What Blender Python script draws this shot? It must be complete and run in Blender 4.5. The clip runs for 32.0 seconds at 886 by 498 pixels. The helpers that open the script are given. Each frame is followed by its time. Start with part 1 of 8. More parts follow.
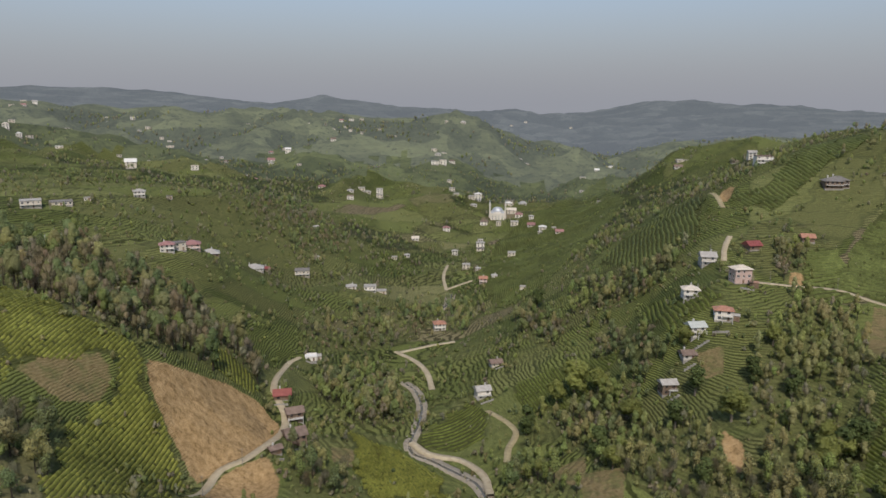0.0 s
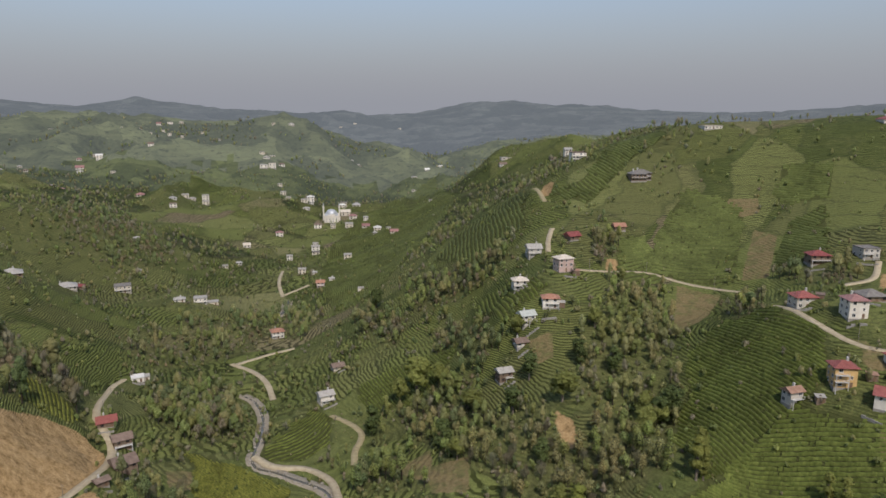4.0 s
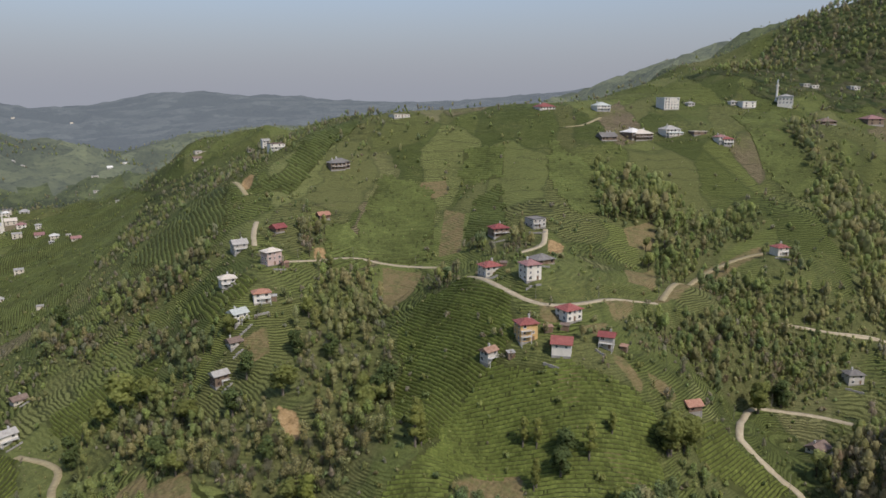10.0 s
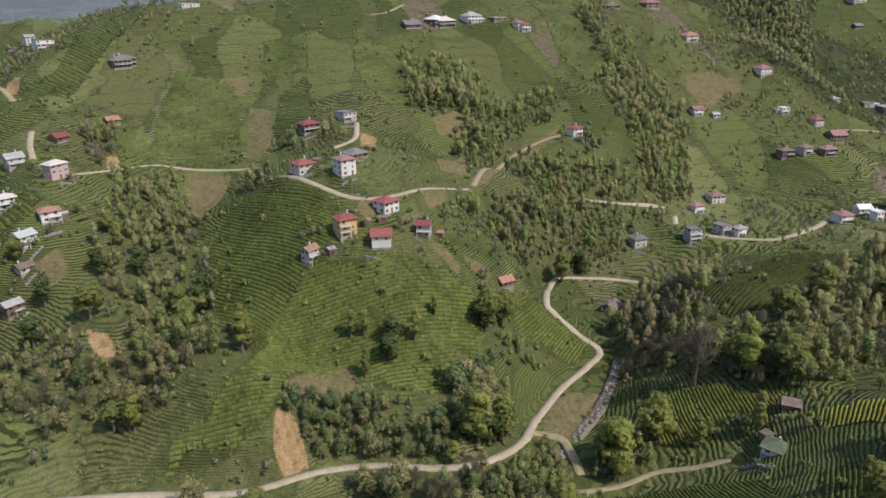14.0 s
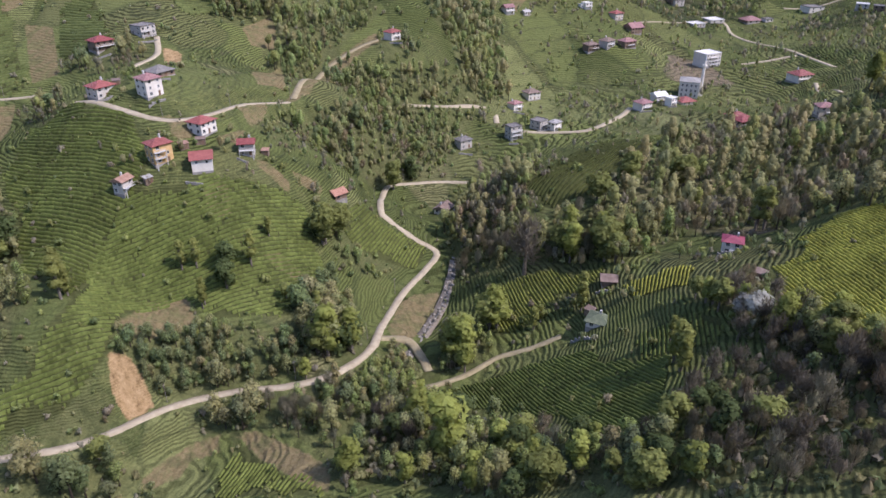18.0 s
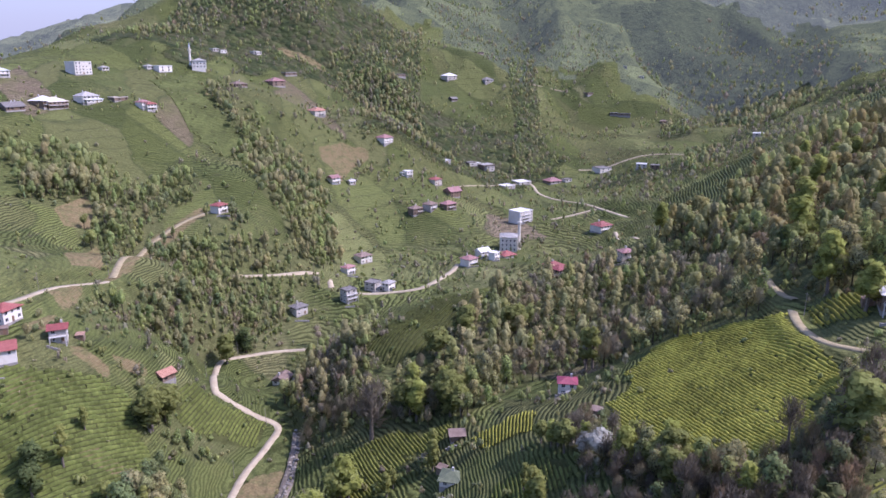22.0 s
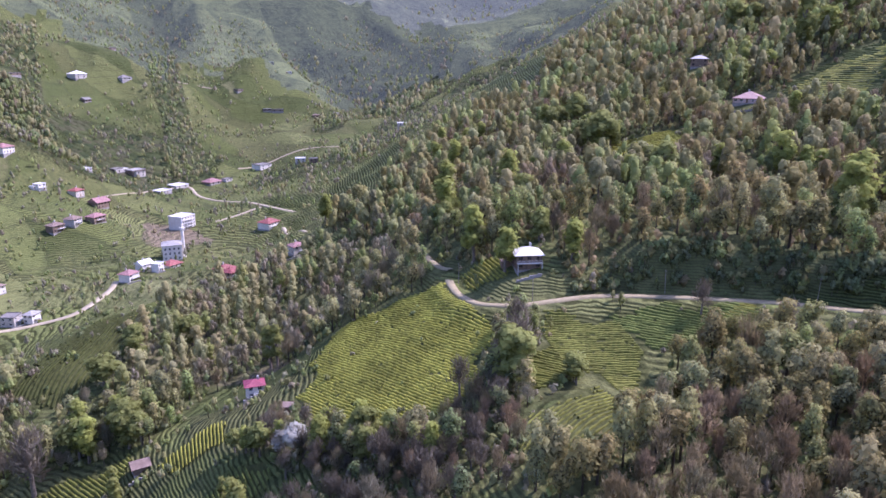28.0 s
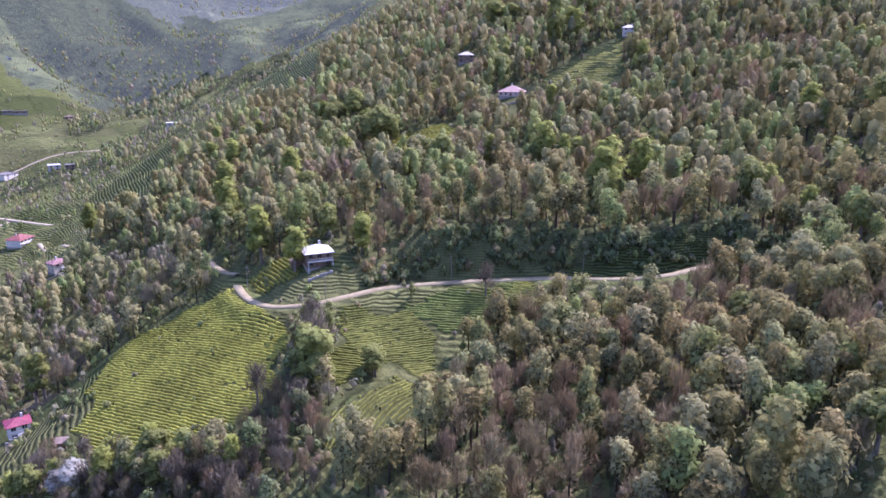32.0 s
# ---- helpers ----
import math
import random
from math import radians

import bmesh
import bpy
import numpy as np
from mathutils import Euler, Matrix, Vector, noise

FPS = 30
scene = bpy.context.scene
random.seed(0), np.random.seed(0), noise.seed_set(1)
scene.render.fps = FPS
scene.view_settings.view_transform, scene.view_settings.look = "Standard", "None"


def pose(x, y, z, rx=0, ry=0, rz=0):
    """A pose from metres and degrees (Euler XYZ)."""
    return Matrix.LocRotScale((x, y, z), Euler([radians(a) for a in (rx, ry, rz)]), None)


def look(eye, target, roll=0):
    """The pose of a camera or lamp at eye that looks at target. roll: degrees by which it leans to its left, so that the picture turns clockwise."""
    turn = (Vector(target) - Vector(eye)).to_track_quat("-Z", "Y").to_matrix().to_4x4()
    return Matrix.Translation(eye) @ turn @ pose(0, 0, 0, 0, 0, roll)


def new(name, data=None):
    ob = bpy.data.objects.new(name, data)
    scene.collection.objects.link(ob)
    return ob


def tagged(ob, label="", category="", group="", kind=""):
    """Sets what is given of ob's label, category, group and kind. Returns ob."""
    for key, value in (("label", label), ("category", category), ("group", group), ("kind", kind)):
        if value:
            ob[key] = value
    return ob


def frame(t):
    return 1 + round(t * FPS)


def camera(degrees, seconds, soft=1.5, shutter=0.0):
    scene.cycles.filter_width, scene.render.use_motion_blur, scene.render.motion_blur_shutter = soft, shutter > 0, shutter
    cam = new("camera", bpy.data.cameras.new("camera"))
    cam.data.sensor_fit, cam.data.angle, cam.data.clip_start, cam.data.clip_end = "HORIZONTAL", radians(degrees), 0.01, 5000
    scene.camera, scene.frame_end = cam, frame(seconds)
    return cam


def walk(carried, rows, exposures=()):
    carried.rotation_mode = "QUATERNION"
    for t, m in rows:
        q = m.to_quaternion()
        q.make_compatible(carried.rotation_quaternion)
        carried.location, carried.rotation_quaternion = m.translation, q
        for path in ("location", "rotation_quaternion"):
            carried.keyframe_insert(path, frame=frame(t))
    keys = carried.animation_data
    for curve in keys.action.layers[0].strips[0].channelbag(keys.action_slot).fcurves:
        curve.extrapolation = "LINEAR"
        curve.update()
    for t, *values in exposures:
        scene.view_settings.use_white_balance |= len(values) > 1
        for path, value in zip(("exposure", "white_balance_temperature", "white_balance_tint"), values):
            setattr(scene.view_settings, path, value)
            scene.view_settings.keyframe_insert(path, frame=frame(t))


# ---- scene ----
cam = camera(64.11, 32.0, 1.6)
EYE = 160.0
PATH = [
    (0.0, pose(0, 0, EYE, 78.36, -0.42, 0.00)),
    (0.5, pose(0, 0, EYE, 78.35, -0.59, -0.71)),
    (1.0, pose(0, 0, EYE, 78.43, -0.35, -3.90)),
    (1.5, pose(0, 0, EYE, 78.49, -0.25, -5.90)),
    (2.0, pose(0, 0, EYE, 78.53, -0.19, -7.50)),
    (2.5, pose(0, 0, EYE, 78.57, -0.12, -9.06)),
    (3.0, pose(0, 0, EYE, 78.71, -0.11, -10.53)),
    (3.5, pose(0, 0, EYE, 78.64, -0.12, -12.06)),
    (5.5, pose(0, 0, EYE, 78.33, -0.09, -18.52)),
    (6.0, pose(0, 0, EYE, 78.26, -0.07, -20.63)),
    (6.5, pose(0, 0, EYE, 78.18, -0.04, -22.75)),
    (7.0, pose(0, 0, EYE, 78.11, 0.02, -24.84)),
    (7.5, pose(0, 0, EYE, 78.06, 0.01, -26.93)),
    (8.0, pose(0, 0, EYE, 77.98, 0.06, -29.04)),
    (8.5, pose(0, 0, EYE, 77.93, 0.09, -31.16)),
    (9.0, pose(0, 0, EYE, 77.89, 0.06, -33.26)),
    (9.5, pose(0, 0, EYE, 77.84, 0.07, -35.37)),
    (10.0, pose(0, 0, EYE, 77.78, 0.11, -37.46)),
    (10.5, pose(0, 0, EYE, 77.73, 0.13, -39.40)),
    (11.0, pose(0, 0, EYE, 77.68, 0.15, -41.68)),
    (11.5, pose(0, 0, EYE, 77.64, 0.15, -43.56)),
    (12.0, pose(0, 0, EYE, 77.36, 0.13, -45.63)),
    (12.5, pose(0, 0, EYE, 76.87, 0.12, -47.39)),
    (13.0, pose(0, 0, EYE, 74.16, 0.20, -49.39)),
    (13.5, pose(0, 0, EYE, 70.51, 0.20, -51.01)),
    (15.5, pose(0, 0, EYE, 69.44, 0.09, -58.40)),
    (16.0, pose(0, 0, EYE, 68.66, 0.07, -60.36)),
    (16.5, pose(0, 0, EYE, 65.61, 0.06, -61.98)),
    (17.0, pose(0, 0, EYE, 62.12, 0.12, -63.92)),
    (17.5, pose(0, 0, EYE, 61.99, 0.09, -65.56)),
    (18.0, pose(0, 0, EYE, 61.97, 0.08, -67.41)),
    (18.5, pose(0, 0, EYE, 61.91, 0.11, -68.96)),
    (19.0, pose(0, 0, EYE, 62.97, 0.12, -70.81)),
    (19.5, pose(0, 0, EYE, 66.61, 0.07, -72.44)),
    (20.0, pose(0, 0, EYE, 69.77, -0.03, -74.31)),
    (20.5, pose(0, 0, EYE, 69.75, -0.01, -75.86)),
    (21.0, pose(0, 0, EYE, 69.73, -0.04, -77.69)),
    (21.5, pose(0, 0, EYE, 71.52, -0.10, -79.31)),
    (22.0, pose(0, 0, EYE, 75.02, -0.09, -81.26)),
    (22.5, pose(0, 0, EYE, 75.01, -0.09, -83.06)),
    (23.0, pose(0, 0, EYE, 74.98, -0.14, -85.68)),
    (23.5, pose(0, 0, EYE, 74.95, -0.09, -88.31)),
    (24.0, pose(0, 0, EYE, 74.92, -0.05, -91.06)),
    (24.5, pose(0, 0, EYE, 74.90, 0.02, -93.17)),
    (25.0, pose(0, 0, EYE, 74.88, 0.02, -95.35)),
    (25.5, pose(0, 0, EYE, 74.87, 0.00, -97.19)),
    (27.5, pose(0, 0, EYE, 74.76, 0.02, -105.96)),
    (28.0, pose(0, 0, EYE, 74.72, 0.02, -108.41)),
    (28.5, pose(0, 0, EYE, 74.70, -0.03, -110.44)),
    (29.0, pose(0, 0, EYE, 74.64, -0.03, -112.86)),
    (29.5, pose(0, 0, EYE, 74.60, -0.07, -114.86)),
    (30.0, pose(0, 0, EYE, 74.56, -0.10, -117.25)),
    (30.5, pose(0, 0, EYE, 74.51, -0.09, -119.29)),
    (31.0, pose(0, 0, EYE, 74.48, -0.14, -121.52)),
    (31.5, pose(0, 0, EYE, 74.46, -0.15, -123.73)),
    (32.0, pose(0, 0, EYE, 74.44, -0.19, -125.90)),
]
walk(cam, PATH, [(0.0, 0.0, 6780, 12), (6.0, 0.0, 6700, 13), (9.0, 0.07, 6600, 13), (13.0, 0.24, 6450, 14), (16.5, 0.52, 6090, 22), (21.0, 0.81, 5680, 34), (24.0, 1.00, 5540, 41), (28.0, 1.22, 5500, 44), (32.0, 1.44, 5420, 46)])

# ---- light ----
SUN_AZ, SUN_EL = 177.0, 52.0   # degrees clockwise from +y, degrees above the horizon
SKY = 0.15
world = bpy.data.worlds.new("world")
scene.world = world
world.use_nodes = True
wn = world.node_tree
wn.nodes.clear()
sky = wn.nodes.new("ShaderNodeTexSky")
sky.sky_type = "NISHITA"
sky.sun_disc = False
sky.sun_elevation = radians(SUN_EL)
sky.sun_rotation = radians(SUN_AZ)
sky.air_density, sky.dust_density, sky.ozone_density = 1.0, 1.4, 2.5
hz = wn.nodes.new("ShaderNodeTexCoord")
hs = wn.nodes.new("ShaderNodeSeparateXYZ")
wn.links.new(hz.outputs["Generated"], hs.inputs[0])
low = wn.nodes.new("ShaderNodeValToRGB")          # pale spring haze that thins out above the horizon
low.color_ramp.interpolation = "EASE"
for e, (p, v) in zip(low.color_ramp.elements, ((0.0, 0.95), (0.30, 0.0))):
    e.position, e.color = p, (v, v, v, 1)
wn.links.new(hs.outputs[2], low.inputs[0])
dim = wn.nodes.new("ShaderNodeVectorMath")
dim.operation = "SCALE"
dim.inputs[3].default_value = SKY
wn.links.new(sky.outputs[0], dim.inputs[0])
mixw = wn.nodes.new("ShaderNodeMix")
mixw.data_type = "RGBA"
wn.links.new(low.outputs[0], mixw.inputs[0])
wn.links.new(dim.outputs[0], mixw.inputs[6])
mixw.inputs[7].default_value = (0.292, 0.315, 0.368, 1)
bgn = wn.nodes.new("ShaderNodeBackground")
bgn.inputs["Strength"].default_value = 1.0
won = wn.nodes.new("ShaderNodeOutputWorld")
wn.links.new(mixw.outputs[2], bgn.inputs[0])
wn.links.new(bgn.outputs[0], won.inputs[0])

sun = new("sun", bpy.data.lights.new("sun", "SUN"))
sun.data.energy, sun.data.angle, sun.data.color = 3.0, radians(0.6), (1.0, 0.945, 0.86)
sa, se = radians(SUN_AZ), radians(SUN_EL)
SUN_DIR = Vector((math.sin(sa) * math.cos(se), math.cos(sa) * math.cos(se), math.sin(se)))
sun.matrix_world = look(SUN_DIR * 900 + Vector((0, 0, 200)), (0, 0, 200))


# ---- materials ----
def node_material(name):
    m = bpy.data.materials.new(name)
    m.use_nodes = True
    return m, m.node_tree, m.node_tree.nodes["Principled BSDF"]


def add(nt, kind, **inputs):
    n = nt.nodes.new(kind)
    for k, v in inputs.items():
        n.inputs[k.replace("_", " ")].default_value = v
    return n


def ramp(nt, fac, stops):
    r = nt.nodes.new("ShaderNodeValToRGB")
    while len(r.color_ramp.elements) < len(stops):
        r.color_ramp.elements.new(0.5)
    for e, (p, c) in zip(r.color_ramp.elements, stops):
        e.position, e.color = p, (*c, 1)
    nt.links.new(fac, r.inputs[0])
    return r.outputs[0]


def mixed(nt, fac, a, b):
    n = nt.nodes.new("ShaderNodeMix")
    n.data_type = "RGBA"
    if isinstance(fac, float):
        n.inputs[0].default_value = fac
    else:
        nt.links.new(fac, n.inputs[0])
    for s, v in ((n.inputs[6], a), (n.inputs[7], b)):
        if isinstance(v, tuple):
            s.default_value = (*v, 1)
        else:
            nt.links.new(v, s)
    return n.outputs[2]


def noise_of(nt, scale, detail=4.0, rough=0.55, coord=None):
    n = add(nt, "ShaderNodeTexNoise", Scale=scale, Detail=detail, Roughness=rough)
    if coord is None:
        coord = nt.nodes.new("ShaderNodeNewGeometry").outputs["Position"]
    nt.links.new(coord, n.inputs["Vector"])
    return n.outputs["Fac"]


def bumped(nt, bsdf, height, strength, dist):
    b = add(nt, "ShaderNodeBump", Strength=strength, Distance=dist)
    nt.links.new(height, b.inputs["Height"])
    nt.links.new(b.outputs[0], bsdf.inputs["Normal"])


def surface(name, dark, light, scale, rough=0.85, bump=0.3, bscale=None, bdist=0.05, metal=0.0, vary=0.0, big=None):
    """A two-scale mottled surface; vary: how far single objects differ in brightness."""
    m, nt, p = node_material(name)
    a = noise_of(nt, scale, 5.0)
    col = ramp(nt, a, [(0.3, dark), (0.7, light)])
    b = noise_of(nt, scale * 0.13, 3.0)
    lo = tuple(v * 0.78 for v in dark)
    col = mixed(nt, ramp(nt, b, [(0.35, (0, 0, 0)), (0.75, (0.5, 0.5, 0.5))]), col, lo)
    if vary:
        oi = nt.nodes.new("ShaderNodeObjectInfo")
        h = nt.nodes.new("ShaderNodeHueSaturation")
        mr = nt.nodes.new("ShaderNodeMapRange")
        mr.inputs[3].default_value, mr.inputs[4].default_value = 1 - vary, 1 + vary
        nt.links.new(oi.outputs["Random"], mr.inputs[0])
        nt.links.new(mr.outputs[0], h.inputs["Value"])
        nt.links.new(col, h.inputs["Color"])
        col = h.outputs[0]
    nt.links.new(col, p.inputs["Base Color"])
    p.inputs["Roughness"].default_value, p.inputs["Metallic"].default_value = rough, metal
    if bump:
        bumped(nt, p, noise_of(nt, bscale or scale * 3, 3.0), bump, bdist)
    return m


# ---- the lie of the land: crests, spurs and stream beds as (x, y, height) ----
LAND = {
    "river": [(15, 279, 6), (-14, 371, 0), (4, 625, -6), (51, 777, -12), (123, 1028, -16), (251, 1440, -18), (431, 1951, -18), (209, 95, 7), (257, 110, 8), (293, 155, 11), (333, 111, 16), (367, 118, 20), (381, 116, 22), (427, 84, 26), (454, 43, 32), (577, -11, 38), (760, -97, 56), (785, -184, 72), (138, 141, 8), (104, 162, 8), (129, 150, 8), (7, 268, 6)],
    "tea_hill_crest": [(347, 525, 142), (431, 487, 147), (457, 448, 149), (500, 423, 148), (563, 398, 150), (622, 363, 151), (659, 337, 153), (319, 554, 137), (263, 538, 125), (198, 488, 101), (476, 363, 127), (514, 308, 123), (447, 369, 128)],
    "tea_hill_face": [(302, 444, 105), (349, 395, 106), (378, 353, 107), (290, 374, 81), (241, 395, 76), (305, 308, 87), (240, 343, 63), (198, 364, 67), (164, 401, 82), (378, 320, 93), (275, 232, 73), (263, 203, 67), (461, 313, 108), (515, 282, 102), (454, 219, 85), (404, 201, 70), (330, 203, 60), (384, 258, 77), (317, 177, 50), (234, 303, 61)],
    "house_spur_west": [(132, 320, 61), (124, 341, 66), (153, 353, 71), (117, 313, 55), (101, 294, 35), (96, 367, 33), (115, 400, 50), (85, 423, 31), (58, 368, 19), (76, 311, 19), (22, 358, 5), (59, 291, 12), (292, 623, 112), (202, 601, 76), (132, 584, 41), (67, 578, 13), (35, 542, -2), (87, 271, 25), (64, 234, 20), (113, 304, 42)],
    "gully": [(137, 243, 29), (107, 220, 23), (112, 250, 38), (217, 319, 54), (123, 245, 40), (114, 204, 35), (191, 304, 53), (98, 199, 21)],
    "house_spur_middle": [(197, 199, 63), (199, 180, 61), (178, 200, 57), (217, 195, 68), (221, 248, 79), (223, 224, 78), (170, 222, 51), (146, 212, 37), (161, 196, 35), (185, 171, 48), (149, 181, 22), (173, 145, 27), (214, 145, 39), (234, 145, 40), (223, 132, 20), (126, 159, 25), (151, 141, 23), (163, 117, 20), (142, 182, 37), (181, 280, 55), (267, 176, 45), (266, 152, 36)],
    "gully_east": [(347, 212, 53), (319, 166, 36), (341, 241, 57), (459, 164, 46), (529, 191, 65), (593, 263, 125), (380, 219, 60), (336, 174, 36), (659, 158, 104), (770, 214, 127), (433, 276, 80)],
    "village_slope": [(416, 209, 66), (614, 158, 75), (552, 84, 47), (451, 135, 25), (514, 109, 34), (622, 115, 60), (663, 350, 159), (678, 405, 183), (738, 281, 157), (671, 226, 113), (634, 295, 137), (584, 55, 33), (579, 112, 52), (646, 238, 122), (727, 86, 55)],
    "upper_valley": [(909, 136, 129), (976, 92, 171), (947, -15, 92), (815, 38, 76), (709, 15, 36), (780, -51, 43), (970, -134, 121), (929, 37, 129), (1025, 224, 194), (1245, 79, 238), (1342, -117, 243), (1225, -247, 174), (921, -261, 92), (1417, -490, 207), (1017, -256, 112), (833, 279, 212), (1500, 500, 330), (1700, 0, 380), (1900, -600, 420), (1700, -800, 380), (2400, 600, 450)],
    "north_east_hill": [(947, 304, 262), (979, 447, 251), (1008, 549, 234), (1095, 698, 218), (837, 326, 223), (739, 356, 175), (788, 291, 180), (1716, 1377, 163), (1751, 1641, 118), (1612, 1182, 229), (900, 1400, 40), (420, 800, 95), (300, 1000, 55), (650, 1000, 50), (800, 800, 70), (1050, 1050, 60), (620, 700, 95)],
    "pink_spur": [(243, -9, 43), (196, 24, 33), (212, 26, 36), (222, -76, 84), (366, -2, 40), (298, 58, 44), (324, 36, 47), (275, 77, 39), (279, 18, 37), (444, -62, 58), (510, -113, 70), (240, -29, 58), (194, -27, 61), (156, -43, 68), (135, -83, 81), (131, -43, 70), (110, -70, 82), (163, -15, 54), (196, 0, 50), (219, 55, 27), (233, 40, 30), (271, -61, 76), (276, -51, 55), (301, 109, 16), (490, -28, 28)],
    "cottage_foot": [(219, 51, 18), (199, 26, 28), (188, 52, 16), (140, 31, 27), (131, 60, 14), (133, 78, 10), (115, 1, 49), (143, -20, 57), (221, 83, 10), (123, 90, 12)],
    "south_ridge": [(580, -176, 95), (606, -233, 126), (606, -308, 164), (608, -384, 197), (388, -300, 154), (307, -271, 136), (305, -357, 171), (193, -406, 170), (178, -249, 114), (363, -228, 125), (298, -155, 106), (230, -110, 99), (222, -195, 106), (439, -188, 111), (620, -600, 300), (350, -520, 260), (150, -500, 240)],
    "south_road": [(197, -94, 93), (148, -155, 92), (116, -195, 98), (178, -111, 89), (162, -134, 91), (96, -206, 102), (140, -200, 98), (168, -174, 98), (100, -146, 90), (78, -116, 86), (49, -124, 97), (62, -150, 102), (118, -262, 120), (41, -108, 95), (92, -83, 76), (137, -99, 76), (117, -123, 84)],
    "behind": [(0, 0, 62), (-60, 60, 50), (60, -30, 64), (0, 120, 30), (-150, -20, 80), (-250, 150, 75), (-60, -200, 140), (-300, -300, 220), (-600, 0, 200), (-500, 300, 130), (-1000, -600, 320), (-200, -900, 380), (0, -400, 240), (600, -1200, 420)],
    "slide_hill": [(-127, 217, 56), (-175, 275, 83), (-130, 243, 62), (-115, 264, 59), (-89, 213, 36), (-75, 299, 18), (-93, 235, 20), (-89, 377, 12), (-75, 401, 8), (-146, 329, 55), (-201, 369, 67), (-128, 355, 44), (-101, 315, 39), (-117, 176, 57), (-32, 312, 8), (-31, 251, 14), (-76, 250, 24), (-330, 330, 75), (-54, 349, 9)],
    "west_spur": [(-166, 451, 65), (-143, 527, 35), (-290, 485, 87), (-252, 583, 83), (-226, 636, 79), (-184, 669, 71), (-143, 676, 48), (-89, 670, 19), (-53, 639, 4), (-5, 576, -9), (-114, 562, 20), (-64, 547, 13), (-35, 511, 2), (-69, 455, 4), (-225, 437, 69), (-114, 457, 27), (-500, 620, 100), (-131, 401, 36)],
    "far_valley": [(-285, 932, 54), (-158, 1081, 30), (-59, 885, 7), (-471, 935, 79), (31, 1041, 24), (17, 1294, 32), (-16, 1498, 82), (99, 1646, 116), (-198, 1536, 93), (-395, 1601, 117), (-504, 1357, 70), (-644, 1127, 101), (-917, 1549, 127), (-89, 1342, 48), (-227, 1276, 52), (366, 1448, 19), (402, 915, 108), (384, 701, 133), (363, 983, 97), (263, 1878, 35), (-709, 1544, 111), (687, 2087, 57), (30, 2299, 86), (399, 2565, 20), (-565, 2537, 113), (-1164, 2546, 138)],
    "far_range": [(-1823, 2987, 217), (-1490, 3166, 212), (-1236, 3274, 204), (-1006, 3352, 166), (-785, 3411, 141), (-577, 3452, 190), (-365, 3481, 155), (-66, 3499, 128), (344, 3483, 136), (603, 3548, 75), (804, 3714, 123), (1045, 3653, 176), (1276, 3579, 183), (1424, 3523, 152), (1561, 3465, 174), (1737, 3380, 145), (1860, 3313, 138), (1963, 3370, 133), (2170, 3359, 73), (2608, 3033, 120), (2697, 2954, 146), (-3200, 3600, 60), (-1500, 4700, 20), (0, 4800, 20), (1500, 4700, 20), (3000, 3800, 40), (4500, 1500, 300), (4500, -2500, 400), (0, -4500, 400), (-4500, -2500, 400), (-4500, 1500, 150), (-2500, 1500, 230)],
}
KNOTS = np.array([p for line in LAND.values() for p in line], float)
SOFT = 22.0


def _weights():
    n = len(KNOTS)
    d = np.sqrt(((KNOTS[:, None, :2] - KNOTS[None, :, :2]) ** 2).sum(-1) + SOFT * SOFT)
    a = np.zeros((n + 3, n + 3))
    a[:n, :n] = d - np.eye(n) * 1.5
    q = np.c_[np.ones(n), KNOTS[:, :2] / 1000]
    a[:n, n:], a[n:, :n] = q, q.T
    return np.linalg.solve(a, np.r_[KNOTS[:, 2], 0, 0, 0])


WEIGHTS = _weights()


def land(x, y):
    """Height of the smooth land at arrays x, y."""
    x, y = np.asarray(x, float), np.asarray(y, float)
    shape, x, y = x.shape, x.ravel(), y.ravel()
    out = np.empty(len(x))
    n = len(KNOTS)
    for i in range(0, len(x), 20000):
        a, b = x[i:i + 20000], y[i:i + 20000]
        r = np.sqrt((a[:, None] - KNOTS[:, 0]) ** 2 + (b[:, None] - KNOTS[:, 1]) ** 2 + SOFT * SOFT)
        out[i:i + 20000] = r @ WEIGHTS[:n] + WEIGHTS[n] + WEIGHTS[n + 1] * a / 1000 + WEIGHTS[n + 2] * b / 1000
    return out.reshape(shape)


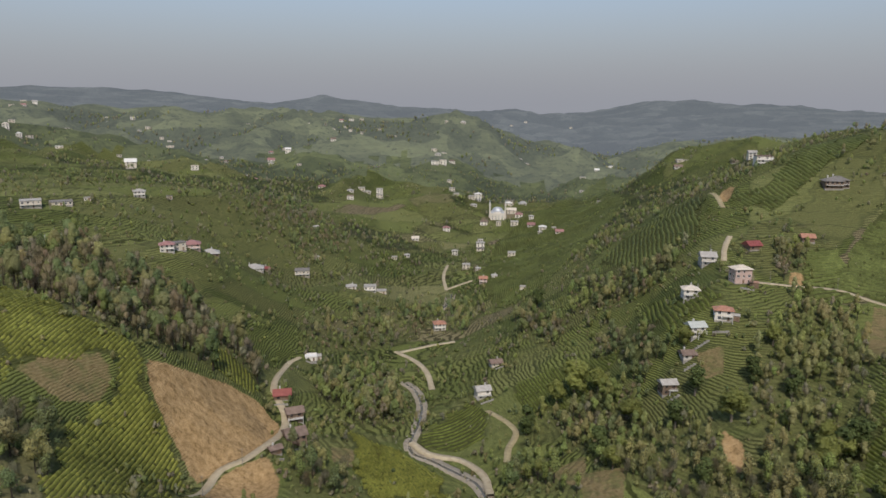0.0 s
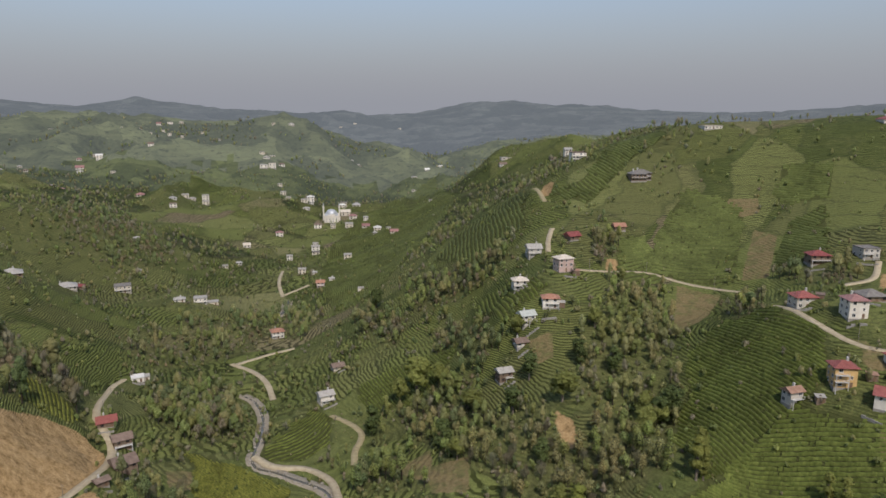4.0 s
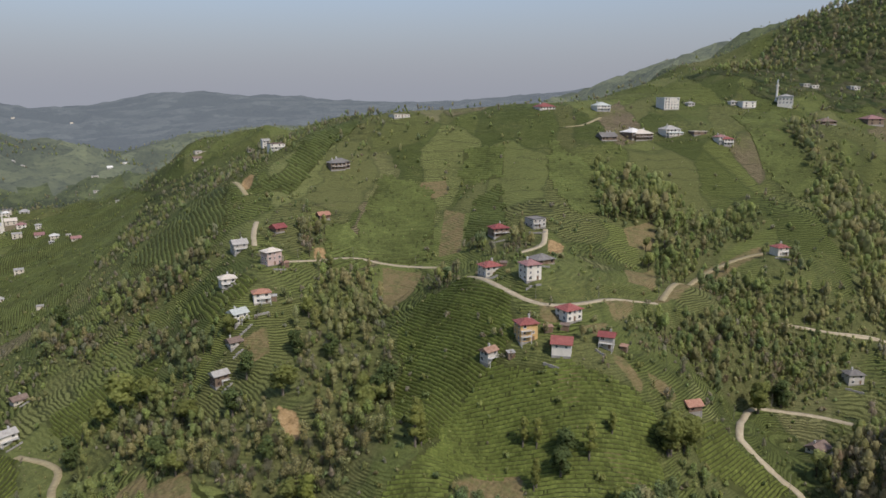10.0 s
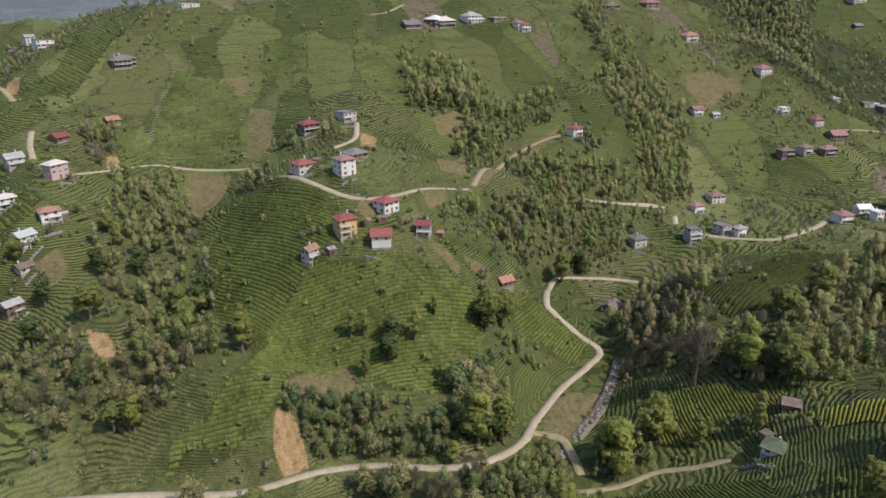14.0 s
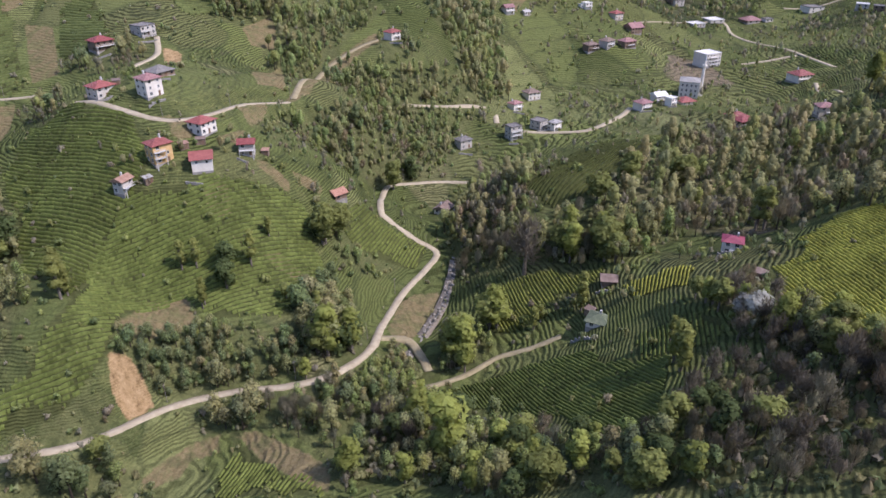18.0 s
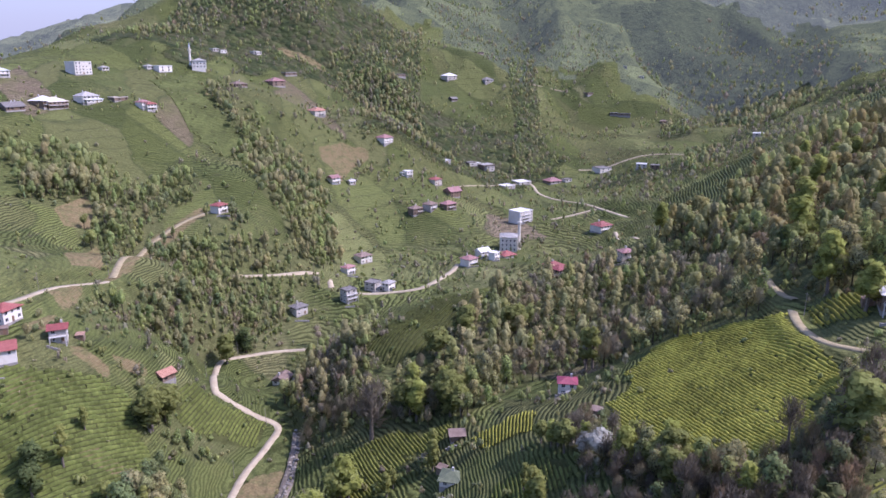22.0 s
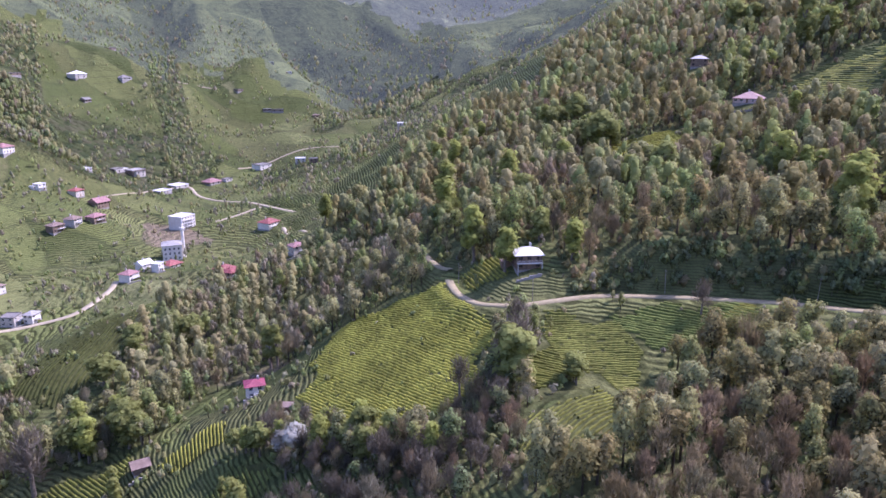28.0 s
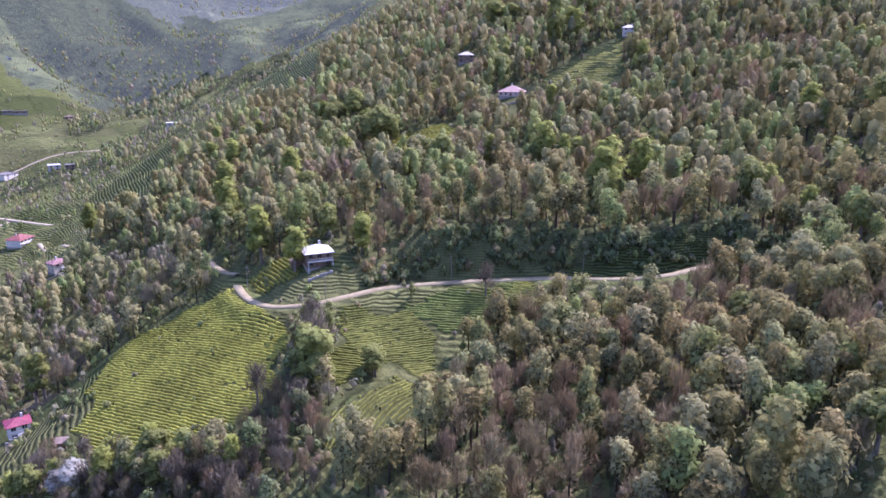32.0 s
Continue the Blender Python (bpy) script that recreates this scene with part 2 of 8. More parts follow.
# ---- plan of the fields, woods, bare patches, roads and streams ----
FIELDS = {
    "lane_terrace": [(184, 351), (215, 350), (229, 403), (211, 399)],
    "spur_terrace": [(104, 358), (112, 324), (139, 334), (131, 364), (113, 379)],
    "flank_terrace": [(114, 505), (124, 434), (161, 436), (183, 495), (214, 637), (159, 560)],
    "shoulder_terrace": [(375, 366), (342, 308), (356, 296), (400, 343), (408, 390)],
    "hill_terrace": [(266, 326), (289, 314), (341, 377), (311, 372)],
    "knoll_field": [(119, 121), (126, 118), (121, 106), (116, 93), (113, 81), (107, 115)],
    "house_field": [(222, -79), (214, -92), (206, -91), (202, -86), (211, -82)],
    "verge_field": [(172, -107), (163, -126), (152, -146), (144, -136), (151, -117), (154, -111)],
    "bend_field": [(223, -74), (211, -75), (195, -74), (184, -79), (176, -74), (168, -65), (156, -59), (154, -50), (163, -38), (176, -29), (194, -18), (202, -18), (208, -27), (225, -30), (238, -38), (232, -51), (227, -63)],
    "road_field": [(178, -89), (174, -99), (166, -109), (154, -109), (144, -105), (134, -97), (143, -93), (153, -91), (165, -88)],
    "lower_field": [(123, -59), (132, -65), (139, -78), (145, -89), (131, -91), (115, -78), (111, -71)],
    "glade_field": [(149, -71), (165, -81), (167, -89), (159, -90), (152, -84), (145, -74)],
    "shed_field": [(203, 70), (224, 71), (231, 55), (228, 33), (220, 32), (216, 45), (203, 52), (198, 61)],
    "pink_field": [(213, 22), (218, 7), (213, 1), (201, 3), (202, 14)],
    "mid_field": [(182, 15), (185, 1), (179, -9), (170, -7), (169, 11)],
    "cottage_field": [(163, 71), (179, 54), (184, 31), (166, 6), (138, 3), (139, 16), (158, 42)],
    "spur_field": [(92, 184), (111, 182), (133, 187), (161, 201), (179, 199), (195, 178), (212, 158), (214, 147), (198, 133), (171, 130), (158, 150), (161, 165), (143, 176), (126, 166), (109, 169)],
    "gully_field": [(171, 257), (200, 276), (210, 256), (204, 221), (197, 203), (182, 198), (164, 202), (136, 190), (141, 213)],
    "dark_field": [(279, 77), (299, 72), (334, 71), (356, 60), (365, 54), (355, 39), (315, 35), (305, 37), (278, 47), (263, 54), (264, 67)],
    "spur_rows": [(364, 40), (385, 29), (393, 10), (374, 10), (348, 23), (325, 35)],
    "left_strip": [(586, -225), (819, -336), (596, -296), (517, -248), (517, -228)],
    "pine_strip": [(374, -245), (382, -261), (387, -281), (361, -258), (358, -245)],
    "glade_strip": [(308, -185), (320, -206), (308, -232), (279, -212), (279, -197)],
    "pink_terrace": [(301, -285), (311, -301), (309, -323), (305, -347), (300, -351), (258, -307), (278, -289)],
    "forest_strip": [(151, -131), (157, -141), (154, -147), (143, -134), (146, -128)],
    "foot_field": [(559, -88), (574, -110), (623, -176), (557, -151), (432, -97), (440, -74)],
    "hill_field_west": [(194, 476), (208, 443), (266, 494), (316, 527), (348, 633), (221, 480)],
    "hill_field": [(211, 368), (247, 333), (305, 408), (287, 444), (258, 422)],
    "hill_field_east": [(323, 399), (346, 380), (378, 415), (355, 437)],
    "flank_field": [(66, 839), (165, 1060), (285, 1244), (219, 838), (132, 631), (75, 525), (46, 530), (33, 628)],
    "brow_field": [(585, 347), (636, 334), (566, 280), (542, 247), (505, 242), (528, 285)],
    "slide_field": [(-210, 327), (-147, 271), (-120, 269), (-113, 255), (-102, 246), (-94, 236), (-84, 199), (-108, 175), (-124, 216), (-120, 241), (-124, 260), (-141, 246), (-147, 233), (-147, 221)],
    "wedge_field": [(-120, 340), (-101, 332), (-84, 319), (-89, 308), (-103, 303)],
    "river_field": [(-48, 311), (-37, 305), (-20, 293), (0, 269), (2, 252), (-27, 241), (-34, 262), (-37, 290)],
    "barn_field": [(-12, 306), (16, 356), (24, 337), (19, 308), (8, 296), (-7, 298)],
    "west_field": [(38, 360), (73, 363), (91, 346), (82, 333), (62, 323), (43, 331)],
    "pink_strip": [(303, -290), (303, -321), (295, -350), (269, -313), (271, -293)],
    "bank_field": [(247, 141), (258, 115), (243, 114), (227, 130), (225, 140)],
}
WOODS = {
    "verge_scrub": [(103, 175), (118, 163), (118, 159), (111, 156), (98, 172)],
    "ford_green": [(171, 97), (183, 95), (175, 82), (166, 74), (157, 82), (145, 92), (157, 102)],
    "bank_green": [(174, 77), (187, 79), (203, 70), (191, 63), (178, 67)],
    "ford_thicket": [(143, 106), (159, 95), (167, 74), (150, 63), (130, 69), (118, 80), (129, 94)],
    "road_clump": [(363, 225), (376, 214), (353, 198), (313, 189)],
    "track_clump": [(402, 216), (424, 200), (401, 183), (380, 198)],
    "lower_band": [(240, 193), (282, 191), (312, 177), (369, 181), (369, 162), (345, 161), (297, 174), (232, 168)],
    "corner_trees": [(88, 174), (101, 155), (109, 144), (100, 140), (83, 168)],
    "front_trees": [(125, 139), (130, 128), (133, 113), (131, 95), (145, 102), (146, 108), (140, 128), (131, 141)],
    "slide_shrubs": [(-105, 245), (-100, 245), (-93, 239), (-81, 205), (-88, 201), (-103, 231)],
    "corner_wood": [(-135, 201), (-131, 212), (-127, 221), (-119, 203), (-107, 177), (-117, 170)],
    "slide_wood": [(-268, 421), (-240, 452), (-183, 403), (-134, 392), (-116, 383), (-84, 329), (-89, 308), (-107, 300), (-121, 273), (-148, 269), (-216, 335)],
    "west_wood": [(-181, 636), (-183, 864), (-93, 701), (-95, 639), (-128, 600), (-165, 614)],
    "valley_wood": [(-100, 459), (-61, 518), (-9, 533), (-16, 470), (-52, 442), (-78, 420)],
    "river_wood": [(-73, 394), (-25, 368), (-17, 321), (-39, 324), (-64, 341)],
    "gully_wood": [(133, 290), (171, 334), (206, 341), (169, 267), (156, 231), (124, 195), (106, 195), (61, 256), (67, 282), (88, 283), (108, 261), (108, 233), (122, 239), (125, 265)],
    "hill_wood": [(402, 342), (420, 325), (432, 305), (418, 282), (340, 230), (314, 228), (360, 271), (350, 298), (376, 327)],
    "slope_wood": [(311, 185), (365, 171), (396, 143), (339, 140), (305, 155), (289, 173), (287, 191)],
    "slope_wood_top": [(366, 216), (389, 181), (433, 151), (399, 140), (363, 168), (313, 183)],
    "village_wood": [(430, 296), (430, 257), (465, 256), (435, 228), (388, 230), (312, 209), (369, 252)],
    "spur_wood": [(340, 121), (317, 88), (268, 62), (281, 55), (301, 36), (361, 22), (391, -22), (372, -64), (341, -94), (253, -86), (226, -76), (228, -52), (240, -34), (268, -14), (257, 9), (234, 24), (233, 41), (235, 63), (242, 83), (277, 113)],
    "south_wood": [(511, -114), (543, -206), (565, -288), (575, -387), (188, -432), (81, -211), (127, -197), (151, -158), (185, -103), (214, -110), (225, -99), (216, -86), (233, -78), (260, -86), (326, -82), (414, -60)],
    "south_wood_low": [(130, -97), (149, -123), (140, -147), (111, -188), (76, -199), (36, -108), (113, -51), (119, -60), (115, -80)],
    "field_wood": [(204, -10), (190, -25), (170, -38), (152, -54), (144, -64), (119, -60), (113, -51), (185, -8)],
    "cottage_wood": [(165, 74), (155, 46), (139, 19), (134, 3), (153, -6), (160, -24), (155, -49), (105, -40), (124, 70), (141, 82)],
    "bank_wood": [(132, 169), (159, 147), (163, 118), (160, 112), (149, 122), (131, 149), (124, 166)],
    "road_wood": [(177, 135), (198, 120), (176, 102), (161, 104), (161, 117)],
    "ford_wood": [(147, 119), (156, 106), (173, 94), (170, 76), (152, 78), (143, 95)],
    "east_slope_wood": [(226, 148), (250, 138), (253, 116), (220, 122), (210, 135)],
    "stream_wood": [(279, 116), (314, 87), (275, 66), (235, 74), (237, 94), (257, 104)],
    "long_gully": [(605, 356), (547, 299), (526, 256), (458, 197), (445, 171), (405, 146), (439, 136), (528, 172), (551, 217), (554, 254), (617, 316)],
    "ridge_gully": [(794, 223), (832, 204), (825, 167), (758, 132), (683, 128), (658, 150), (773, 196)],
    "terrace_wood": [(801, 242), (832, 197), (812, 154), (729, 120), (646, 144), (728, 198)],
    "upper_gully": [(1343, -106), (1175, -120), (1130, -169), (1070, -216), (952, -216), (834, -213), (860, -250), (954, -324), (1120, -400), (1400, -470), (1500, -400)],
    "spring_wood": [(789, 49), (805, 31), (775, 4), (744, 10), (734, 41)],
    "orchard_wood": [(898, -129), (910, -162), (848, -160), (831, -137), (840, -126)],
    "bridge_wood": [(768, -133), (780, -171), (604, -139), (609, -112)],
    "roadside_wood": [(131, 145), (140, 136), (143, 118), (153, 108), (144, 99), (135, 101), (132, 120), (128, 138)],
    "dark_gully": [(803, 253), (888, 222), (1040, 195), (864, 160), (741, 138), (735, 105), (684, 103), (643, 144), (674, 172), (769, 228)],
    "far_gully": [(1330, 110), (1340, 40), (1152, 20), (1037, 28), (910, 17), (833, 11), (790, 20), (800, 40), (876, 47), (955, 62), (1037, 66), (1180, 88)],
    "crown_wood": [(641, 315), (580, 257), (563, 221), (542, 186), (485, 155), (451, 145), (418, 161), (479, 199), (532, 247), (559, 282)],
    "north_wood": [(925, 466), (935, 300), (837, 263), (808, 330), (772, 386), (639, 406)],
    "barn_thicket": [(-63, 266), (-51, 279), (-42, 257), (-32, 260), (-27, 241), (-54, 230)],
    "bottom_thicket": [(29, 277), (47, 285), (55, 238), (28, 252)],
    "west_strip": [(87, 474), (125, 438), (144, 425), (142, 397), (107, 398), (85, 422)],
    "west_strip_low": [(56, 482), (80, 419), (65, 390), (46, 436)],
    "west_trees": [(97, 399), (106, 317), (93, 320), (78, 357)],
    "low_thicket": [(56, 339), (92, 316), (89, 279), (68, 267), (53, 290)],
    "bank_thicket": [(-58, 393), (-30, 397), (-18, 334), (-35, 311), (-56, 341)],
    "mid_thicket": [(-34, 540), (15, 595), (35, 539), (15, 475), (-16, 504)],
    "east_thicket": [(255, 193), (316, 177), (359, 141), (333, 132), (302, 159), (269, 173)],
    "upper_thicket": [(192, 400), (218, 413), (200, 355), (175, 341)],
    "road_thicket": [(234, 329), (212, 248), (204, 231), (193, 254)],
    "lane_thicket": [(271, 333), (286, 298), (260, 262), (258, 301)],
    "glade_wood": [(184, -77), (178, -87), (163, -93), (153, -91), (141, -75), (135, -64), (152, -59), (169, -67)],
}
SOIL = {
    "rubble": [(586, 199), (609, 186), (621, 162), (607, 161), (583, 169), (556, 170), (571, 181), (574, 191)],
    "ford_gravel": [(214, 108), (224, 106), (231, 97), (223, 93), (207, 93), (189, 92), (188, 95), (189, 101), (200, 104)],
    "bank_slide": [(107, 141), (116, 139), (123, 136), (129, 130), (123, 126), (119, 133), (112, 132), (104, 137)],
    "bank_slip": [(130, 125), (132, 118), (129, 106), (126, 92), (122, 85), (115, 82), (117, 94), (122, 108), (128, 120)],
    "yard_upper": [(211, 207), (217, 204), (215, 198), (209, 196), (206, 201)],
    "yard_lower": [(218, 188), (230, 186), (228, 182), (219, 181), (215, 185)],
    "road_bank": [(210, 220), (217, 212), (219, 203), (216, 202), (211, 212)],
    "junction_bank": [(244, 199), (266, 201), (258, 194), (236, 186), (241, 194)],
    "track_bank": [(282, 202), (315, 210), (370, 230), (389, 224), (414, 218), (401, 209), (385, 214), (363, 220), (300, 198), (286, 199)],
    "hamlet_strip": [(194, 177), (199, 173), (191, 167), (187, 172)],
    "slope_strip": [(214, 171), (219, 168), (218, 156), (213, 156)],
    "low_strip": [(224, 160), (232, 152), (228, 149), (222, 155)],
    "fallow_top": [(303, 235), (348, 248), (295, 209), (283, 216)],
    "plough": [(-147, 231), (-141, 245), (-128, 256), (-123, 248), (-123, 238), (-131, 227)],
    "plough_spur": [(137, 172), (153, 177), (161, 165), (155, 157), (145, 159), (135, 166)],
    "plough_wood": [(357, 279), (382, 275), (358, 255), (347, 266)],
    "plough_hill": [(250, 331), (259, 321), (297, 364), (294, 382)],
    "plough_house": [(117, 307), (128, 306), (124, 293), (116, 294)],
    "plough_low": [(59, 257), (72, 254), (66, 231), (52, 237)],
    "plough_terrace": [(44, 264), (61, 276), (55, 242)],
    "plough_gully": [(220, 346), (233, 325), (199, 294), (179, 282)],
    "plough_row": [(192, 178), (198, 172), (191, 165), (186, 170)],
    "plough_knoll": [(303, 422), (318, 412), (309, 397), (298, 399), (294, 413)],
    "plough_valley": [(-48, 287), (-38, 288), (-36, 267), (-44, 268)],
    "plough_east": [(186, 151), (192, 146), (191, 132), (187, 137)],
    "slip_top": [(785, 309), (794, 287), (791, 252), (777, 254), (775, 293)],
    "plough_crest": [(571, 327), (602, 307), (574, 287), (550, 309)],
}
SCARS = {
    "slide_foot": [(-82, 243), (-68, 258), (-61, 244), (-58, 228), (-77, 205), (-83, 225)],
    "great_slide": [(-117, 266), (-106, 279), (-96, 297), (-84, 304), (-74, 299), (-69, 282), (-70, 269), (-79, 254), (-90, 237), (-96, 244), (-103, 249), (-112, 257)],
    "gully_slide": [(108, 255), (113, 246), (111, 234), (105, 235)],
    "road_slide": [(126, 167), (130, 163), (128, 155), (126, 152), (118, 155), (120, 161)],
    "far_red": [(-528, 1396), (-504, 1405), (-419, 1133)],
    "far_slide": [(-18, 1498), (19, 1452), (32, 1386), (8, 1414)],
    "spur_cut": [(292, 281), (294, 271), (274, 255), (273, 263)],
    "crest_cut": [(202, 509), (206, 497), (195, 477), (190, 483)],
    "road_cut": [(190, 373), (196, 373), (190, 362), (183, 362)],
}
ROADS = {
    "valley_road": (2.9, [(58.0, 206.0), (76.0, 191.0), (91.0, 175.5), (99.2, 166.2), (104.2, 161.1), (112.8, 154.9), (130.7, 145.7), (140.4, 133.7), (147.6, 115.0), (157.6, 104.4), (173.6, 100.4), (194.2, 105.3), (222.6, 110.6), (244.2, 109.7), (256.8, 110.3), (257.6, 123.4), (256.6, 133.6), (260.8, 139.6), (297.5, 156.4), (310.2, 150.3), (325.2, 134.0), (329.6, 108.4)]),
    "ford_track": (3.0, [(184.4, 101.1), (188.8, 92.7), (182.4, 84.4), (175.2, 78.2)]),
    "west_valley_road": (3.0, [(19.8, 253.3), (18.1, 273.6), (8.9, 288.0), (-5.0, 293.5), (-13.5, 303.3)]),
    "far_bank_road": (3.3, [(-4.9, 378.1), (-8.7, 404.3), (-16.4, 424.8), (-30.2, 444.7)]),
    "far_bank_lane": (3.0, [(-28.2, 442.6), (-8.0, 454.0), (9.2, 457.0)]),
    "slide_road": (3.3, [(-81.7, 204.9), (-84.5, 242.4), (-75.3, 255.5), (-69.7, 278.8), (-71.3, 302.2), (-79.2, 320.5), (-83.1, 331.4), (-88.7, 381.1), (-84.7, 401.4)]),
    "hill_road_top": (3.3, [(195.7, 511.1), (186.4, 466.0)]),
    "hill_lane": (3.0, [(171.2, 413.9), (162.6, 398.4), (156.0, 382.3)]),
    "hill_road": (3.1, [(159.0, 354.8), (180.3, 357.6), (207.9, 361.9), (218.7, 354.3), (234.7, 336.5), (242.7, 319.4)]),
    "spur_road": (3.3, [(215.5, 261.7), (210.4, 234.3), (210.7, 216.0), (215.4, 206.5), (230.7, 200.4), (256.5, 201.9), (281.8, 200.6), (294.6, 196.1)]),
    "dirt_track": (3.3, [(288.9, 200.7), (354.3, 225.1), (384.2, 221.4), (408.2, 208.1)]),
    "house_lane": (3.0, [(263.8, 275.1), (282.5, 277.0), (300.4, 291.8)]),
    "east_road": (3.3, [(363.7, 176.3), (381.3, 159.0), (405.3, 142.5), (404.3, 134.4), (394.1, 128.9)]),
    "forest_road": (2.7, [(229.0, -77.8), (217.2, -75.3), (204.0, -74.9), (193.4, -78.0), (185.0, -87.2), (182.2, -97.2), (178.7, -111.3), (169.7, -126.6), (158.9, -140.7), (148.2, -154.6), (135.6, -166.3), (127.1, -176.9), (120.7, -190.3), (104.5, -204.1)]),
    "village_road": (3.3, [(393.8, 113.7), (395.4, 94.6), (399.7, 74.2), (424.1, 61.8), (444.6, 57.9)]),
    "village_upper": (3.0, [(634.0, 83.1), (671.6, 61.3), (709.6, 37.5), (720.5, 20.2), (680.4, 10.0), (644.1, -7.7), (610.7, -27.1), (573.5, -43.6), (539.7, -59.7)]),
    "village_loop": (3.0, [(566.0, -1.5), (570.2, -19.2), (578.7, -37.4)]),
    "village_lane": (2.6, [(517.3, -48.4), (425.7, -53.3)]),
    "bridge_road": (3.3, [(772.6, -29.2), (782.5, -75.6), (782.8, -111.8), (769.9, -139.6)]),
    "stream_road": (3.3, [(363.9, 176.8), (384.6, 156.0), (405.2, 141.1)]),
    "hill_far_road": (3.0, [(4.3, 619.7), (1.8, 664.2), (5.9, 719.0)]),
    "hill_far_road_b": (3.0, [(5.3, 624.4), (28.1, 641.7)]),
    "crest_road": (3.3, [(433.9, 403.0), (449.7, 398.5), (479.9, 406.0)]),
    "cottage_path": (2.0, [(166.4, 76.5), (175.5, 66.2), (186.6, 57.9), (191.5, 47.5), (196.0, 39.0)]),
    "wood_track": (2.6, [(404.7, -43.2), (362.5, -63.2), (311.3, -75.6), (242.1, -75.8), (228.9, -78.9)]),
    "pink_lane": (2.4, [(303.9, -273.2), (286.6, -278.7), (268.9, -285.5), (246.3, -291.6)]),
    "west_path": (3.0, [(24.1, 340.5), (35.7, 315.9), (31.0, 297.3), (28.9, 283.3)]),
    "upper_lane": (2.6, [(982.4, 31.4), (997.5, 0.8), (997.6, -18.7)]),
}
STREAMS = {
    "village_stream": (4.5, [(251.7, 98.9), (229.7, 94.0), (209.1, 91.3), (186.0, 89.6), (175.1, 90.6)]),
    "west_stream": (6, [(18.4, 252.0), (13.8, 268.8), (-2.4, 287.3), (-14.1, 299.0), (-10.8, 330.0), (-10.4, 356.5), (-14.6, 379.1), (-21.8, 391.9)]),
    "lower_stream": (9, [(-5.3, 566.2), (4.1, 582.3), (9.3, 610.9)]),
    "ford_bed": (4.5, [(176.6, 91.3), (164.6, 93.8), (155.6, 97.3)]),
}


def smooth_line(pts, step=1.6):
    """A rounded line through the plan points, at even steps."""
    p = np.array(pts, float)
    q = np.vstack([2 * p[0] - p[1], p, 2 * p[-1] - p[-2]])
    out = []
    for i in range(1, len(q) - 2):
        a, b, c, d = q[i - 1], q[i], q[i + 1], q[i + 2]
        n = max(2, int(np.hypot(*(c - b)) / step))
        for t in np.linspace(0, 1, n, endpoint=False):
            out.append(0.5 * (2 * b + (c - a) * t + (2 * a - 5 * b + 4 * c - d) * t * t + (3 * b - a - 3 * c + d) * t ** 3))
    out.append(p[-1])
    return np.array(out)


def inside(poly, x, y):
    """Whether points lie in a plan outline."""
    p = np.array(poly, float)
    hit = np.zeros(x.shape, bool)
    for (ax, ay), (bx, by) in zip(p, np.roll(p, -1, 0)):
        cross = ((ay > y) != (by > y))
        with np.errstate(divide="ignore", invalid="ignore"):
            hit ^= cross & (x < (bx - ax) * (y - ay) / (by - ay if by != ay else 1e-9) + ax)
    return hit


def edge_distance(poly, x, y, closed=True):
    p = np.array(poly, float)
    best = np.full(x.shape, 1e9)
    ends = np.roll(p, -1, 0) if closed else p[1:]
    for a, b in zip(p if closed else p[:-1], ends):
        d = b - a
        t = np.clip(((x - a[0]) * d[0] + (y - a[1]) * d[1]) / max(d @ d, 1e-6), 0, 1)
        best = np.minimum(best, np.hypot(x - a[0] - t * d[0], y - a[1] - t * d[1]))
    return best


def spaced(lo, hi, centre, step, grow):
    """Grid lines that lie step apart round the centre and wider further out."""
    right, left = [centre], [centre]
    while right[-1] < hi:
        right.append(right[-1] + step + max(0, right[-1] - centre - 240) * grow)
    while left[-1] > lo:
        left.append(left[-1] - step - max(0, centre - left[-1] - 240) * grow)
    return np.array(sorted(set(left + right)))


GX = spaced(-4700, 4700, 160, 2.8, 0.021)
GY = spaced(-4700, 4850, 110, 2.8, 0.021)
gx, gy = np.meshgrid(GX, GY)
gz = land(gx, gy)


def lattice_noise(x, y, cell, seed):
    """Smooth gradient noise in -1..1 with features about one cell across."""
    rng = np.random.default_rng(seed)
    ang = rng.uniform(0, 2 * np.pi, (64, 64))
    x, y = x / cell, y / cell
    i, j = np.floor(x).astype(int), np.floor(y).astype(int)
    u, v = x - i, y - j
    fu, fv = u * u * u * (u * (u * 6 - 15) + 10), v * v * v * (v * (v * 6 - 15) + 10)

    def g(di, dj):
        a = ang[(i + di) % 64, (j + dj) % 64]
        return np.cos(a) * (u - di) + np.sin(a) * (v - dj)

    return 1.5 * ((g(0, 0) * (1 - fu) + g(1, 0) * fu) * (1 - fv) + (g(0, 1) * (1 - fu) + g(1, 1) * fu) * fv)


def ribs(x, y):
    """Side spurs (near 1) and the gullies between them (near -1) on the farther slopes."""
    wx, wy = x + 60 * lattice_noise(x, y, 260, 4), y + 60 * lattice_noise(x, y, 260, 5)
    big = 1 - 2.6 * np.abs(lattice_noise(wx, wy, 330, 6))
    small = 1 - 2.6 * np.abs(lattice_noise(wx, wy, 120, 7))
    return 0.7 * big + 0.3 * small


FADE = np.clip((np.hypot(gx, gy) - 700) / 400, 0, 1)
RIBS = ribs(gx, gy)
gz = gz + FADE * np.clip(np.hypot(gx, gy) / 26, 0, 40) * (1 - 0.65 * np.clip((np.hypot(gx, gy) - 1900) / 600, 0, 1)) * (RIBS - 0.25)
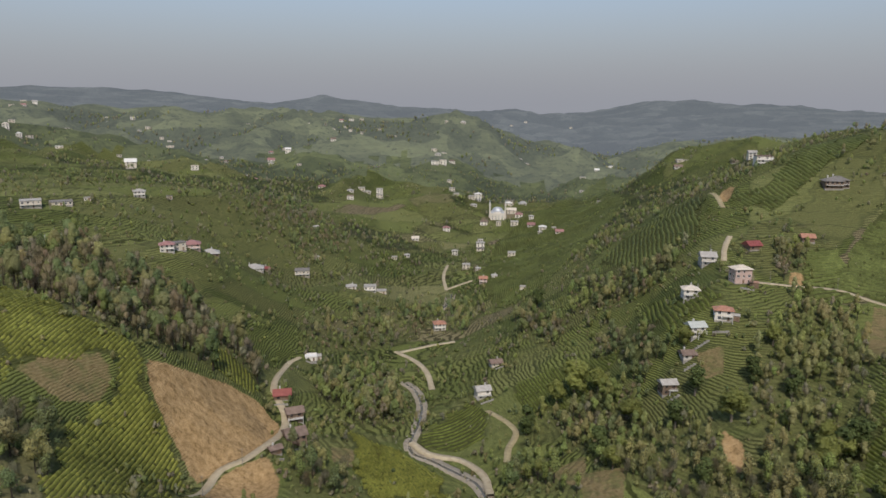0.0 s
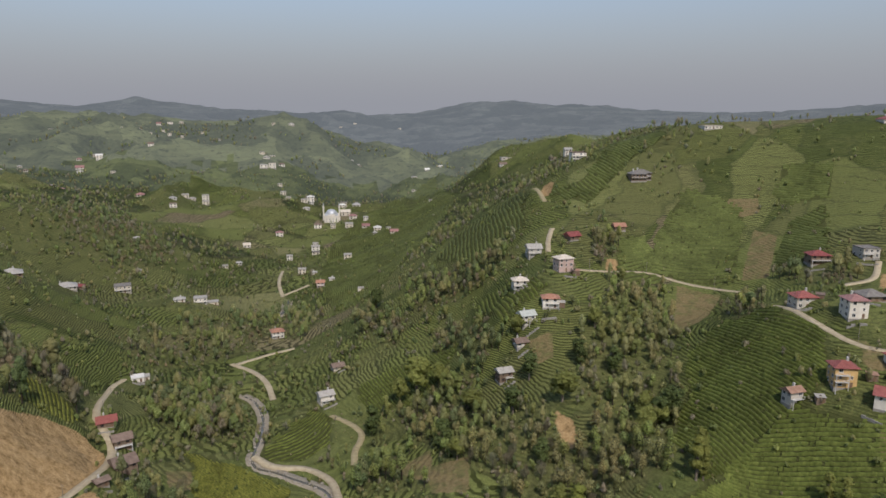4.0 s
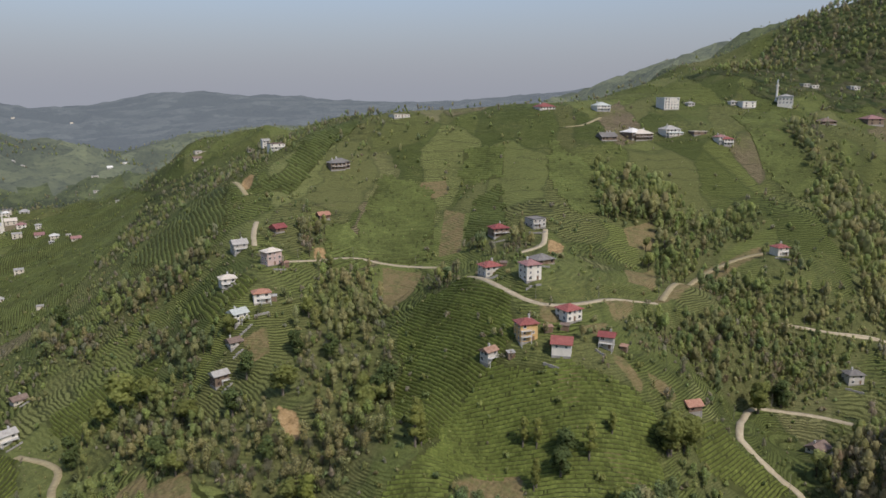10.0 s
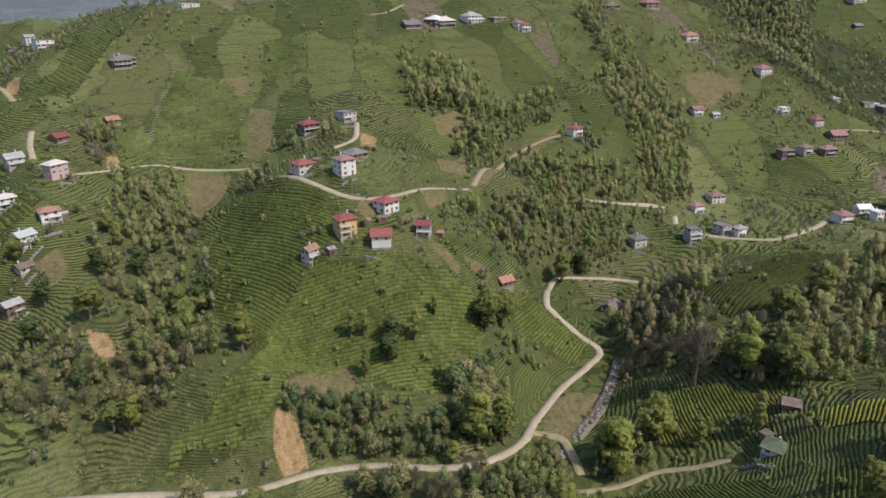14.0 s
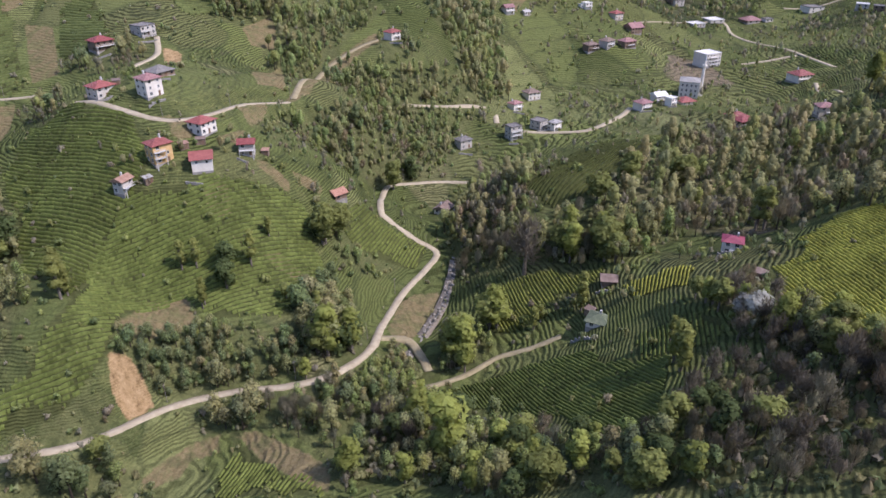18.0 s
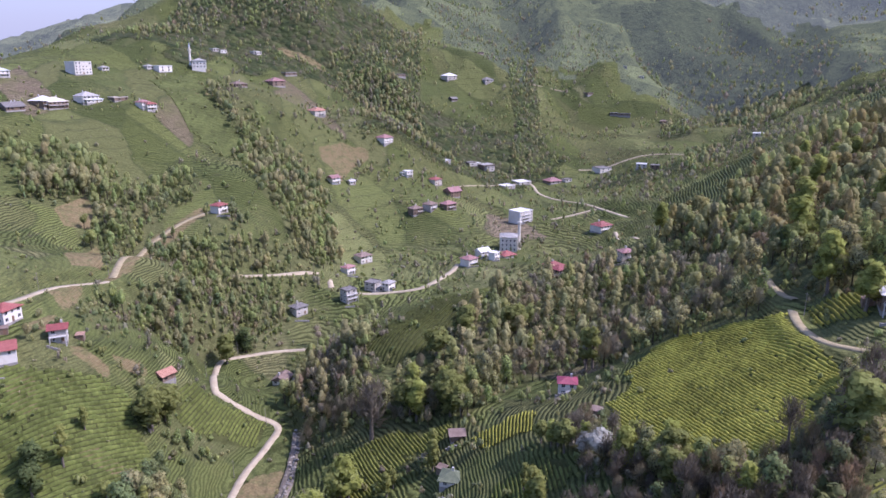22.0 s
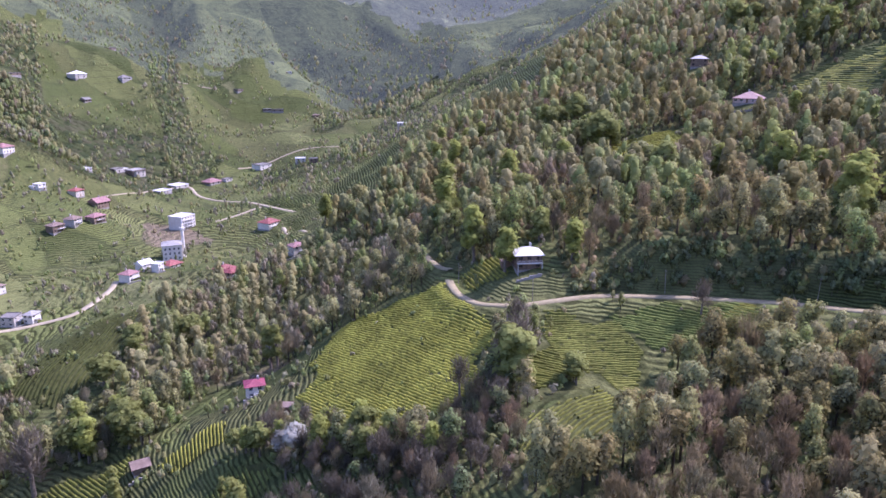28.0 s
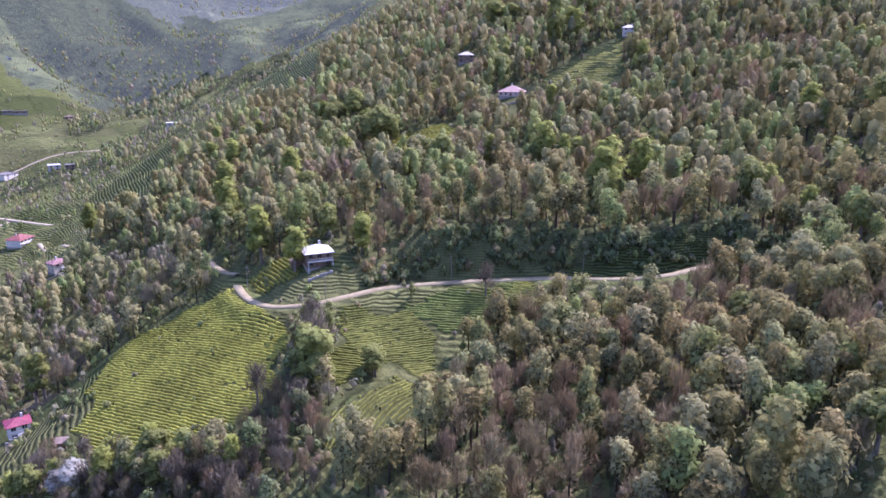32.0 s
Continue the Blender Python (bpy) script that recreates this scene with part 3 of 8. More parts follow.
# side valleys that run down to the village
for depth, wide, pts in ((15.0, 55.0, [(900, 290), (848, 251), (795, 219), (770, 181), (701, 131), (672, 111)]),
                         (22.0, 60.0, [(1400, 80), (1286, 67), (1037, 44), (910, 33), (797, 28)]),
                         (34.0, 85.0, [(834, -213), (952, -222), (1070, -216), (1130, -169), (1190, -125), (1360, -106)])):
    line = smooth_line(pts)
    near = (gx > line[:, 0].min() - 200) & (gx < line[:, 0].max() + 200) & (gy > line[:, 1].min() - 200) & (gy < line[:, 1].max() + 200)
    d = np.hypot(gx[near][:, None] - line[:, 0], gy[near][:, None] - line[:, 1])
    k, dm = d.argmin(1), d.min(1)
    gz[near] -= depth * np.clip(k / (0.25 * len(line)), 0, 1) * np.clip((len(line) - 1 - k) / (0.25 * len(line)), 0, 1) * np.exp(-np.abs(dm) / wide)
# gentle knolls and hollows
for cell, amp, seed in ((110, 3.0, 9), (70, 2.2, 1), (28, 0.9, 2), (12, 0.4, 3)):
    gz = gz + amp * lattice_noise(gx, gy, cell, seed) * np.clip((np.hypot(gx, gy) - 550) / 350, 0.12 if cell > 50 else 0.4, 1)


def grid_height(x, y):
    """Height of the ground sheet at arrays x, y."""
    x, y = np.asarray(x, float), np.asarray(y, float)
    i = np.clip(np.searchsorted(GX, x) - 1, 0, len(GX) - 2)
    j = np.clip(np.searchsorted(GY, y) - 1, 0, len(GY) - 2)
    u, v = (x - GX[i]) / (GX[i + 1] - GX[i]), (y - GY[j]) / (GY[j + 1] - GY[j])
    return (gz[j, i] * (1 - u) + gz[j, i + 1] * u) * (1 - v) + (gz[j + 1, i] * (1 - u) + gz[j + 1, i + 1] * u) * v


def height(x, y):
    return float(grid_height(np.array([x]), np.array([y]))[0])


# roads are cut level into the slopes
ROAD_LINES = {}
for name, (w, pts) in ROADS.items():
    line = smooth_line(pts)
    z = grid_height(line[:, 0], line[:, 1])
    for _ in range(40):
        z[1:-1] = (z[:-2] + 2 * z[1:-1] + z[2:]) / 4
    ROAD_LINES[name] = (w, line, z)
for name, (w, line, z) in ROAD_LINES.items():
    near = (gx > line[:, 0].min() - 14) & (gx < line[:, 0].max() + 14) & (gy > line[:, 1].min() - 14) & (gy < line[:, 1].max() + 14)
    px, py = gx[near], gy[near]
    d = np.hypot(px[:, None] - line[:, 0], py[:, None] - line[:, 1])
    k = d.argmin(1)
    dm = d.min(1)
    f = np.clip((dm - w * 0.5 - 2.4) / 6.0, 0, 1)
    f = f * f * (3 - 2 * f)
    gz[near] = (z[k] - 0.3) * (1 - f) + gz[near] * f
# a steep bank rises above the forest road, and the wood stands on top of it
line = ROAD_LINES["forest_road"][1]
line = line[(line[:, 1] < -112)]
near = (gx > 60) & (gx < 300) & (gy > -300) & (gy < -90)
px, py = gx[near], gy[near]
d = np.hypot(px[:, None] - line[:, 0], py[:, None] - line[:, 1])
k, dm = d.argmin(1), d.min(1)
far_side = np.hypot(px, py) > np.hypot(line[k, 0], line[k, 1])
ends = np.clip(np.minimum(k, len(line) - 1 - k) / 7.0, 0, 1)
rise = np.clip((dm - 3.0) / 8.0, 0, 1)
gz[near] += np.where(far_side, 10.0 * ends * rise * rise * (3 - 2 * rise) * np.clip(1 - (dm - 12) / 75, 0, 1), 0)
BANK_TOP = 11.0


def on_bank(x, y):
    """Whether points lie on the bare bank above the forest road."""
    q = np.hypot(x[:, None] - FOREST_LINE[:, 0], y[:, None] - FOREST_LINE[:, 1])
    j = q.argmin(1)
    return (q.min(1) < BANK_TOP) & (np.hypot(x, y) > np.hypot(FOREST_LINE[j, 0], FOREST_LINE[j, 1])) if len(x) else np.zeros(0, bool)


FOREST_LINE = line
# stream beds lie a little lower than their banks
for name, (w, pts) in STREAMS.items():
    line = smooth_line(pts)
    near = (gx > line[:, 0].min() - 25) & (gx < line[:, 0].max() + 25) & (gy > line[:, 1].min() - 25) & (gy < line[:, 1].max() + 25)
    d = np.hypot(gx[near][:, None] - line[:, 0], gy[near][:, None] - line[:, 1]).min(1)
    gz[near] -= 1.3 * np.clip(1.4 - d / w, 0, 1)


# rills and slumps in the bare scars
for poly in SCARS.values():
    q = np.array(poly, float)
    near = (gx > q[:, 0].min()) & (gx < q[:, 0].max()) & (gy > q[:, 1].min()) & (gy < q[:, 1].max())
    px, py = gx[near], gy[near]
    deep = np.where(inside(poly, px, py), np.clip(edge_distance(poly, px, py) / 6, 0, 1), 0)
    gz[near] += deep * (-2.2 + 1.6 * lattice_noise(px, py, 9, 51) + 1.0 * lattice_noise(px, py, 5, 52))


def mesh_from(name, verts, faces, mats=(), smooth=True):
    me = bpy.data.meshes.new(name)
    verts, faces = np.asarray(verts, np.float32), np.asarray(faces, np.int32)
    k = faces.shape[1]
    me.vertices.add(len(verts))
    me.vertices.foreach_set("co", verts.ravel())
    me.loops.add(faces.size)
    me.loops.foreach_set("vertex_index", faces.ravel())
    me.polygons.add(len(faces))
    me.polygons.foreach_set("loop_start", np.arange(0, faces.size, k, dtype=np.int32))
    me.polygons.foreach_set("loop_total", np.full(len(faces), k, np.int32))
    me.polygons.foreach_set("use_smooth", np.full(len(faces), smooth, bool))
    me.update(calc_edges=True)
    for m in mats:
        me.materials.append(m)
    return me


def paint(me, name, rgba):
    at = me.color_attributes.new(name, "FLOAT_COLOR", "POINT")
    at.data.foreach_set("color", np.asarray(rgba, np.float32).ravel())


def cover_of(table, soft=5.0):
    out = np.zeros(gx.shape)
    for poly in table.values():
        p = np.array(poly, float)
        near = (gx > p[:, 0].min() - 9) & (gx < p[:, 0].max() + 9) & (gy > p[:, 1].min() - 9) & (gy < p[:, 1].max() + 9)
        x, y = gx[near], gy[near]
        d = edge_distance(poly, x, y)
        s = np.where(inside(poly, x, y), d, -d)
        out[near] = np.maximum(out[near], np.clip(0.5 + s / (2 * soft), 0, 1))
    return out


def gully_wood(x, y):
    """How far the damp gullies of the outer slopes are wooded."""
    crest = np.clip(1.6 - np.hypot(x - 480, y - 430) / 170, 0, 1)
    return 0.62 + 1.2 * (0.16 - ribs(x, y)) + 0.6 * lattice_noise(x, y, 150, 36) + 0.4 * lattice_noise(x, y, 40, 37) - 0.8 * crest + 0.22 * np.clip((x - y - 500) / 400, 0, 1)


COVER = np.stack([cover_of(SOIL, 3.0), cover_of(SCARS, 3.0), cover_of(WOODS, 6.0), cover_of(FIELDS, 3.0)], -1)
CANOPY = np.clip(gully_wood(gx, gy) + 0.06, 0, 1) * np.clip((np.hypot(gx, gy) - 600) / 150, 0, 1)
TERRACED = np.clip((gx - 760) / 80, 0, 1) * np.clip((gy + 210) / 60, 0, 1) * np.clip((260 - gy) / 80, 0, 1)   # terraces of the upper valley
CANOPY = np.maximum(CANOPY * (1 - 0.6 * TERRACED), np.where(np.hypot(gx, gy) > 780, 0.8 * COVER[..., 2], 0))


def ground_material():
    m, nt, p = node_material("hillside")
    geo = nt.nodes.new("ShaderNodeNewGeometry").outputs["Position"]
    sep = nt.nodes.new("ShaderNodeSeparateXYZ")
    nt.links.new(geo, sep.inputs[0])
    warp = nt.nodes.new("ShaderNodeVectorMath")
    warp.operation = "MULTIPLY_ADD"
    wn3 = add(nt, "ShaderNodeTexNoise", Scale=0.03, Detail=3.0)
    nt.links.new(geo, wn3.inputs["Vector"])
    nt.links.new(wn3.outputs["Color"], warp.inputs[0])
    warp.inputs[1].default_value = (26, 26, 26)
    nt.links.new(geo, warp.inputs[2])
    flat = nt.nodes.new("ShaderNodeVectorMath")
    flat.operation = "MULTIPLY"
    nt.links.new(warp.outputs[0], flat.inputs[0])
    flat.inputs[1].default_value = (1, 1, 0.0)
    turn = nt.nodes.new("ShaderNodeVectorRotate")
    turn.rotation_type = "Z_AXIS"
    turn.inputs["Angle"].default_value = radians(45)
    nt.links.new(flat.outputs[0], turn.inputs[0])
    # long narrow plots that run down the slope
    flat = nt.nodes.new("ShaderNodeVectorMath")
    flat.operation = "MULTIPLY"
    nt.links.new(turn.outputs[0], flat.inputs[0])
    flat.inputs[1].default_value = (1.25, 0.5, 0)
    vor = add(nt, "ShaderNodeTexVoronoi", Scale=0.024)
    nt.links.new(flat.outputs[0], vor.inputs["Vector"])
    vs = nt.nodes.new("ShaderNodeSeparateColor")
    nt.links.new(vor.outputs["Color"], vs.inputs[0])
    parcel = ramp(nt, vs.outputs[0], [(0.0, (0.072, 0.089, 0.031)), (0.25, (0.102, 0.119, 0.039)), (0.5, (0.129, 0.147, 0.050)), (0.7, (0.108, 0.113, 0.046)),
                                      (0.92, (0.156, 0.169, 0.065)), (1.0, (0.169, 0.135, 0.093))])
    # rows of bushes along the contours, painted as stripes with darker gaps
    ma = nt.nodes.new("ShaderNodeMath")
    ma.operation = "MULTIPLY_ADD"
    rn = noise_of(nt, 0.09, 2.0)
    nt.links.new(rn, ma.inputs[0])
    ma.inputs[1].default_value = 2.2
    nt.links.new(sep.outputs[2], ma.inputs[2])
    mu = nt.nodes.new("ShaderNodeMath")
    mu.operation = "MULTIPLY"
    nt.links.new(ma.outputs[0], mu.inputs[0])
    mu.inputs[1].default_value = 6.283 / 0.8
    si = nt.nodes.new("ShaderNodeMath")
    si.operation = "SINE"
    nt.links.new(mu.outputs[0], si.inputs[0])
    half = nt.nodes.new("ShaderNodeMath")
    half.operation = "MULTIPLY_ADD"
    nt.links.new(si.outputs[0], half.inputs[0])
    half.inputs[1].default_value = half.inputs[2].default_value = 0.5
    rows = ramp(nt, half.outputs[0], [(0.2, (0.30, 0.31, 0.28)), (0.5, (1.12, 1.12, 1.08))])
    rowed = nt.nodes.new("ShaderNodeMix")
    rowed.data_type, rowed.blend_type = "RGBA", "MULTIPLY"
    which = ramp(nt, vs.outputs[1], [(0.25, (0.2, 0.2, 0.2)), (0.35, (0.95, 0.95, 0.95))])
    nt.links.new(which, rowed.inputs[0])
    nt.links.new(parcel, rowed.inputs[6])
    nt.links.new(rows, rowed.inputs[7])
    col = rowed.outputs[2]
    # banks of older terraces
    tb = nt.nodes.new("ShaderNodeMath")
    tb.operation = "MULTIPLY_ADD"
    nt.links.new(noise_of(nt, 0.022, 4.0, 0.6), tb.inputs[0])
    tb.inputs[1].default_value = 14.0
    nt.links.new(sep.outputs[2], tb.inputs[2])
    pp = nt.nodes.new("ShaderNodeMath")
    pp.operation = "PINGPONG"
    nt.links.new(tb.outputs[0], pp.inputs[0])
    pp.inputs[1].default_value = 3.0
    bank = ramp(nt, pp.outputs[0], [(0.0, (0.75, 0.75, 0.75)), (0.35, (0, 0, 0))])
    where = ramp(nt, noise_of(nt, 0.03, 3.0, 0.6), [(0.40, (0, 0, 0)), (0.50, (1, 1, 1))])
    both = nt.nodes.new("ShaderNodeMath")
    both.operation = "MULTIPLY"
    nt.links.new(bank, both.inputs[0])
    nt.links.new(where, both.inputs[1])
    col = mixed(nt, both.outputs[0], col, (0.040, 0.046, 0.022))
    # scrub, grass and dry patches
    n1 = noise_of(nt, 0.35, 6.0, 0.65)
    scrub = ramp(nt, n1, [(0.35, (0.056, 0.064, 0.028)), (0.55, (0.118, 0.126, 0.046)), (0.75, (0.200, 0.190, 0.082))])
    n2 = noise_of(nt, 0.018, 5.0, 0.6)
    col = mixed(nt, ramp(nt, n2, [(0.50, (0, 0, 0)), (0.64, (0.7, 0.7, 0.7))]), col, scrub)
    edge = add(nt, "ShaderNodeTexVoronoi", Scale=0.024)
    edge.feature = "DISTANCE_TO_EDGE"
    nt.links.new(flat.outputs[0], edge.inputs["Vector"])
    border = ramp(nt, edge.outputs["Distance"], [(0.010, (0.4, 0.4, 0.4)), (0.04, (0, 0, 0))])
    col = mixed(nt, border, col, (0.042, 0.052, 0.022))
    n3 = noise_of(nt, 0.05, 5.0, 0.7)
    col = mixed(nt, ramp(nt, n3, [(0.64, (0, 0, 0)), (0.78, (0.6, 0.6, 0.6))]), col, (0.15, 0.12, 0.075))
    n5 = noise_of(nt, 1.4, 4.0, 0.7)
    spk = nt.nodes.new("ShaderNodeMix")
    spk.data_type, spk.blend_type = "RGBA", "MULTIPLY"
    spk.inputs[0].default_value = 0.8
    nt.links.new(col, spk.inputs[6])
    nt.links.new(ramp(nt, n5, [(0.3, (0.55, 0.55, 0.52)), (0.7, (1.35, 1.35, 1.3))]), spk.inputs[7])
    col = spk.outputs[2]
    # plan cover: red soil, green bare scar, blue wood floor, alpha planted field
    at = nt.nodes.new("ShaderNodeAttribute")
    at.attribute_name = "cover"
    cs = nt.nodes.new("ShaderNodeSeparateColor")
    nt.links.new(at.outputs["Color"], cs.inputs[0])
    n4 = noise_of(nt, 0.45, 4.0, 0.65)

    def mask(sock, wide=0.06):
        q = nt.nodes.new("ShaderNodeMath")
        q.operation = "MULTIPLY_ADD"
        nt.links.new(n4, q.inputs[0])
        q.inputs[1].default_value = 0.5
        nt.links.new(sock, q.inputs[2])
        return ramp(nt, q.outputs[0], [(0.72 - wide, (0, 0, 0)), (0.72 + wide, (1, 1, 1))])

    part_bare = nt.nodes.new("ShaderNodeMath")
    part_bare.operation = "MULTIPLY"
    nt.links.new(mask(cs.outputs[2], 0.14), part_bare.inputs[0])
    part_bare.inputs[1].default_value = 0.6
    col = mixed(nt, part_bare.outputs[0], col, ramp(nt, n1, [(0.3, (0.054, 0.060, 0.024)), (0.55, (0.098, 0.102, 0.042)), (0.8, (0.150, 0.138, 0.066))]))
    col = mixed(nt, mask(at.outputs["Alpha"]), col, ramp(nt, n1, [(0.3, (0.045, 0.050, 0.018)), (0.7, (0.08, 0.088, 0.03))]))
    # closed tree canopy of the outer slopes
    ca = nt.nodes.new("ShaderNodeAttribute")
    ca.attribute_name = "canopy"
    crowns = add(nt, "ShaderNodeTexVoronoi", Scale=0.13, Randomness=1.0)
    nt.links.new(geo, crowns.inputs["Vector"])
    cc = nt.nodes.new("ShaderNodeSeparateColor")
    nt.links.new(crowns.outputs["Color"], cc.inputs[0])
    tree_tint = ramp(nt, cc.outputs[0], [(0.0, (0.030, 0.042, 0.018)), (0.35, (0.048, 0.060, 0.022)), (0.6, (0.064, 0.064, 0.034)), (0.85, (0.066, 0.080, 0.028)), (1.0, (0.075, 0.072, 0.040))])
    canopy = mask(ca.outputs["Fac"], 0.05)
    col = mixed(nt, canopy, col, tree_tint)
    earth = ramp(nt, noise_of(nt, 0.9, 6.0, 0.7), [(0.3, (0.115, 0.088, 0.040)), (0.7, (0.222, 0.178, 0.092))])
    earth = mixed(nt, ramp(nt, noise_of(nt, 0.16, 5.0, 0.7), [(0.46, (0, 0, 0)), (0.60, (0.65, 0.65, 0.65))]), earth, scrub)
    col = mixed(nt, mask(cs.outputs[0]), col, earth)
    st = nt.nodes.new("ShaderNodeVectorMath")
    st.operation = "MULTIPLY"
    nt.links.new(geo, st.inputs[0])
    st.inputs[1].default_value = (1.0, 1.0, 0.12)
    raw = ramp(nt, noise_of(nt, 0.42, 9.0, 0.8, st.outputs[0]), [(0.34, (0.12, 0.076, 0.036)), (0.48, (0.28, 0.188, 0.090)), (0.72, (0.43, 0.308, 0.168))])
    col = mixed(nt, mask(cs.outputs[1]), col, raw)
    nt.links.new(col, p.inputs["Base Color"])
    p.inputs["Roughness"].default_value = 0.92
    p.inputs["Specular IOR Level"].default_value = 0.06
    hsum = nt.nodes.new("ShaderNodeMath")
    hsum.operation = "MULTIPLY_ADD"
    nt.links.new(n1, hsum.inputs[0])
    hsum.inputs[1].default_value = 1.5
    rb = nt.nodes.new("ShaderNodeMath")
    rb.operation = "MULTIPLY"
    rb2 = nt.nodes.new("ShaderNodeMath")
    rb2.operation = "MULTIPLY_ADD"
    worst = nt.nodes.new("ShaderNodeMath")
    worst.operation = "MAXIMUM"
    nt.links.new(cs.outputs[1], worst.inputs[0])
    nt.links.new(cs.outputs[2], worst.inputs[1])
    nt.links.new(worst.outputs[0], rb2.inputs[0])
    rb2.inputs[1].default_value, rb2.inputs[2].default_value = -1.0, 1.0
    nt.links.new(half.outputs[0], rb.inputs[0])
    nt.links.new(rb2.outputs[0], rb.inputs[1])
    nt.links.new(rb.outputs[0], hsum.inputs[2])
    b0 = add(nt, "ShaderNodeBump", Strength=0.8, Distance=3.0)
    nt.links.new(n3, b0.inputs["Height"])
    b1 = add(nt, "ShaderNodeBump", Strength=0.7, Distance=0.5)
    nt.links.new(hsum.outputs[0], b1.inputs["Height"])
    nt.links.new(b0.outputs[0], b1.inputs["Normal"])
    dome = nt.nodes.new("ShaderNodeMath")
    dome.operation = "MULTIPLY"
    inv = nt.nodes.new("ShaderNodeMath")
    inv.operation = "SUBTRACT"
    inv.inputs[0].default_value = 1.0
    nt.links.new(crowns.outputs["Distance"], inv.inputs[1])
    nt.links.new(inv.outputs[0], dome.inputs[0])
    nt.links.new(canopy, dome.inputs[1])
    b2 = add(nt, "ShaderNodeBump", Strength=0.7, Distance=5.0)
    nt.links.new(dome.outputs[0], b2.inputs["Height"])
    nt.links.new(b1.outputs[0], b2.inputs["Normal"])
    nt.links.new(b2.outputs[0], p.inputs["Normal"])
    return m


def distance_material(name, low, high, haze_glow, scale, step):
    """Far ranges, a backdrop past all that shifts; blue haze is painted as glow."""
    m, nt, p = node_material(name)
    geo = nt.nodes.new("ShaderNodeNewGeometry").outputs["Position"]
    sep = nt.nodes.new("ShaderNodeSeparateXYZ")
    nt.links.new(geo, sep.inputs[0])
    n = noise_of(nt, scale, 9.0, 0.72)
    col = ramp(nt, n, [(0.35, low), (0.62, high)])
    # plots of many greens
    cell = add(nt, "ShaderNodeTexVoronoi", Scale=0.016)
    nt.links.new(geo, cell.inputs["Vector"])
    cv = nt.nodes.new("ShaderNodeSeparateColor")
    nt.links.new(cell.outputs["Color"], cv.inputs[0])
    col = mixed(nt, ramp(nt, cv.outputs[1], [(0.5, (0, 0, 0)), (0.56, (0.75, 0.75, 0.75))]), col, mixed(nt, cv.outputs[0], high, tuple(v * 1.45 for v in high)))
    # terrace banks along the contours
    ma = nt.nodes.new("ShaderNodeMath")
    ma.operation = "MULTIPLY_ADD"
    nt.links.new(noise_of(nt, 0.02, 5.0, 0.65), ma.inputs[0])
    ma.inputs[1].default_value = 8.0 * step
    nt.links.new(sep.outputs[2], ma.inputs[2])
    pp = nt.nodes.new("ShaderNodeMath")
    pp.operation = "PINGPONG"
    nt.links.new(ma.outputs[0], pp.inputs[0])
    pp.inputs[1].default_value = step
    bank = nt.nodes.new("ShaderNodeMapRange")
    nt.links.new(pp.outputs[0], bank.inputs[0])
    bank.inputs[1].default_value, bank.inputs[2].default_value, bank.inputs[3].default_value, bank.inputs[4].default_value = 0.0, step * 0.45, 0.28, 0.0
    col = mixed(nt, bank.outputs[0], col, tuple(v * 0.6 for v in low))
    # woods in the gullies, single trees and hedges
    cw = nt.nodes.new("ShaderNodeAttribute")
    cw.attribute_name = "canopy"
    wm = nt.nodes.new("ShaderNodeMath")
    wm.operation = "MULTIPLY_ADD"
    nt.links.new(noise_of(nt, 0.05, 6.0, 0.8), wm.inputs[0])
    wm.inputs[1].default_value = 1.0
    nt.links.new(cw.outputs["Fac"], wm.inputs[2])
    col = mixed(nt, ramp(nt, wm.outputs[0], [(0.94, (0, 0, 0)), (1.0, (0.8, 0.8, 0.8))]), col, ramp(nt, noise_of(nt, 0.12, 4.0, 0.7), [(0.35, tuple(v * 0.55 for v in low)), (0.65, tuple(v * 1.15 for v in low))]))
    spots = noise_of(nt, 0.07, 4.0, 0.65)
    col = mixed(nt, ramp(nt, spots, [(0.57, (0, 0, 0)), (0.64, (0.7, 0.7, 0.7))]), col, tuple(v * 0.5 for v in low))
    nt.links.new(col, p.inputs["Base Color"])
    p.inputs["Roughness"].default_value = 1.0
    p.inputs["Specular IOR Level"].default_value = 0.0
    # haze put into the emission: an even blue glow over the whole slope
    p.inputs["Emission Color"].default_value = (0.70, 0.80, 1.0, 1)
    p.inputs["Emission Strength"].default_value = haze_glow
    bumped(nt, p, n, 0.9, 0.35 / scale)
    return m


nx, ny = len(GX), len(GY)
idx = np.arange(nx * ny).reshape(ny, nx)
gf = np.stack([idx[:-1, :-1], idx[:-1, 1:], idx[1:, 1:], idx[1:, :-1]], -1).reshape(-1, 4)
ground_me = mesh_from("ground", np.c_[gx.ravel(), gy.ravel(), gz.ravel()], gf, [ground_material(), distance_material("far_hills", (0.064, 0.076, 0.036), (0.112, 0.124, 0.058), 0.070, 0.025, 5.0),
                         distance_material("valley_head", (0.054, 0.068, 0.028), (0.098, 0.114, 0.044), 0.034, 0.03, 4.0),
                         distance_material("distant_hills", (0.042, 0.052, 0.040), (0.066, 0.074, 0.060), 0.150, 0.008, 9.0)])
paint(ground_me, "cover", COVER.reshape(-1, 4))
canopy_at = ground_me.attributes.new("canopy", "FLOAT", "POINT")
canopy_at.data.foreach_set("value", CANOPY.astype(np.float32).ravel())
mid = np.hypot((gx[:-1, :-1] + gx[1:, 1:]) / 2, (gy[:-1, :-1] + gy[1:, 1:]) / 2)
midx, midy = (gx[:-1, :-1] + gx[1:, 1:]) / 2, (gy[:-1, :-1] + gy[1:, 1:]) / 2
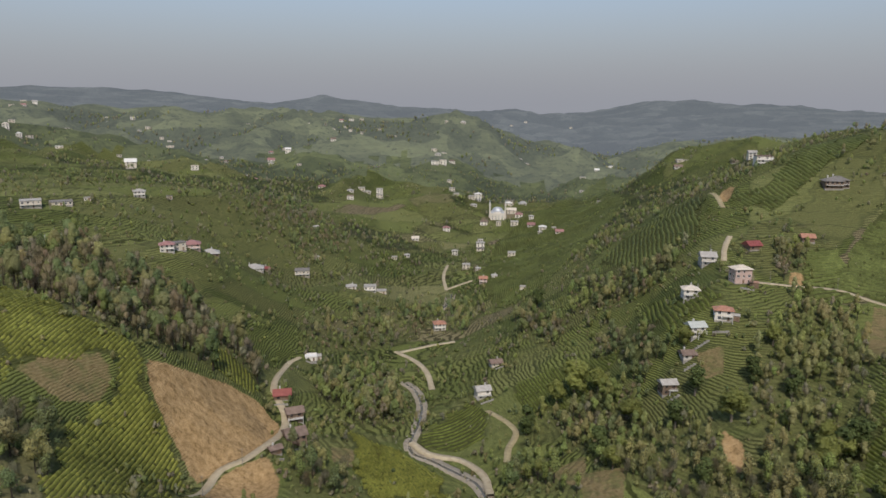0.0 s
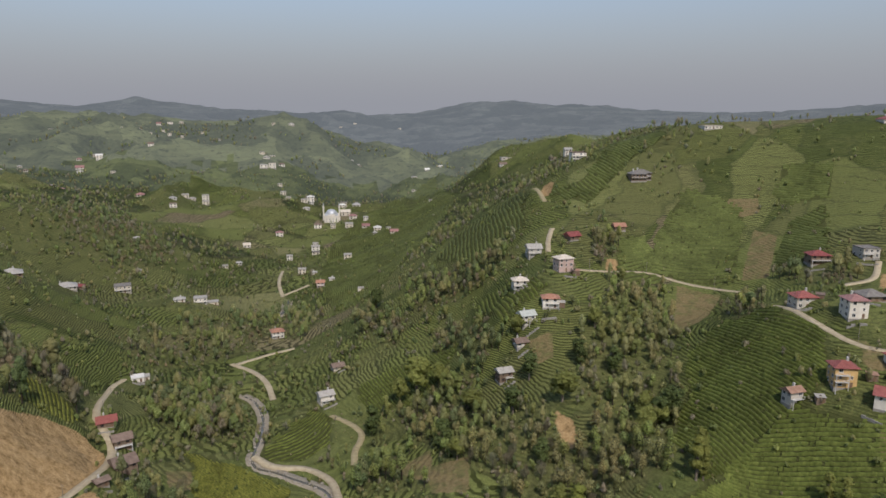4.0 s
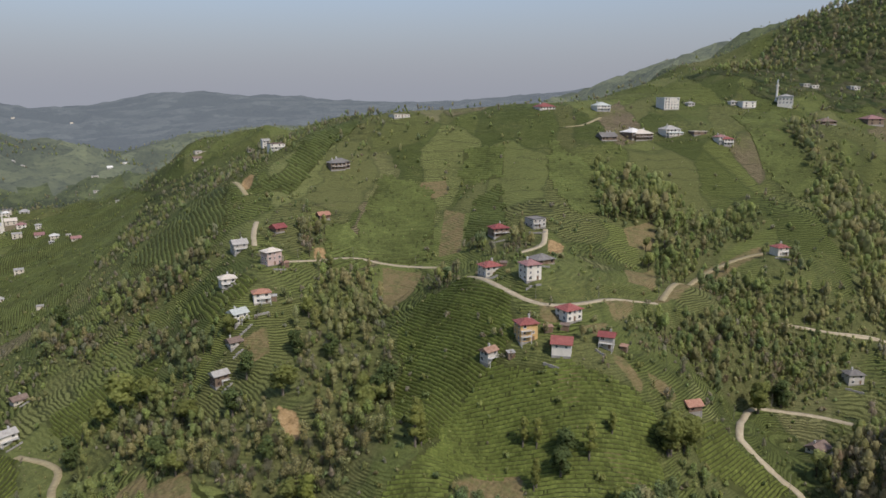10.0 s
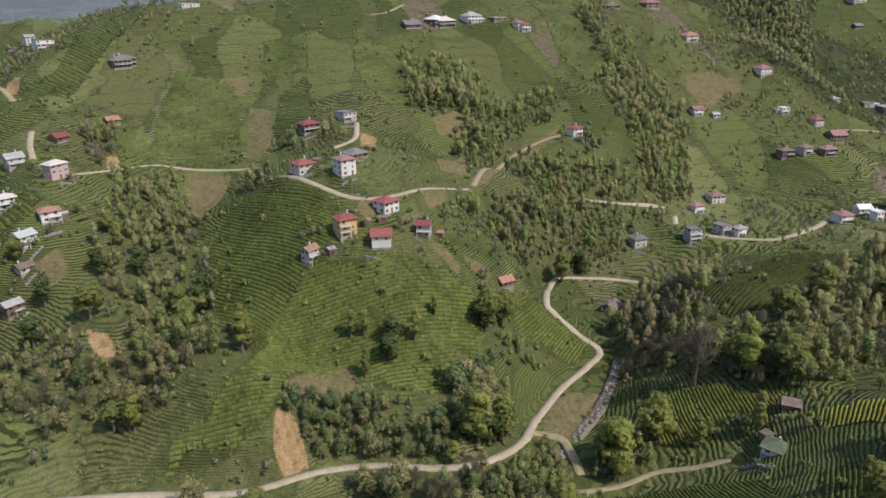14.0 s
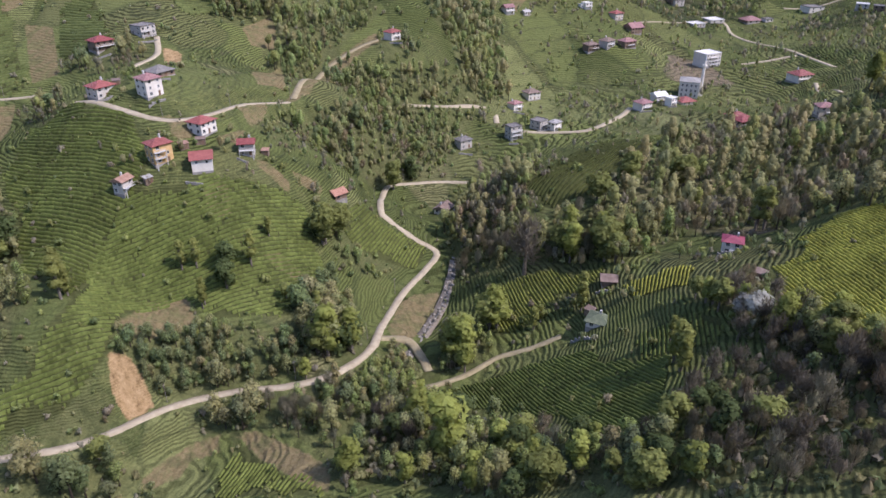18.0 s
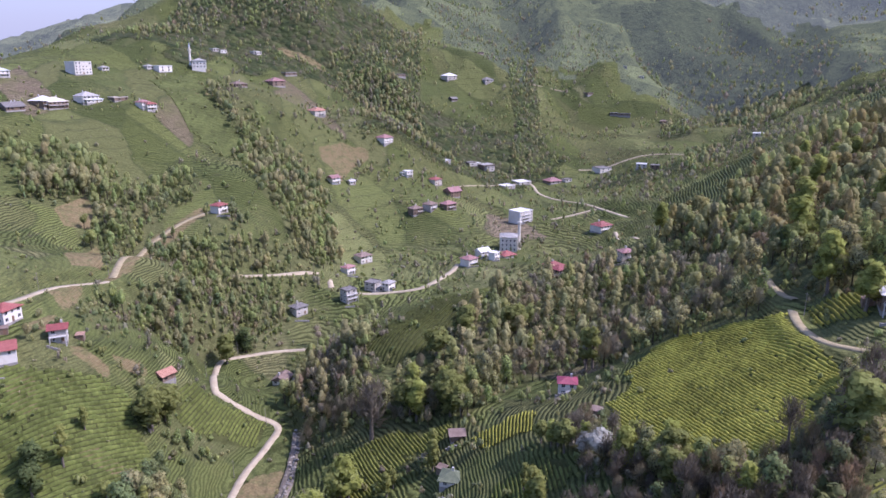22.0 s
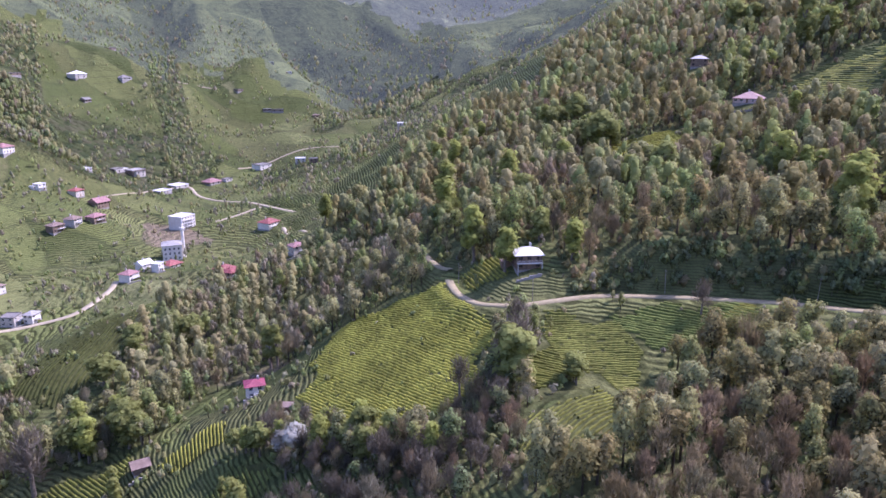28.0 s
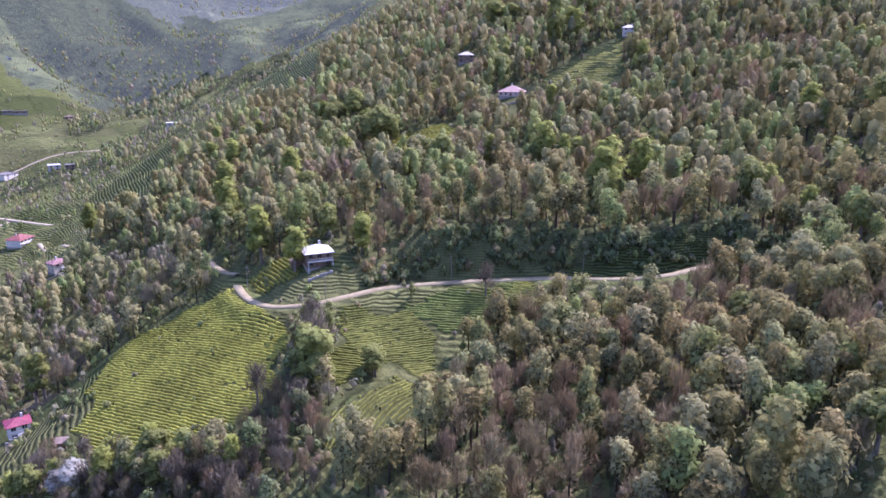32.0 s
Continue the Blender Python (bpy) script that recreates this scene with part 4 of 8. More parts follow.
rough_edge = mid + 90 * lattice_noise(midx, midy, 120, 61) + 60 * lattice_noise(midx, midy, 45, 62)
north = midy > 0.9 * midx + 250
# farther bands get materials with more haze painted in
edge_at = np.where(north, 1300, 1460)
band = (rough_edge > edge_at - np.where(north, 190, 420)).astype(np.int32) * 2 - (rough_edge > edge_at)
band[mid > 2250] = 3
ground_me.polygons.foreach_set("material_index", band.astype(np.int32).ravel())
ground = tagged(new("ground", ground_me), "steep green hillsides with tea fields, scrub and bare landslides", "ground", kind="structure")


# ---- roads and streams ----
road_mat = surface("pale_road", (0.31, 0.255, 0.165), (0.45, 0.385, 0.265), 0.5, 0.9, 0.4, 3.0, 0.05)
dirt_mat = surface("dirt_road", (0.24, 0.195, 0.105), (0.37, 0.315, 0.18), 0.6, 0.95, 0.5, 3.0, 0.08)
gravel_mat = surface("river_gravel", (0.13, 0.108, 0.078), (0.285, 0.24, 0.175), 1.3, 0.9, 0.8, 3.0, 0.2)
pale_gravel_mat = surface("pale_river_gravel", (0.22, 0.188, 0.138), (0.38, 0.335, 0.255), 1.3, 0.9, 0.8, 3.0, 0.2)
stone_mat = surface("river_stone", (0.18, 0.16, 0.13), (0.33, 0.30, 0.25), 1.5, 0.85, 0.5)
water_mat, _nt, _p = node_material("stream_water")
_p.inputs["Base Color"].default_value = (0.09, 0.085, 0.065, 1)
_p.inputs["Roughness"].default_value = 0.12
bumped(_nt, _p, noise_of(_nt, 1.5, 4.0), 0.4, 0.1)


def ribbon(line, z, w, drop, crown=0.05, ragged=0.0, seed=1):
    """A strip along a line, with a cambered top and sides that go into the ground."""
    rng = np.random.default_rng(seed)
    t = np.gradient(line, axis=0)
    t /= np.linalg.norm(t, axis=1, keepdims=True)
    nrm = np.c_[-t[:, 1], t[:, 0]]
    half = w / 2 * (1 + ragged * rng.normal(size=(len(line), 2)).clip(-2, 2))
    rows = []
    for o, dz, side in ((-1.12, -drop, 0), (-1, 0, 0), (0, crown, 0), (1, 0, 1), (1.12, -drop, 1)):
        rows.append(np.c_[line + nrm * (o * half[:, side])[:, None], z + dz])
    v = np.stack(rows, 1)
    n, k = v.shape[:2]
    i = np.arange(n * k).reshape(n, k)
    f = np.stack([i[:-1, :-1], i[1:, :-1], i[1:, 1:], i[:-1, 1:]], -1).reshape(-1, 4)
    return v.reshape(-1, 3), f


DIRT = {"wood_track", "pink_lane", "forest_road", "cottage_path", "dirt_track", "hill_road_top", "west_path", "crest_road", "ford_track"}
for name, (w, line, z) in ROAD_LINES.items():
    v, f = ribbon(line, z + 0.06, w, 1.2, 0.05, 0.05, len(name))
    dirt = name in DIRT
    tagged(new("road", mesh_from("road", v, f, [dirt_mat if dirt else road_mat])),
           "narrow dirt track cut into the hillside" if dirt else "narrow pale concrete road winding across the slope", "road", kind="structure")


def boulder_mesh(seed):
    rng = random.Random(seed)
    bm = bmesh.new()
    bmesh.ops.create_icosphere(bm, subdivisions=1, radius=1)
    for q in bm.verts:
        q.co *= rng.uniform(0.7, 1.15)
        q.co.z *= 0.65
    me = bpy.data.meshes.new("boulder")
    bm.to_mesh(me)
    bm.free()
    me.materials.append(stone_mat)
    return me


BOULDERS = [boulder_mesh(s) for s in range(4)]
rs = random.Random(5)
for name, (w, pts) in STREAMS.items():
    line = smooth_line(pts, 3.0)
    z = grid_height(line[:, 0], line[:, 1])
    for _ in range(14):
        z[1:-1] = (z[:-2] + 2 * z[1:-1] + z[2:]) / 4
    v, f = ribbon(line, z + 0.5, w, 1.5, -0.3, 0.05, 3)
    tagged(new("stream_bed", mesh_from("stream_bed", v, f, [pale_gravel_mat if w > 5 else gravel_mat])), ("pale" if w > 5 else "brown") + " gravel stream bed in the valley floor", "stream bed", kind="structure")
    v, f = ribbon(line, z + 0.34, w * 0.22, 0.4, 0.0, 0.08, 4)
    tagged(new("water", mesh_from("water", v, f, [water_mat])), "shallow stream running over gravel", "water", kind="structure")
    for p, q in zip(line, z):
        for _ in range(5 if w < 5 else 2):
            o = tagged(new("boulder", rs.choice(BOULDERS)), "grey boulder lying in the stream bed", "boulder", "stream boulders")
            s = rs.uniform(0.35, 1.1)
            x, y = p[0] + rs.uniform(-0.45, 0.45) * w, p[1] + rs.uniform(-0.45, 0.45) * w
            o.matrix_world = pose(x, y, q + 0.4, 0, 0, rs.uniform(0, 360)) @ Matrix.Diagonal((s, s * rs.uniform(0.7, 1), s, 1))


# ---- tea fields: clipped hedges along the contours ----
def leaf_material(name, dark, light, attr=None, trans=0.25, vary=0.12, scale=1.2, lean=False, gaps=False):
    m, nt, p = node_material(name)
    a = noise_of(nt, scale, 4.0, 0.65)
    col = ramp(nt, a, [(0.3, dark), (0.7, light)])
    if attr:
        at = nt.nodes.new("ShaderNodeAttribute")
        at.attribute_name = attr
        mul = nt.nodes.new("ShaderNodeMix")
        mul.data_type, mul.blend_type = "RGBA", "MULTIPLY"
        mul.inputs[0].default_value = 1.0
        nt.links.new(col, mul.inputs[6])
        nt.links.new(at.outputs["Color"], mul.inputs[7])
        col = mul.outputs[2]
    if vary:
        oi = nt.nodes.new("ShaderNodeObjectInfo")
        h = nt.nodes.new("ShaderNodeHueSaturation")
        mr = nt.nodes.new("ShaderNodeMapRange")
        mr.inputs[3].default_value, mr.inputs[4].default_value = 1 - 2 * vary, 1 + 2 * vary
        nt.links.new(oi.outputs["Random"], mr.inputs[0])
        nt.links.new(mr.outputs[0], h.inputs["Value"])
        nt.links.new(col, h.inputs["Color"])
        col = h.outputs[0]
    nt.links.new(col, p.inputs["Base Color"])
    p.inputs["Roughness"].default_value = 0.65
    p.inputs["Specular IOR Level"].default_value = 0.1
    turned = None
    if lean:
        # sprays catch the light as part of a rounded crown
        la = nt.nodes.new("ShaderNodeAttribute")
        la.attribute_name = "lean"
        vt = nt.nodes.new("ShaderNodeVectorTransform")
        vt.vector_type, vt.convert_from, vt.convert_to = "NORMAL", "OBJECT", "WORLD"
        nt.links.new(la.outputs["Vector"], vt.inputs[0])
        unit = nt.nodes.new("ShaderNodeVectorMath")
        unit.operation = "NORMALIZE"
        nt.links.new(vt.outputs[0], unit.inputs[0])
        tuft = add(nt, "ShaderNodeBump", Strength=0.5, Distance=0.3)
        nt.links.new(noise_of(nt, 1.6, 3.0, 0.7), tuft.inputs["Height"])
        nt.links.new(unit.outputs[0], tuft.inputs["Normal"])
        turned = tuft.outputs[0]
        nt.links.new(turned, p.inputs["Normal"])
    if trans:
        tr = nt.nodes.new("ShaderNodeBsdfTranslucent")
        nt.links.new(col, tr.inputs["Color"])
        if turned:
            nt.links.new(turned, tr.inputs["Normal"])
        mx = nt.nodes.new("ShaderNodeMixShader")
        mx.inputs[0].default_value = trans
        nt.links.new(p.outputs[0], mx.inputs[1])
        nt.links.new(tr.outputs[0], mx.inputs[2])
        end = mx.outputs[0]
        if gaps:
            # a spray is leaves and twigs with air between them
            air = nt.nodes.new("ShaderNodeBsdfTransparent")
            fill = nt.nodes.new("ShaderNodeMixShader")
            thin = nt.nodes.new("ShaderNodeAttribute")
            thin.attribute_name = "air"
            nt.links.new(thin.outputs["Fac"], fill.inputs[0])
            nt.links.new(end, fill.inputs[1])
            nt.links.new(air.outputs[0], fill.inputs[2])
            end = fill.outputs[0]
        nt.links.new(end, nt.nodes["Material Output"].inputs["Surface"])
    return m


tea_mat = leaf_material("tea_bushes", (0.106, 0.138, 0.034), (0.206, 0.240, 0.068), "tint", 0.2, 0.0, 0.9)


def clear_of_roads(x, y, gap):
    ok = np.ones(x.shape, bool)
    for w, line, z in ROAD_LINES.values():
        near = (x > line[:, 0].min() - 8) & (x < line[:, 0].max() + 8) & (y > line[:, 1].min() - 8) & (y < line[:, 1].max() + 8)
        if near.any():
            d = np.hypot(x[near][:, None] - line[:, 0], y[near][:, None] - line[:, 1]).min(1)
            ok[near] &= d > w / 2 + gap
    return ok


def tea_field(poly, spacing=1.4, grid=1.9, seed=0, bend=0.22, across=None):
    rng = np.random.default_rng(seed)
    p = np.array(poly, float)
    X, Y = np.meshgrid(np.arange(p[:, 0].min(), p[:, 0].max() + grid, grid), np.arange(p[:, 1].min(), p[:, 1].max() + grid, grid))
    Z = grid_height(X, Y)
    c = np.linalg.lstsq(np.c_[X.ravel(), Y.ravel(), np.ones(X.size)], Z.ravel(), rcond=None)[0]
    slope = max(np.hypot(c[0], c[1]), 0.12)
    if across:
        c = np.array([slope * across[0], slope * across[1], 0.0])
    F = ((1 - bend) * (c[0] * X + c[1] * Y + c[2]) + bend * land(X, Y)) / slope / spacing
    F = F + 0.3 * np.sin(X / 9.0 + seed) * np.sin(Y / 11.0) + 0.45 * lattice_noise(X, Y, 24, seed + 200) + 0.16 * lattice_noise(X, Y, 9, seed + 230)
    pts = np.stack([X, Y, Z, F], -1)
    tri = np.concatenate([np.stack([pts[:-1, :-1], pts[:-1, 1:], pts[1:, 1:]], 2).reshape(-1, 3, 4),
                          np.stack([pts[:-1, :-1], pts[1:, 1:], pts[1:, :-1]], 2).reshape(-1, 3, 4)])
    m = tri.mean(1)
    wx, wy = m[:, 0] + 4.5 * lattice_noise(m[:, 0], m[:, 1], 12, seed + 300), m[:, 1] + 4.5 * lattice_noise(m[:, 0], m[:, 1], 12, seed + 330)
    tri = tri[inside(poly, wx, wy) & clear_of_roads(m[:, 0], m[:, 1], 1.3)]
    order = np.argsort(tri[:, :, 3], axis=1)
    tri = np.take_along_axis(tri, order[:, :, None], 1)
    a, b, d = tri[:, 0], tri[:, 1], tri[:, 2]
    P, Q = [], []
    for k in range(4):
        L = np.ceil(a[:, 3]) + k
        ok = (L < d[:, 3]) & (d[:, 3] - a[:, 3] > 1e-6) & (rng.random(len(L)) > 0.03)
        A, B, D, l = a[ok], b[ok], d[ok], L[ok][:, None]
        u = A + (D - A) * (l - A[:, 3:]) / (D[:, 3:] - A[:, 3:])
        low = (l[:, 0] < B[:, 3])[:, None]
        w = np.where(low, A + (B - A) * (l - A[:, 3:]) / np.maximum(B[:, 3:] - A[:, 3:], 1e-6),
                     B + (D - B) * (l - B[:, 3:]) / np.maximum(D[:, 3:] - B[:, 3:], 1e-6))
        P.append(u[:, :3])
        Q.append(w[:, :3])
    P, Q = np.concatenate(P), np.concatenate(Q)
    t = Q - P
    ln = np.linalg.norm(t, axis=1)
    ok = ln > 0.08
    P, Q, t, ln = P[ok], Q[ok], t[ok], ln[ok]
    t = t / ln[:, None]
    P, Q = P - t * 0.10, Q + t * 0.10
    g = np.array([c[0], c[1]]) / slope
    n = np.stack([-t[:, 1], t[:, 0], 0 * ln], 1)
    n /= np.linalg.norm(n, axis=1, keepdims=True) + 1e-9
    n *= np.sign(n[:, :1] * g[0] + n[:, 1:2] * g[1])

    def wave(q):
        return 0.85 + 0.15 * np.sin(q[:, 0] * 1.9 + np.sin(q[:, 1] * 1.3)) + 0.12 * np.sin(q[:, 1] * 2.7 + q[:, 0] * 0.6)

    k = spacing / 1.02
    prof = [(o * k, z * (0.55 + 0.45 * k)) for o, z in ((-0.31, -0.25), (-0.24, 0.40), (0.0, 0.62), (0.22, 0.56), (0.28, 0.05))]
    V = []
    for e in (P, Q):
        h = wave(e)[:, None]
        for o, z in prof:
            V.append(e + n * o * (0.85 + 0.2 * h) + np.array([0, 0, 1.0]) * (z * h + o * slope * 0.8))
    V = np.stack(V, 1)
    N = len(P)
    lump = lattice_noise(V[..., 0], V[..., 1], 2.6, seed + 410) + 0.6 * lattice_noise(V[..., 0], V[..., 1], 1.3, seed + 420)
    V[..., 2] += 0.17 * min(k, 1.4) * lump
    V[..., :2] += 0.09 * min(k, 1.4) * lump[..., None] * np.array([1.0, -0.7])
    base = (np.arange(N) * 10)[:, None]
    F4 = np.concatenate([base + np.array([[i, i + 1, i + 6, i + 5]]) for i in range(4)])
    tint = 0.95 + 0.28 * lattice_noise(P[:, 0], P[:, 1], 22, seed + 260) + 0.25 * lattice_noise(P[:, 0], P[:, 1], 5, seed + 290) + (0.12 if spacing < 2 else 0.05) * rng.normal(size=N)
    col = np.repeat(np.stack([tint * 1.02, tint, tint * 0.9, np.ones(N)], 1), 10, 0)
    return V.reshape(-1, 3), F4, col


ROW_GAP = {"hill_field": 2.9, "hill_field_west": 3.0, "hill_field_east": 2.8, "hill_terrace": 2.8, "shoulder_terrace": 2.8, "flank_terrace": 2.8, "spur_terrace": 2.2, "lane_terrace": 2.4, "knoll_field": 1.5, "spur_field": 1.5, "gully_field": 1.5, "slide_field": 1.5, "dark_field": 1.9, "spur_rows": 1.9, "bend_field": 0.9, "road_field": 0.95, "lower_field": 1.0, "verge_field": 0.95, "cottage_field": 1.0}
ACROSS = {"cottage_field": (0.68, -0.73), "bend_field": (0.45, -0.89)}   # rows that climb the slope
VIGOUR = {"spur_rows": 0.5, "foot_field": 0.62, "left_strip": 0.7, "pine_strip": 1.3, "glade_strip": 1.3, "pink_terrace": 0.6, "forest_strip": 0.95, "hill_field": 0.72, "hill_field_west": 0.72, "hill_field_east": 0.72, "hill_terrace": 0.72, "shoulder_terrace": 0.74, "flank_terrace": 0.72, "verge_field": 0.9, "house_field": 1.1, "flank_field": 0.8, "brow_field": 0.66,
          "bend_field": 1.6, "road_field": 1.0, "lower_field": 0.95, "glade_field": 0.95, "shed_field": 1.15, "pink_field": 1.4, "dark_field": 0.3, "pink_strip": 1.55, "wedge_field": 1.0, "river_field": 1.0,
          "spur_field": 0.82, "gully_field": 0.72, "slide_field": 1.12}
for k, (name, poly) in enumerate(FIELDS.items()):
    far = float(np.hypot(*np.mean(poly, axis=0)))
    v, f, col = tea_field(poly, ROW_GAP.get(name, 1.15 if far < 300 else 1.6 if far < 420 else 2.0), 1.7 if far < 330 else 2.6 if far < 420 else 4.2, k, 0.04 if name in ("lower_field", "dark_field", "glade_field", "cottage_field") else 0.22, ACROSS.get(name))
    me = mesh_from("tea_field", v, f, [tea_mat])
    col[:, :3] *= VIGOUR.get(name, 0.8)
    if name in ("spur_field", "gully_field"):
        col[:, 0] *= 0.98
    if VIGOUR.get(name, 0.8) > 0.9:
        ripe = name in ("bend_field", "pink_field", "house_field", "pink_strip", "pine_strip", "glade_strip", "forest_strip")
        col[:, 0] *= 1.22 if ripe else 1.13
        col[:, 2] *= 0.72 if ripe else 0.9
    # fields past 420 m get a bluer tint, a touch of painted haze
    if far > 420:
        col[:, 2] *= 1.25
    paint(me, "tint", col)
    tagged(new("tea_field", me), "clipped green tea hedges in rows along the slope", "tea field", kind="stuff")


# ---- trees ----
KINDS = {
    # centre, half width, half height of the crown, lumps, spread, leaf size; all for a tree one high
    "round": (0.56, 0.150, 0.33, 13, 0.115, 0.040),
    "oval": (0.54, 0.115, 0.36, 12, 0.105, 0.038),
    "poplar": (0.54, 0.050, 0.39, 10, 0.075, 0.034),
    "dark": (0.50, 0.130, 0.36, 11, 0.112, 0.040),
    "bare": (0.57, 0.165, 0.34, 12, 0.120, 0.042),
    "blossom": (0.58, 0.240, 0.30, 10, 0.140, 0.045),
    "bush": (0.40, 0.380, 0.26, 6, 0.240, 0.130),
}
_g = (1 + 5 ** 0.5) / 2
ICO = np.array([(-1, _g, 0), (1, _g, 0), (-1, -_g, 0), (1, -_g, 0), (0, -1, _g), (0, 1, _g), (0, -1, -_g), (0, 1, -_g), (_g, 0, -1), (_g, 0, 1), (-_g, 0, -1), (-_g, 0, 1)]) / (1 + _g * _g) ** 0.5
ICO_F = np.array([(0, 11, 5), (0, 5, 1), (0, 1, 7), (0, 7, 10), (0, 10, 11), (1, 5, 9), (5, 11, 4), (11, 10, 2), (10, 7, 6), (7, 1, 8),
                  (3, 9, 4), (3, 4, 2), (3, 2, 6), (3, 6, 8), (3, 8, 9), (4, 9, 5), (2, 4, 11), (6, 2, 10), (8, 6, 7), (9, 8, 1)])
OCT = np.array([(1, 0, 0), (0, 1, 0), (-1, 0, 0), (0, -1, 0), (0, 0, 1), (0, 0, -1)], float)
OCT_F = np.array([(0, 1, 4), (1, 2, 4), (2, 3, 4), (3, 0, 4), (1, 0, 5), (2, 1, 5), (3, 2, 5), (0, 3, 5)])


def leaf_sprays(kind, n, seed, grow=1.0, cores=0, fine=True, core_air=0.38):
    """A crown of unit height: lumps of dense foliage with n small leaf sprays (or bare twigs) standing out of them."""
    rng = np.random.default_rng(seed)
    zc, rx, rz, lumps, spread, size = KINDS[kind]
    half = np.array([rx, rx, rz])
    if cores and cores < lumps:
        lumps, spread = cores, spread * (lumps / cores) ** 0.36
    u = rng.normal(size=(lumps, 3))
    u /= np.linalg.norm(u, axis=1, keepdims=True)
    c = u * half * rng.uniform(0.3, 1.0, (lumps, 1))
    c[:, :2] *= np.clip(1.15 - 0.55 * np.clip(c[:, 2:] / rz, -0.3, 1), 0, 1.2)
    c[:, 2] += zc
    which = rng.integers(0, lumps, n)
    d = rng.normal(size=(n, 3)) + np.array([0, 0, 0.25])
    d /= np.linalg.norm(d, axis=1, keepdims=True)
    p = c[which] + d * spread * rng.uniform(0.55 if not cores else 0.7, 1.3, (n, 1)) * np.array([1, 1, 0.95])
    s = size * grow * rng.uniform(0.6, 1.35, (n, 1))
    if kind == "bare":
        out = p - np.array([0, 0, zc - rz * 0.9])
        t = out / (np.linalg.norm(out, axis=1, keepdims=True) + 1e-6) + rng.normal(size=(n, 3)) * 0.35 + np.array([0, 0, 0.25])
        t /= np.linalg.norm(t, axis=1, keepdims=True)
        w = np.cross(t, rng.normal(size=(n, 3)))
        w /= np.linalg.norm(w, axis=1, keepdims=True)
        v = np.stack([p - t * s * 1.6 - w * s * 0.24, p - t * s * 1.6 + w * s * 0.24, p + t * s * 1.8], 1)
    else:
        a = d * 1.2 + rng.normal(size=(n, 3)) * 0.5 + np.array([0, 0, 0.5])
        a /= np.linalg.norm(a, axis=1, keepdims=True)
        b = np.cross(a, rng.normal(size=(n, 3)))
        b /= np.linalg.norm(b, axis=1, keepdims=True)
        e = np.cross(a, b)
        v = np.stack([p - b * s - e * s * 0.6, p + b * s - e * s * 0.5, p + e * s * 1.1], 1)
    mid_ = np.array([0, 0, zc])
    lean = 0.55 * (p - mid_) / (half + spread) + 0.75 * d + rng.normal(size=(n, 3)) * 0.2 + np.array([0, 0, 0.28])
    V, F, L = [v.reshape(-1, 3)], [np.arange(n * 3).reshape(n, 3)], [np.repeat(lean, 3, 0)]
    at = n * 3
    shell, tris = (ICO, ICO_F) if fine else (OCT, OCT_F)
    for k in range(min(cores, lumps)):
        q = shell * np.array([0.88, 0.88, 1.25]) * spread * rng.uniform(0.75, 1.2, (len(shell), 1)) * (0.6 if kind == "bare" and fine else 0.86 if fine else 0.95)
        V.append(c[k] + q)
        F.append(tris + at)
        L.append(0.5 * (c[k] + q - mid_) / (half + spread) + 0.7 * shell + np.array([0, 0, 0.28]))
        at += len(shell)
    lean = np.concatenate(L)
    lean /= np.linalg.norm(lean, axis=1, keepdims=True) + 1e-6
    air = np.full(len(lean), 0.22)
    air[n * 3:] = core_air
    return np.concatenate(V), np.concatenate(F), np.c_[lean, air]


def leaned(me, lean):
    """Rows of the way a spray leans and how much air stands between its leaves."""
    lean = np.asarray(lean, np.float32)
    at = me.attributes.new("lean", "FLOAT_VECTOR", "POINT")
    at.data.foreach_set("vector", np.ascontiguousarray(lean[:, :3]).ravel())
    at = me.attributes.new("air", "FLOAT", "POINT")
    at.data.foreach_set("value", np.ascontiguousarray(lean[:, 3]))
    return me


def stick(a, b, ra, rb, k=5):
    a, b = np.array(a, float), np.array(b, float)
    t = (b - a) / np.linalg.norm(b - a)
    x = np.cross(t, [0.3, 0.8, 0.1])
    x /= np.linalg.norm(x)
    y = np.cross(t, x)
    ang = np.arange(k) / k * 2 * np.pi
    ring = np.cos(ang)[:, None] * x + np.sin(ang)[:, None] * y
    i = np.arange(k)
    j = (i + 1) % k
    return np.concatenate([a + ring * ra, b + ring * rb]), np.concatenate([np.stack([i, j, j + k], 1), np.stack([i, j + k, i + k], 1)])


def trunk_mesh(kind, seed, mat):
    """A tapered trunk with limbs that reach into the crown, for a tree one high."""
    rng = np.random.default_rng(seed)
    zc, rx, rz = KINDS[kind][:3]
    bits = [stick((0, 0, -0.06), (0.01, 0, zc * 0.5), 0.026, 0.019), stick((0.01, 0, zc * 0.5), (0, 0.01, zc + rz * 0.55), 0.019, 0.006)]
    for k in range(14 if kind == "bare" else 7):
        z0 = rng.uniform(zc - rz * 0.7, zc + rz * 0.3)
        az = rng.uniform(0, 2 * np.pi)
        r = rx * rng.uniform(0.55, 0.95)
        bits.append(stick((0, 0, z0), (r * np.cos(az), r * np.sin(az), z0 + rz * rng.uniform(0.25, 0.6)), 0.009, 0.003, 4))
    v, f, n = [], [], 0
    for a, b in bits:
        v.append(a)
        f.append(b + n)
        n += len(a)
    return mesh_from("trunk", np.concatenate(v), np.concatenate(f), [mat])


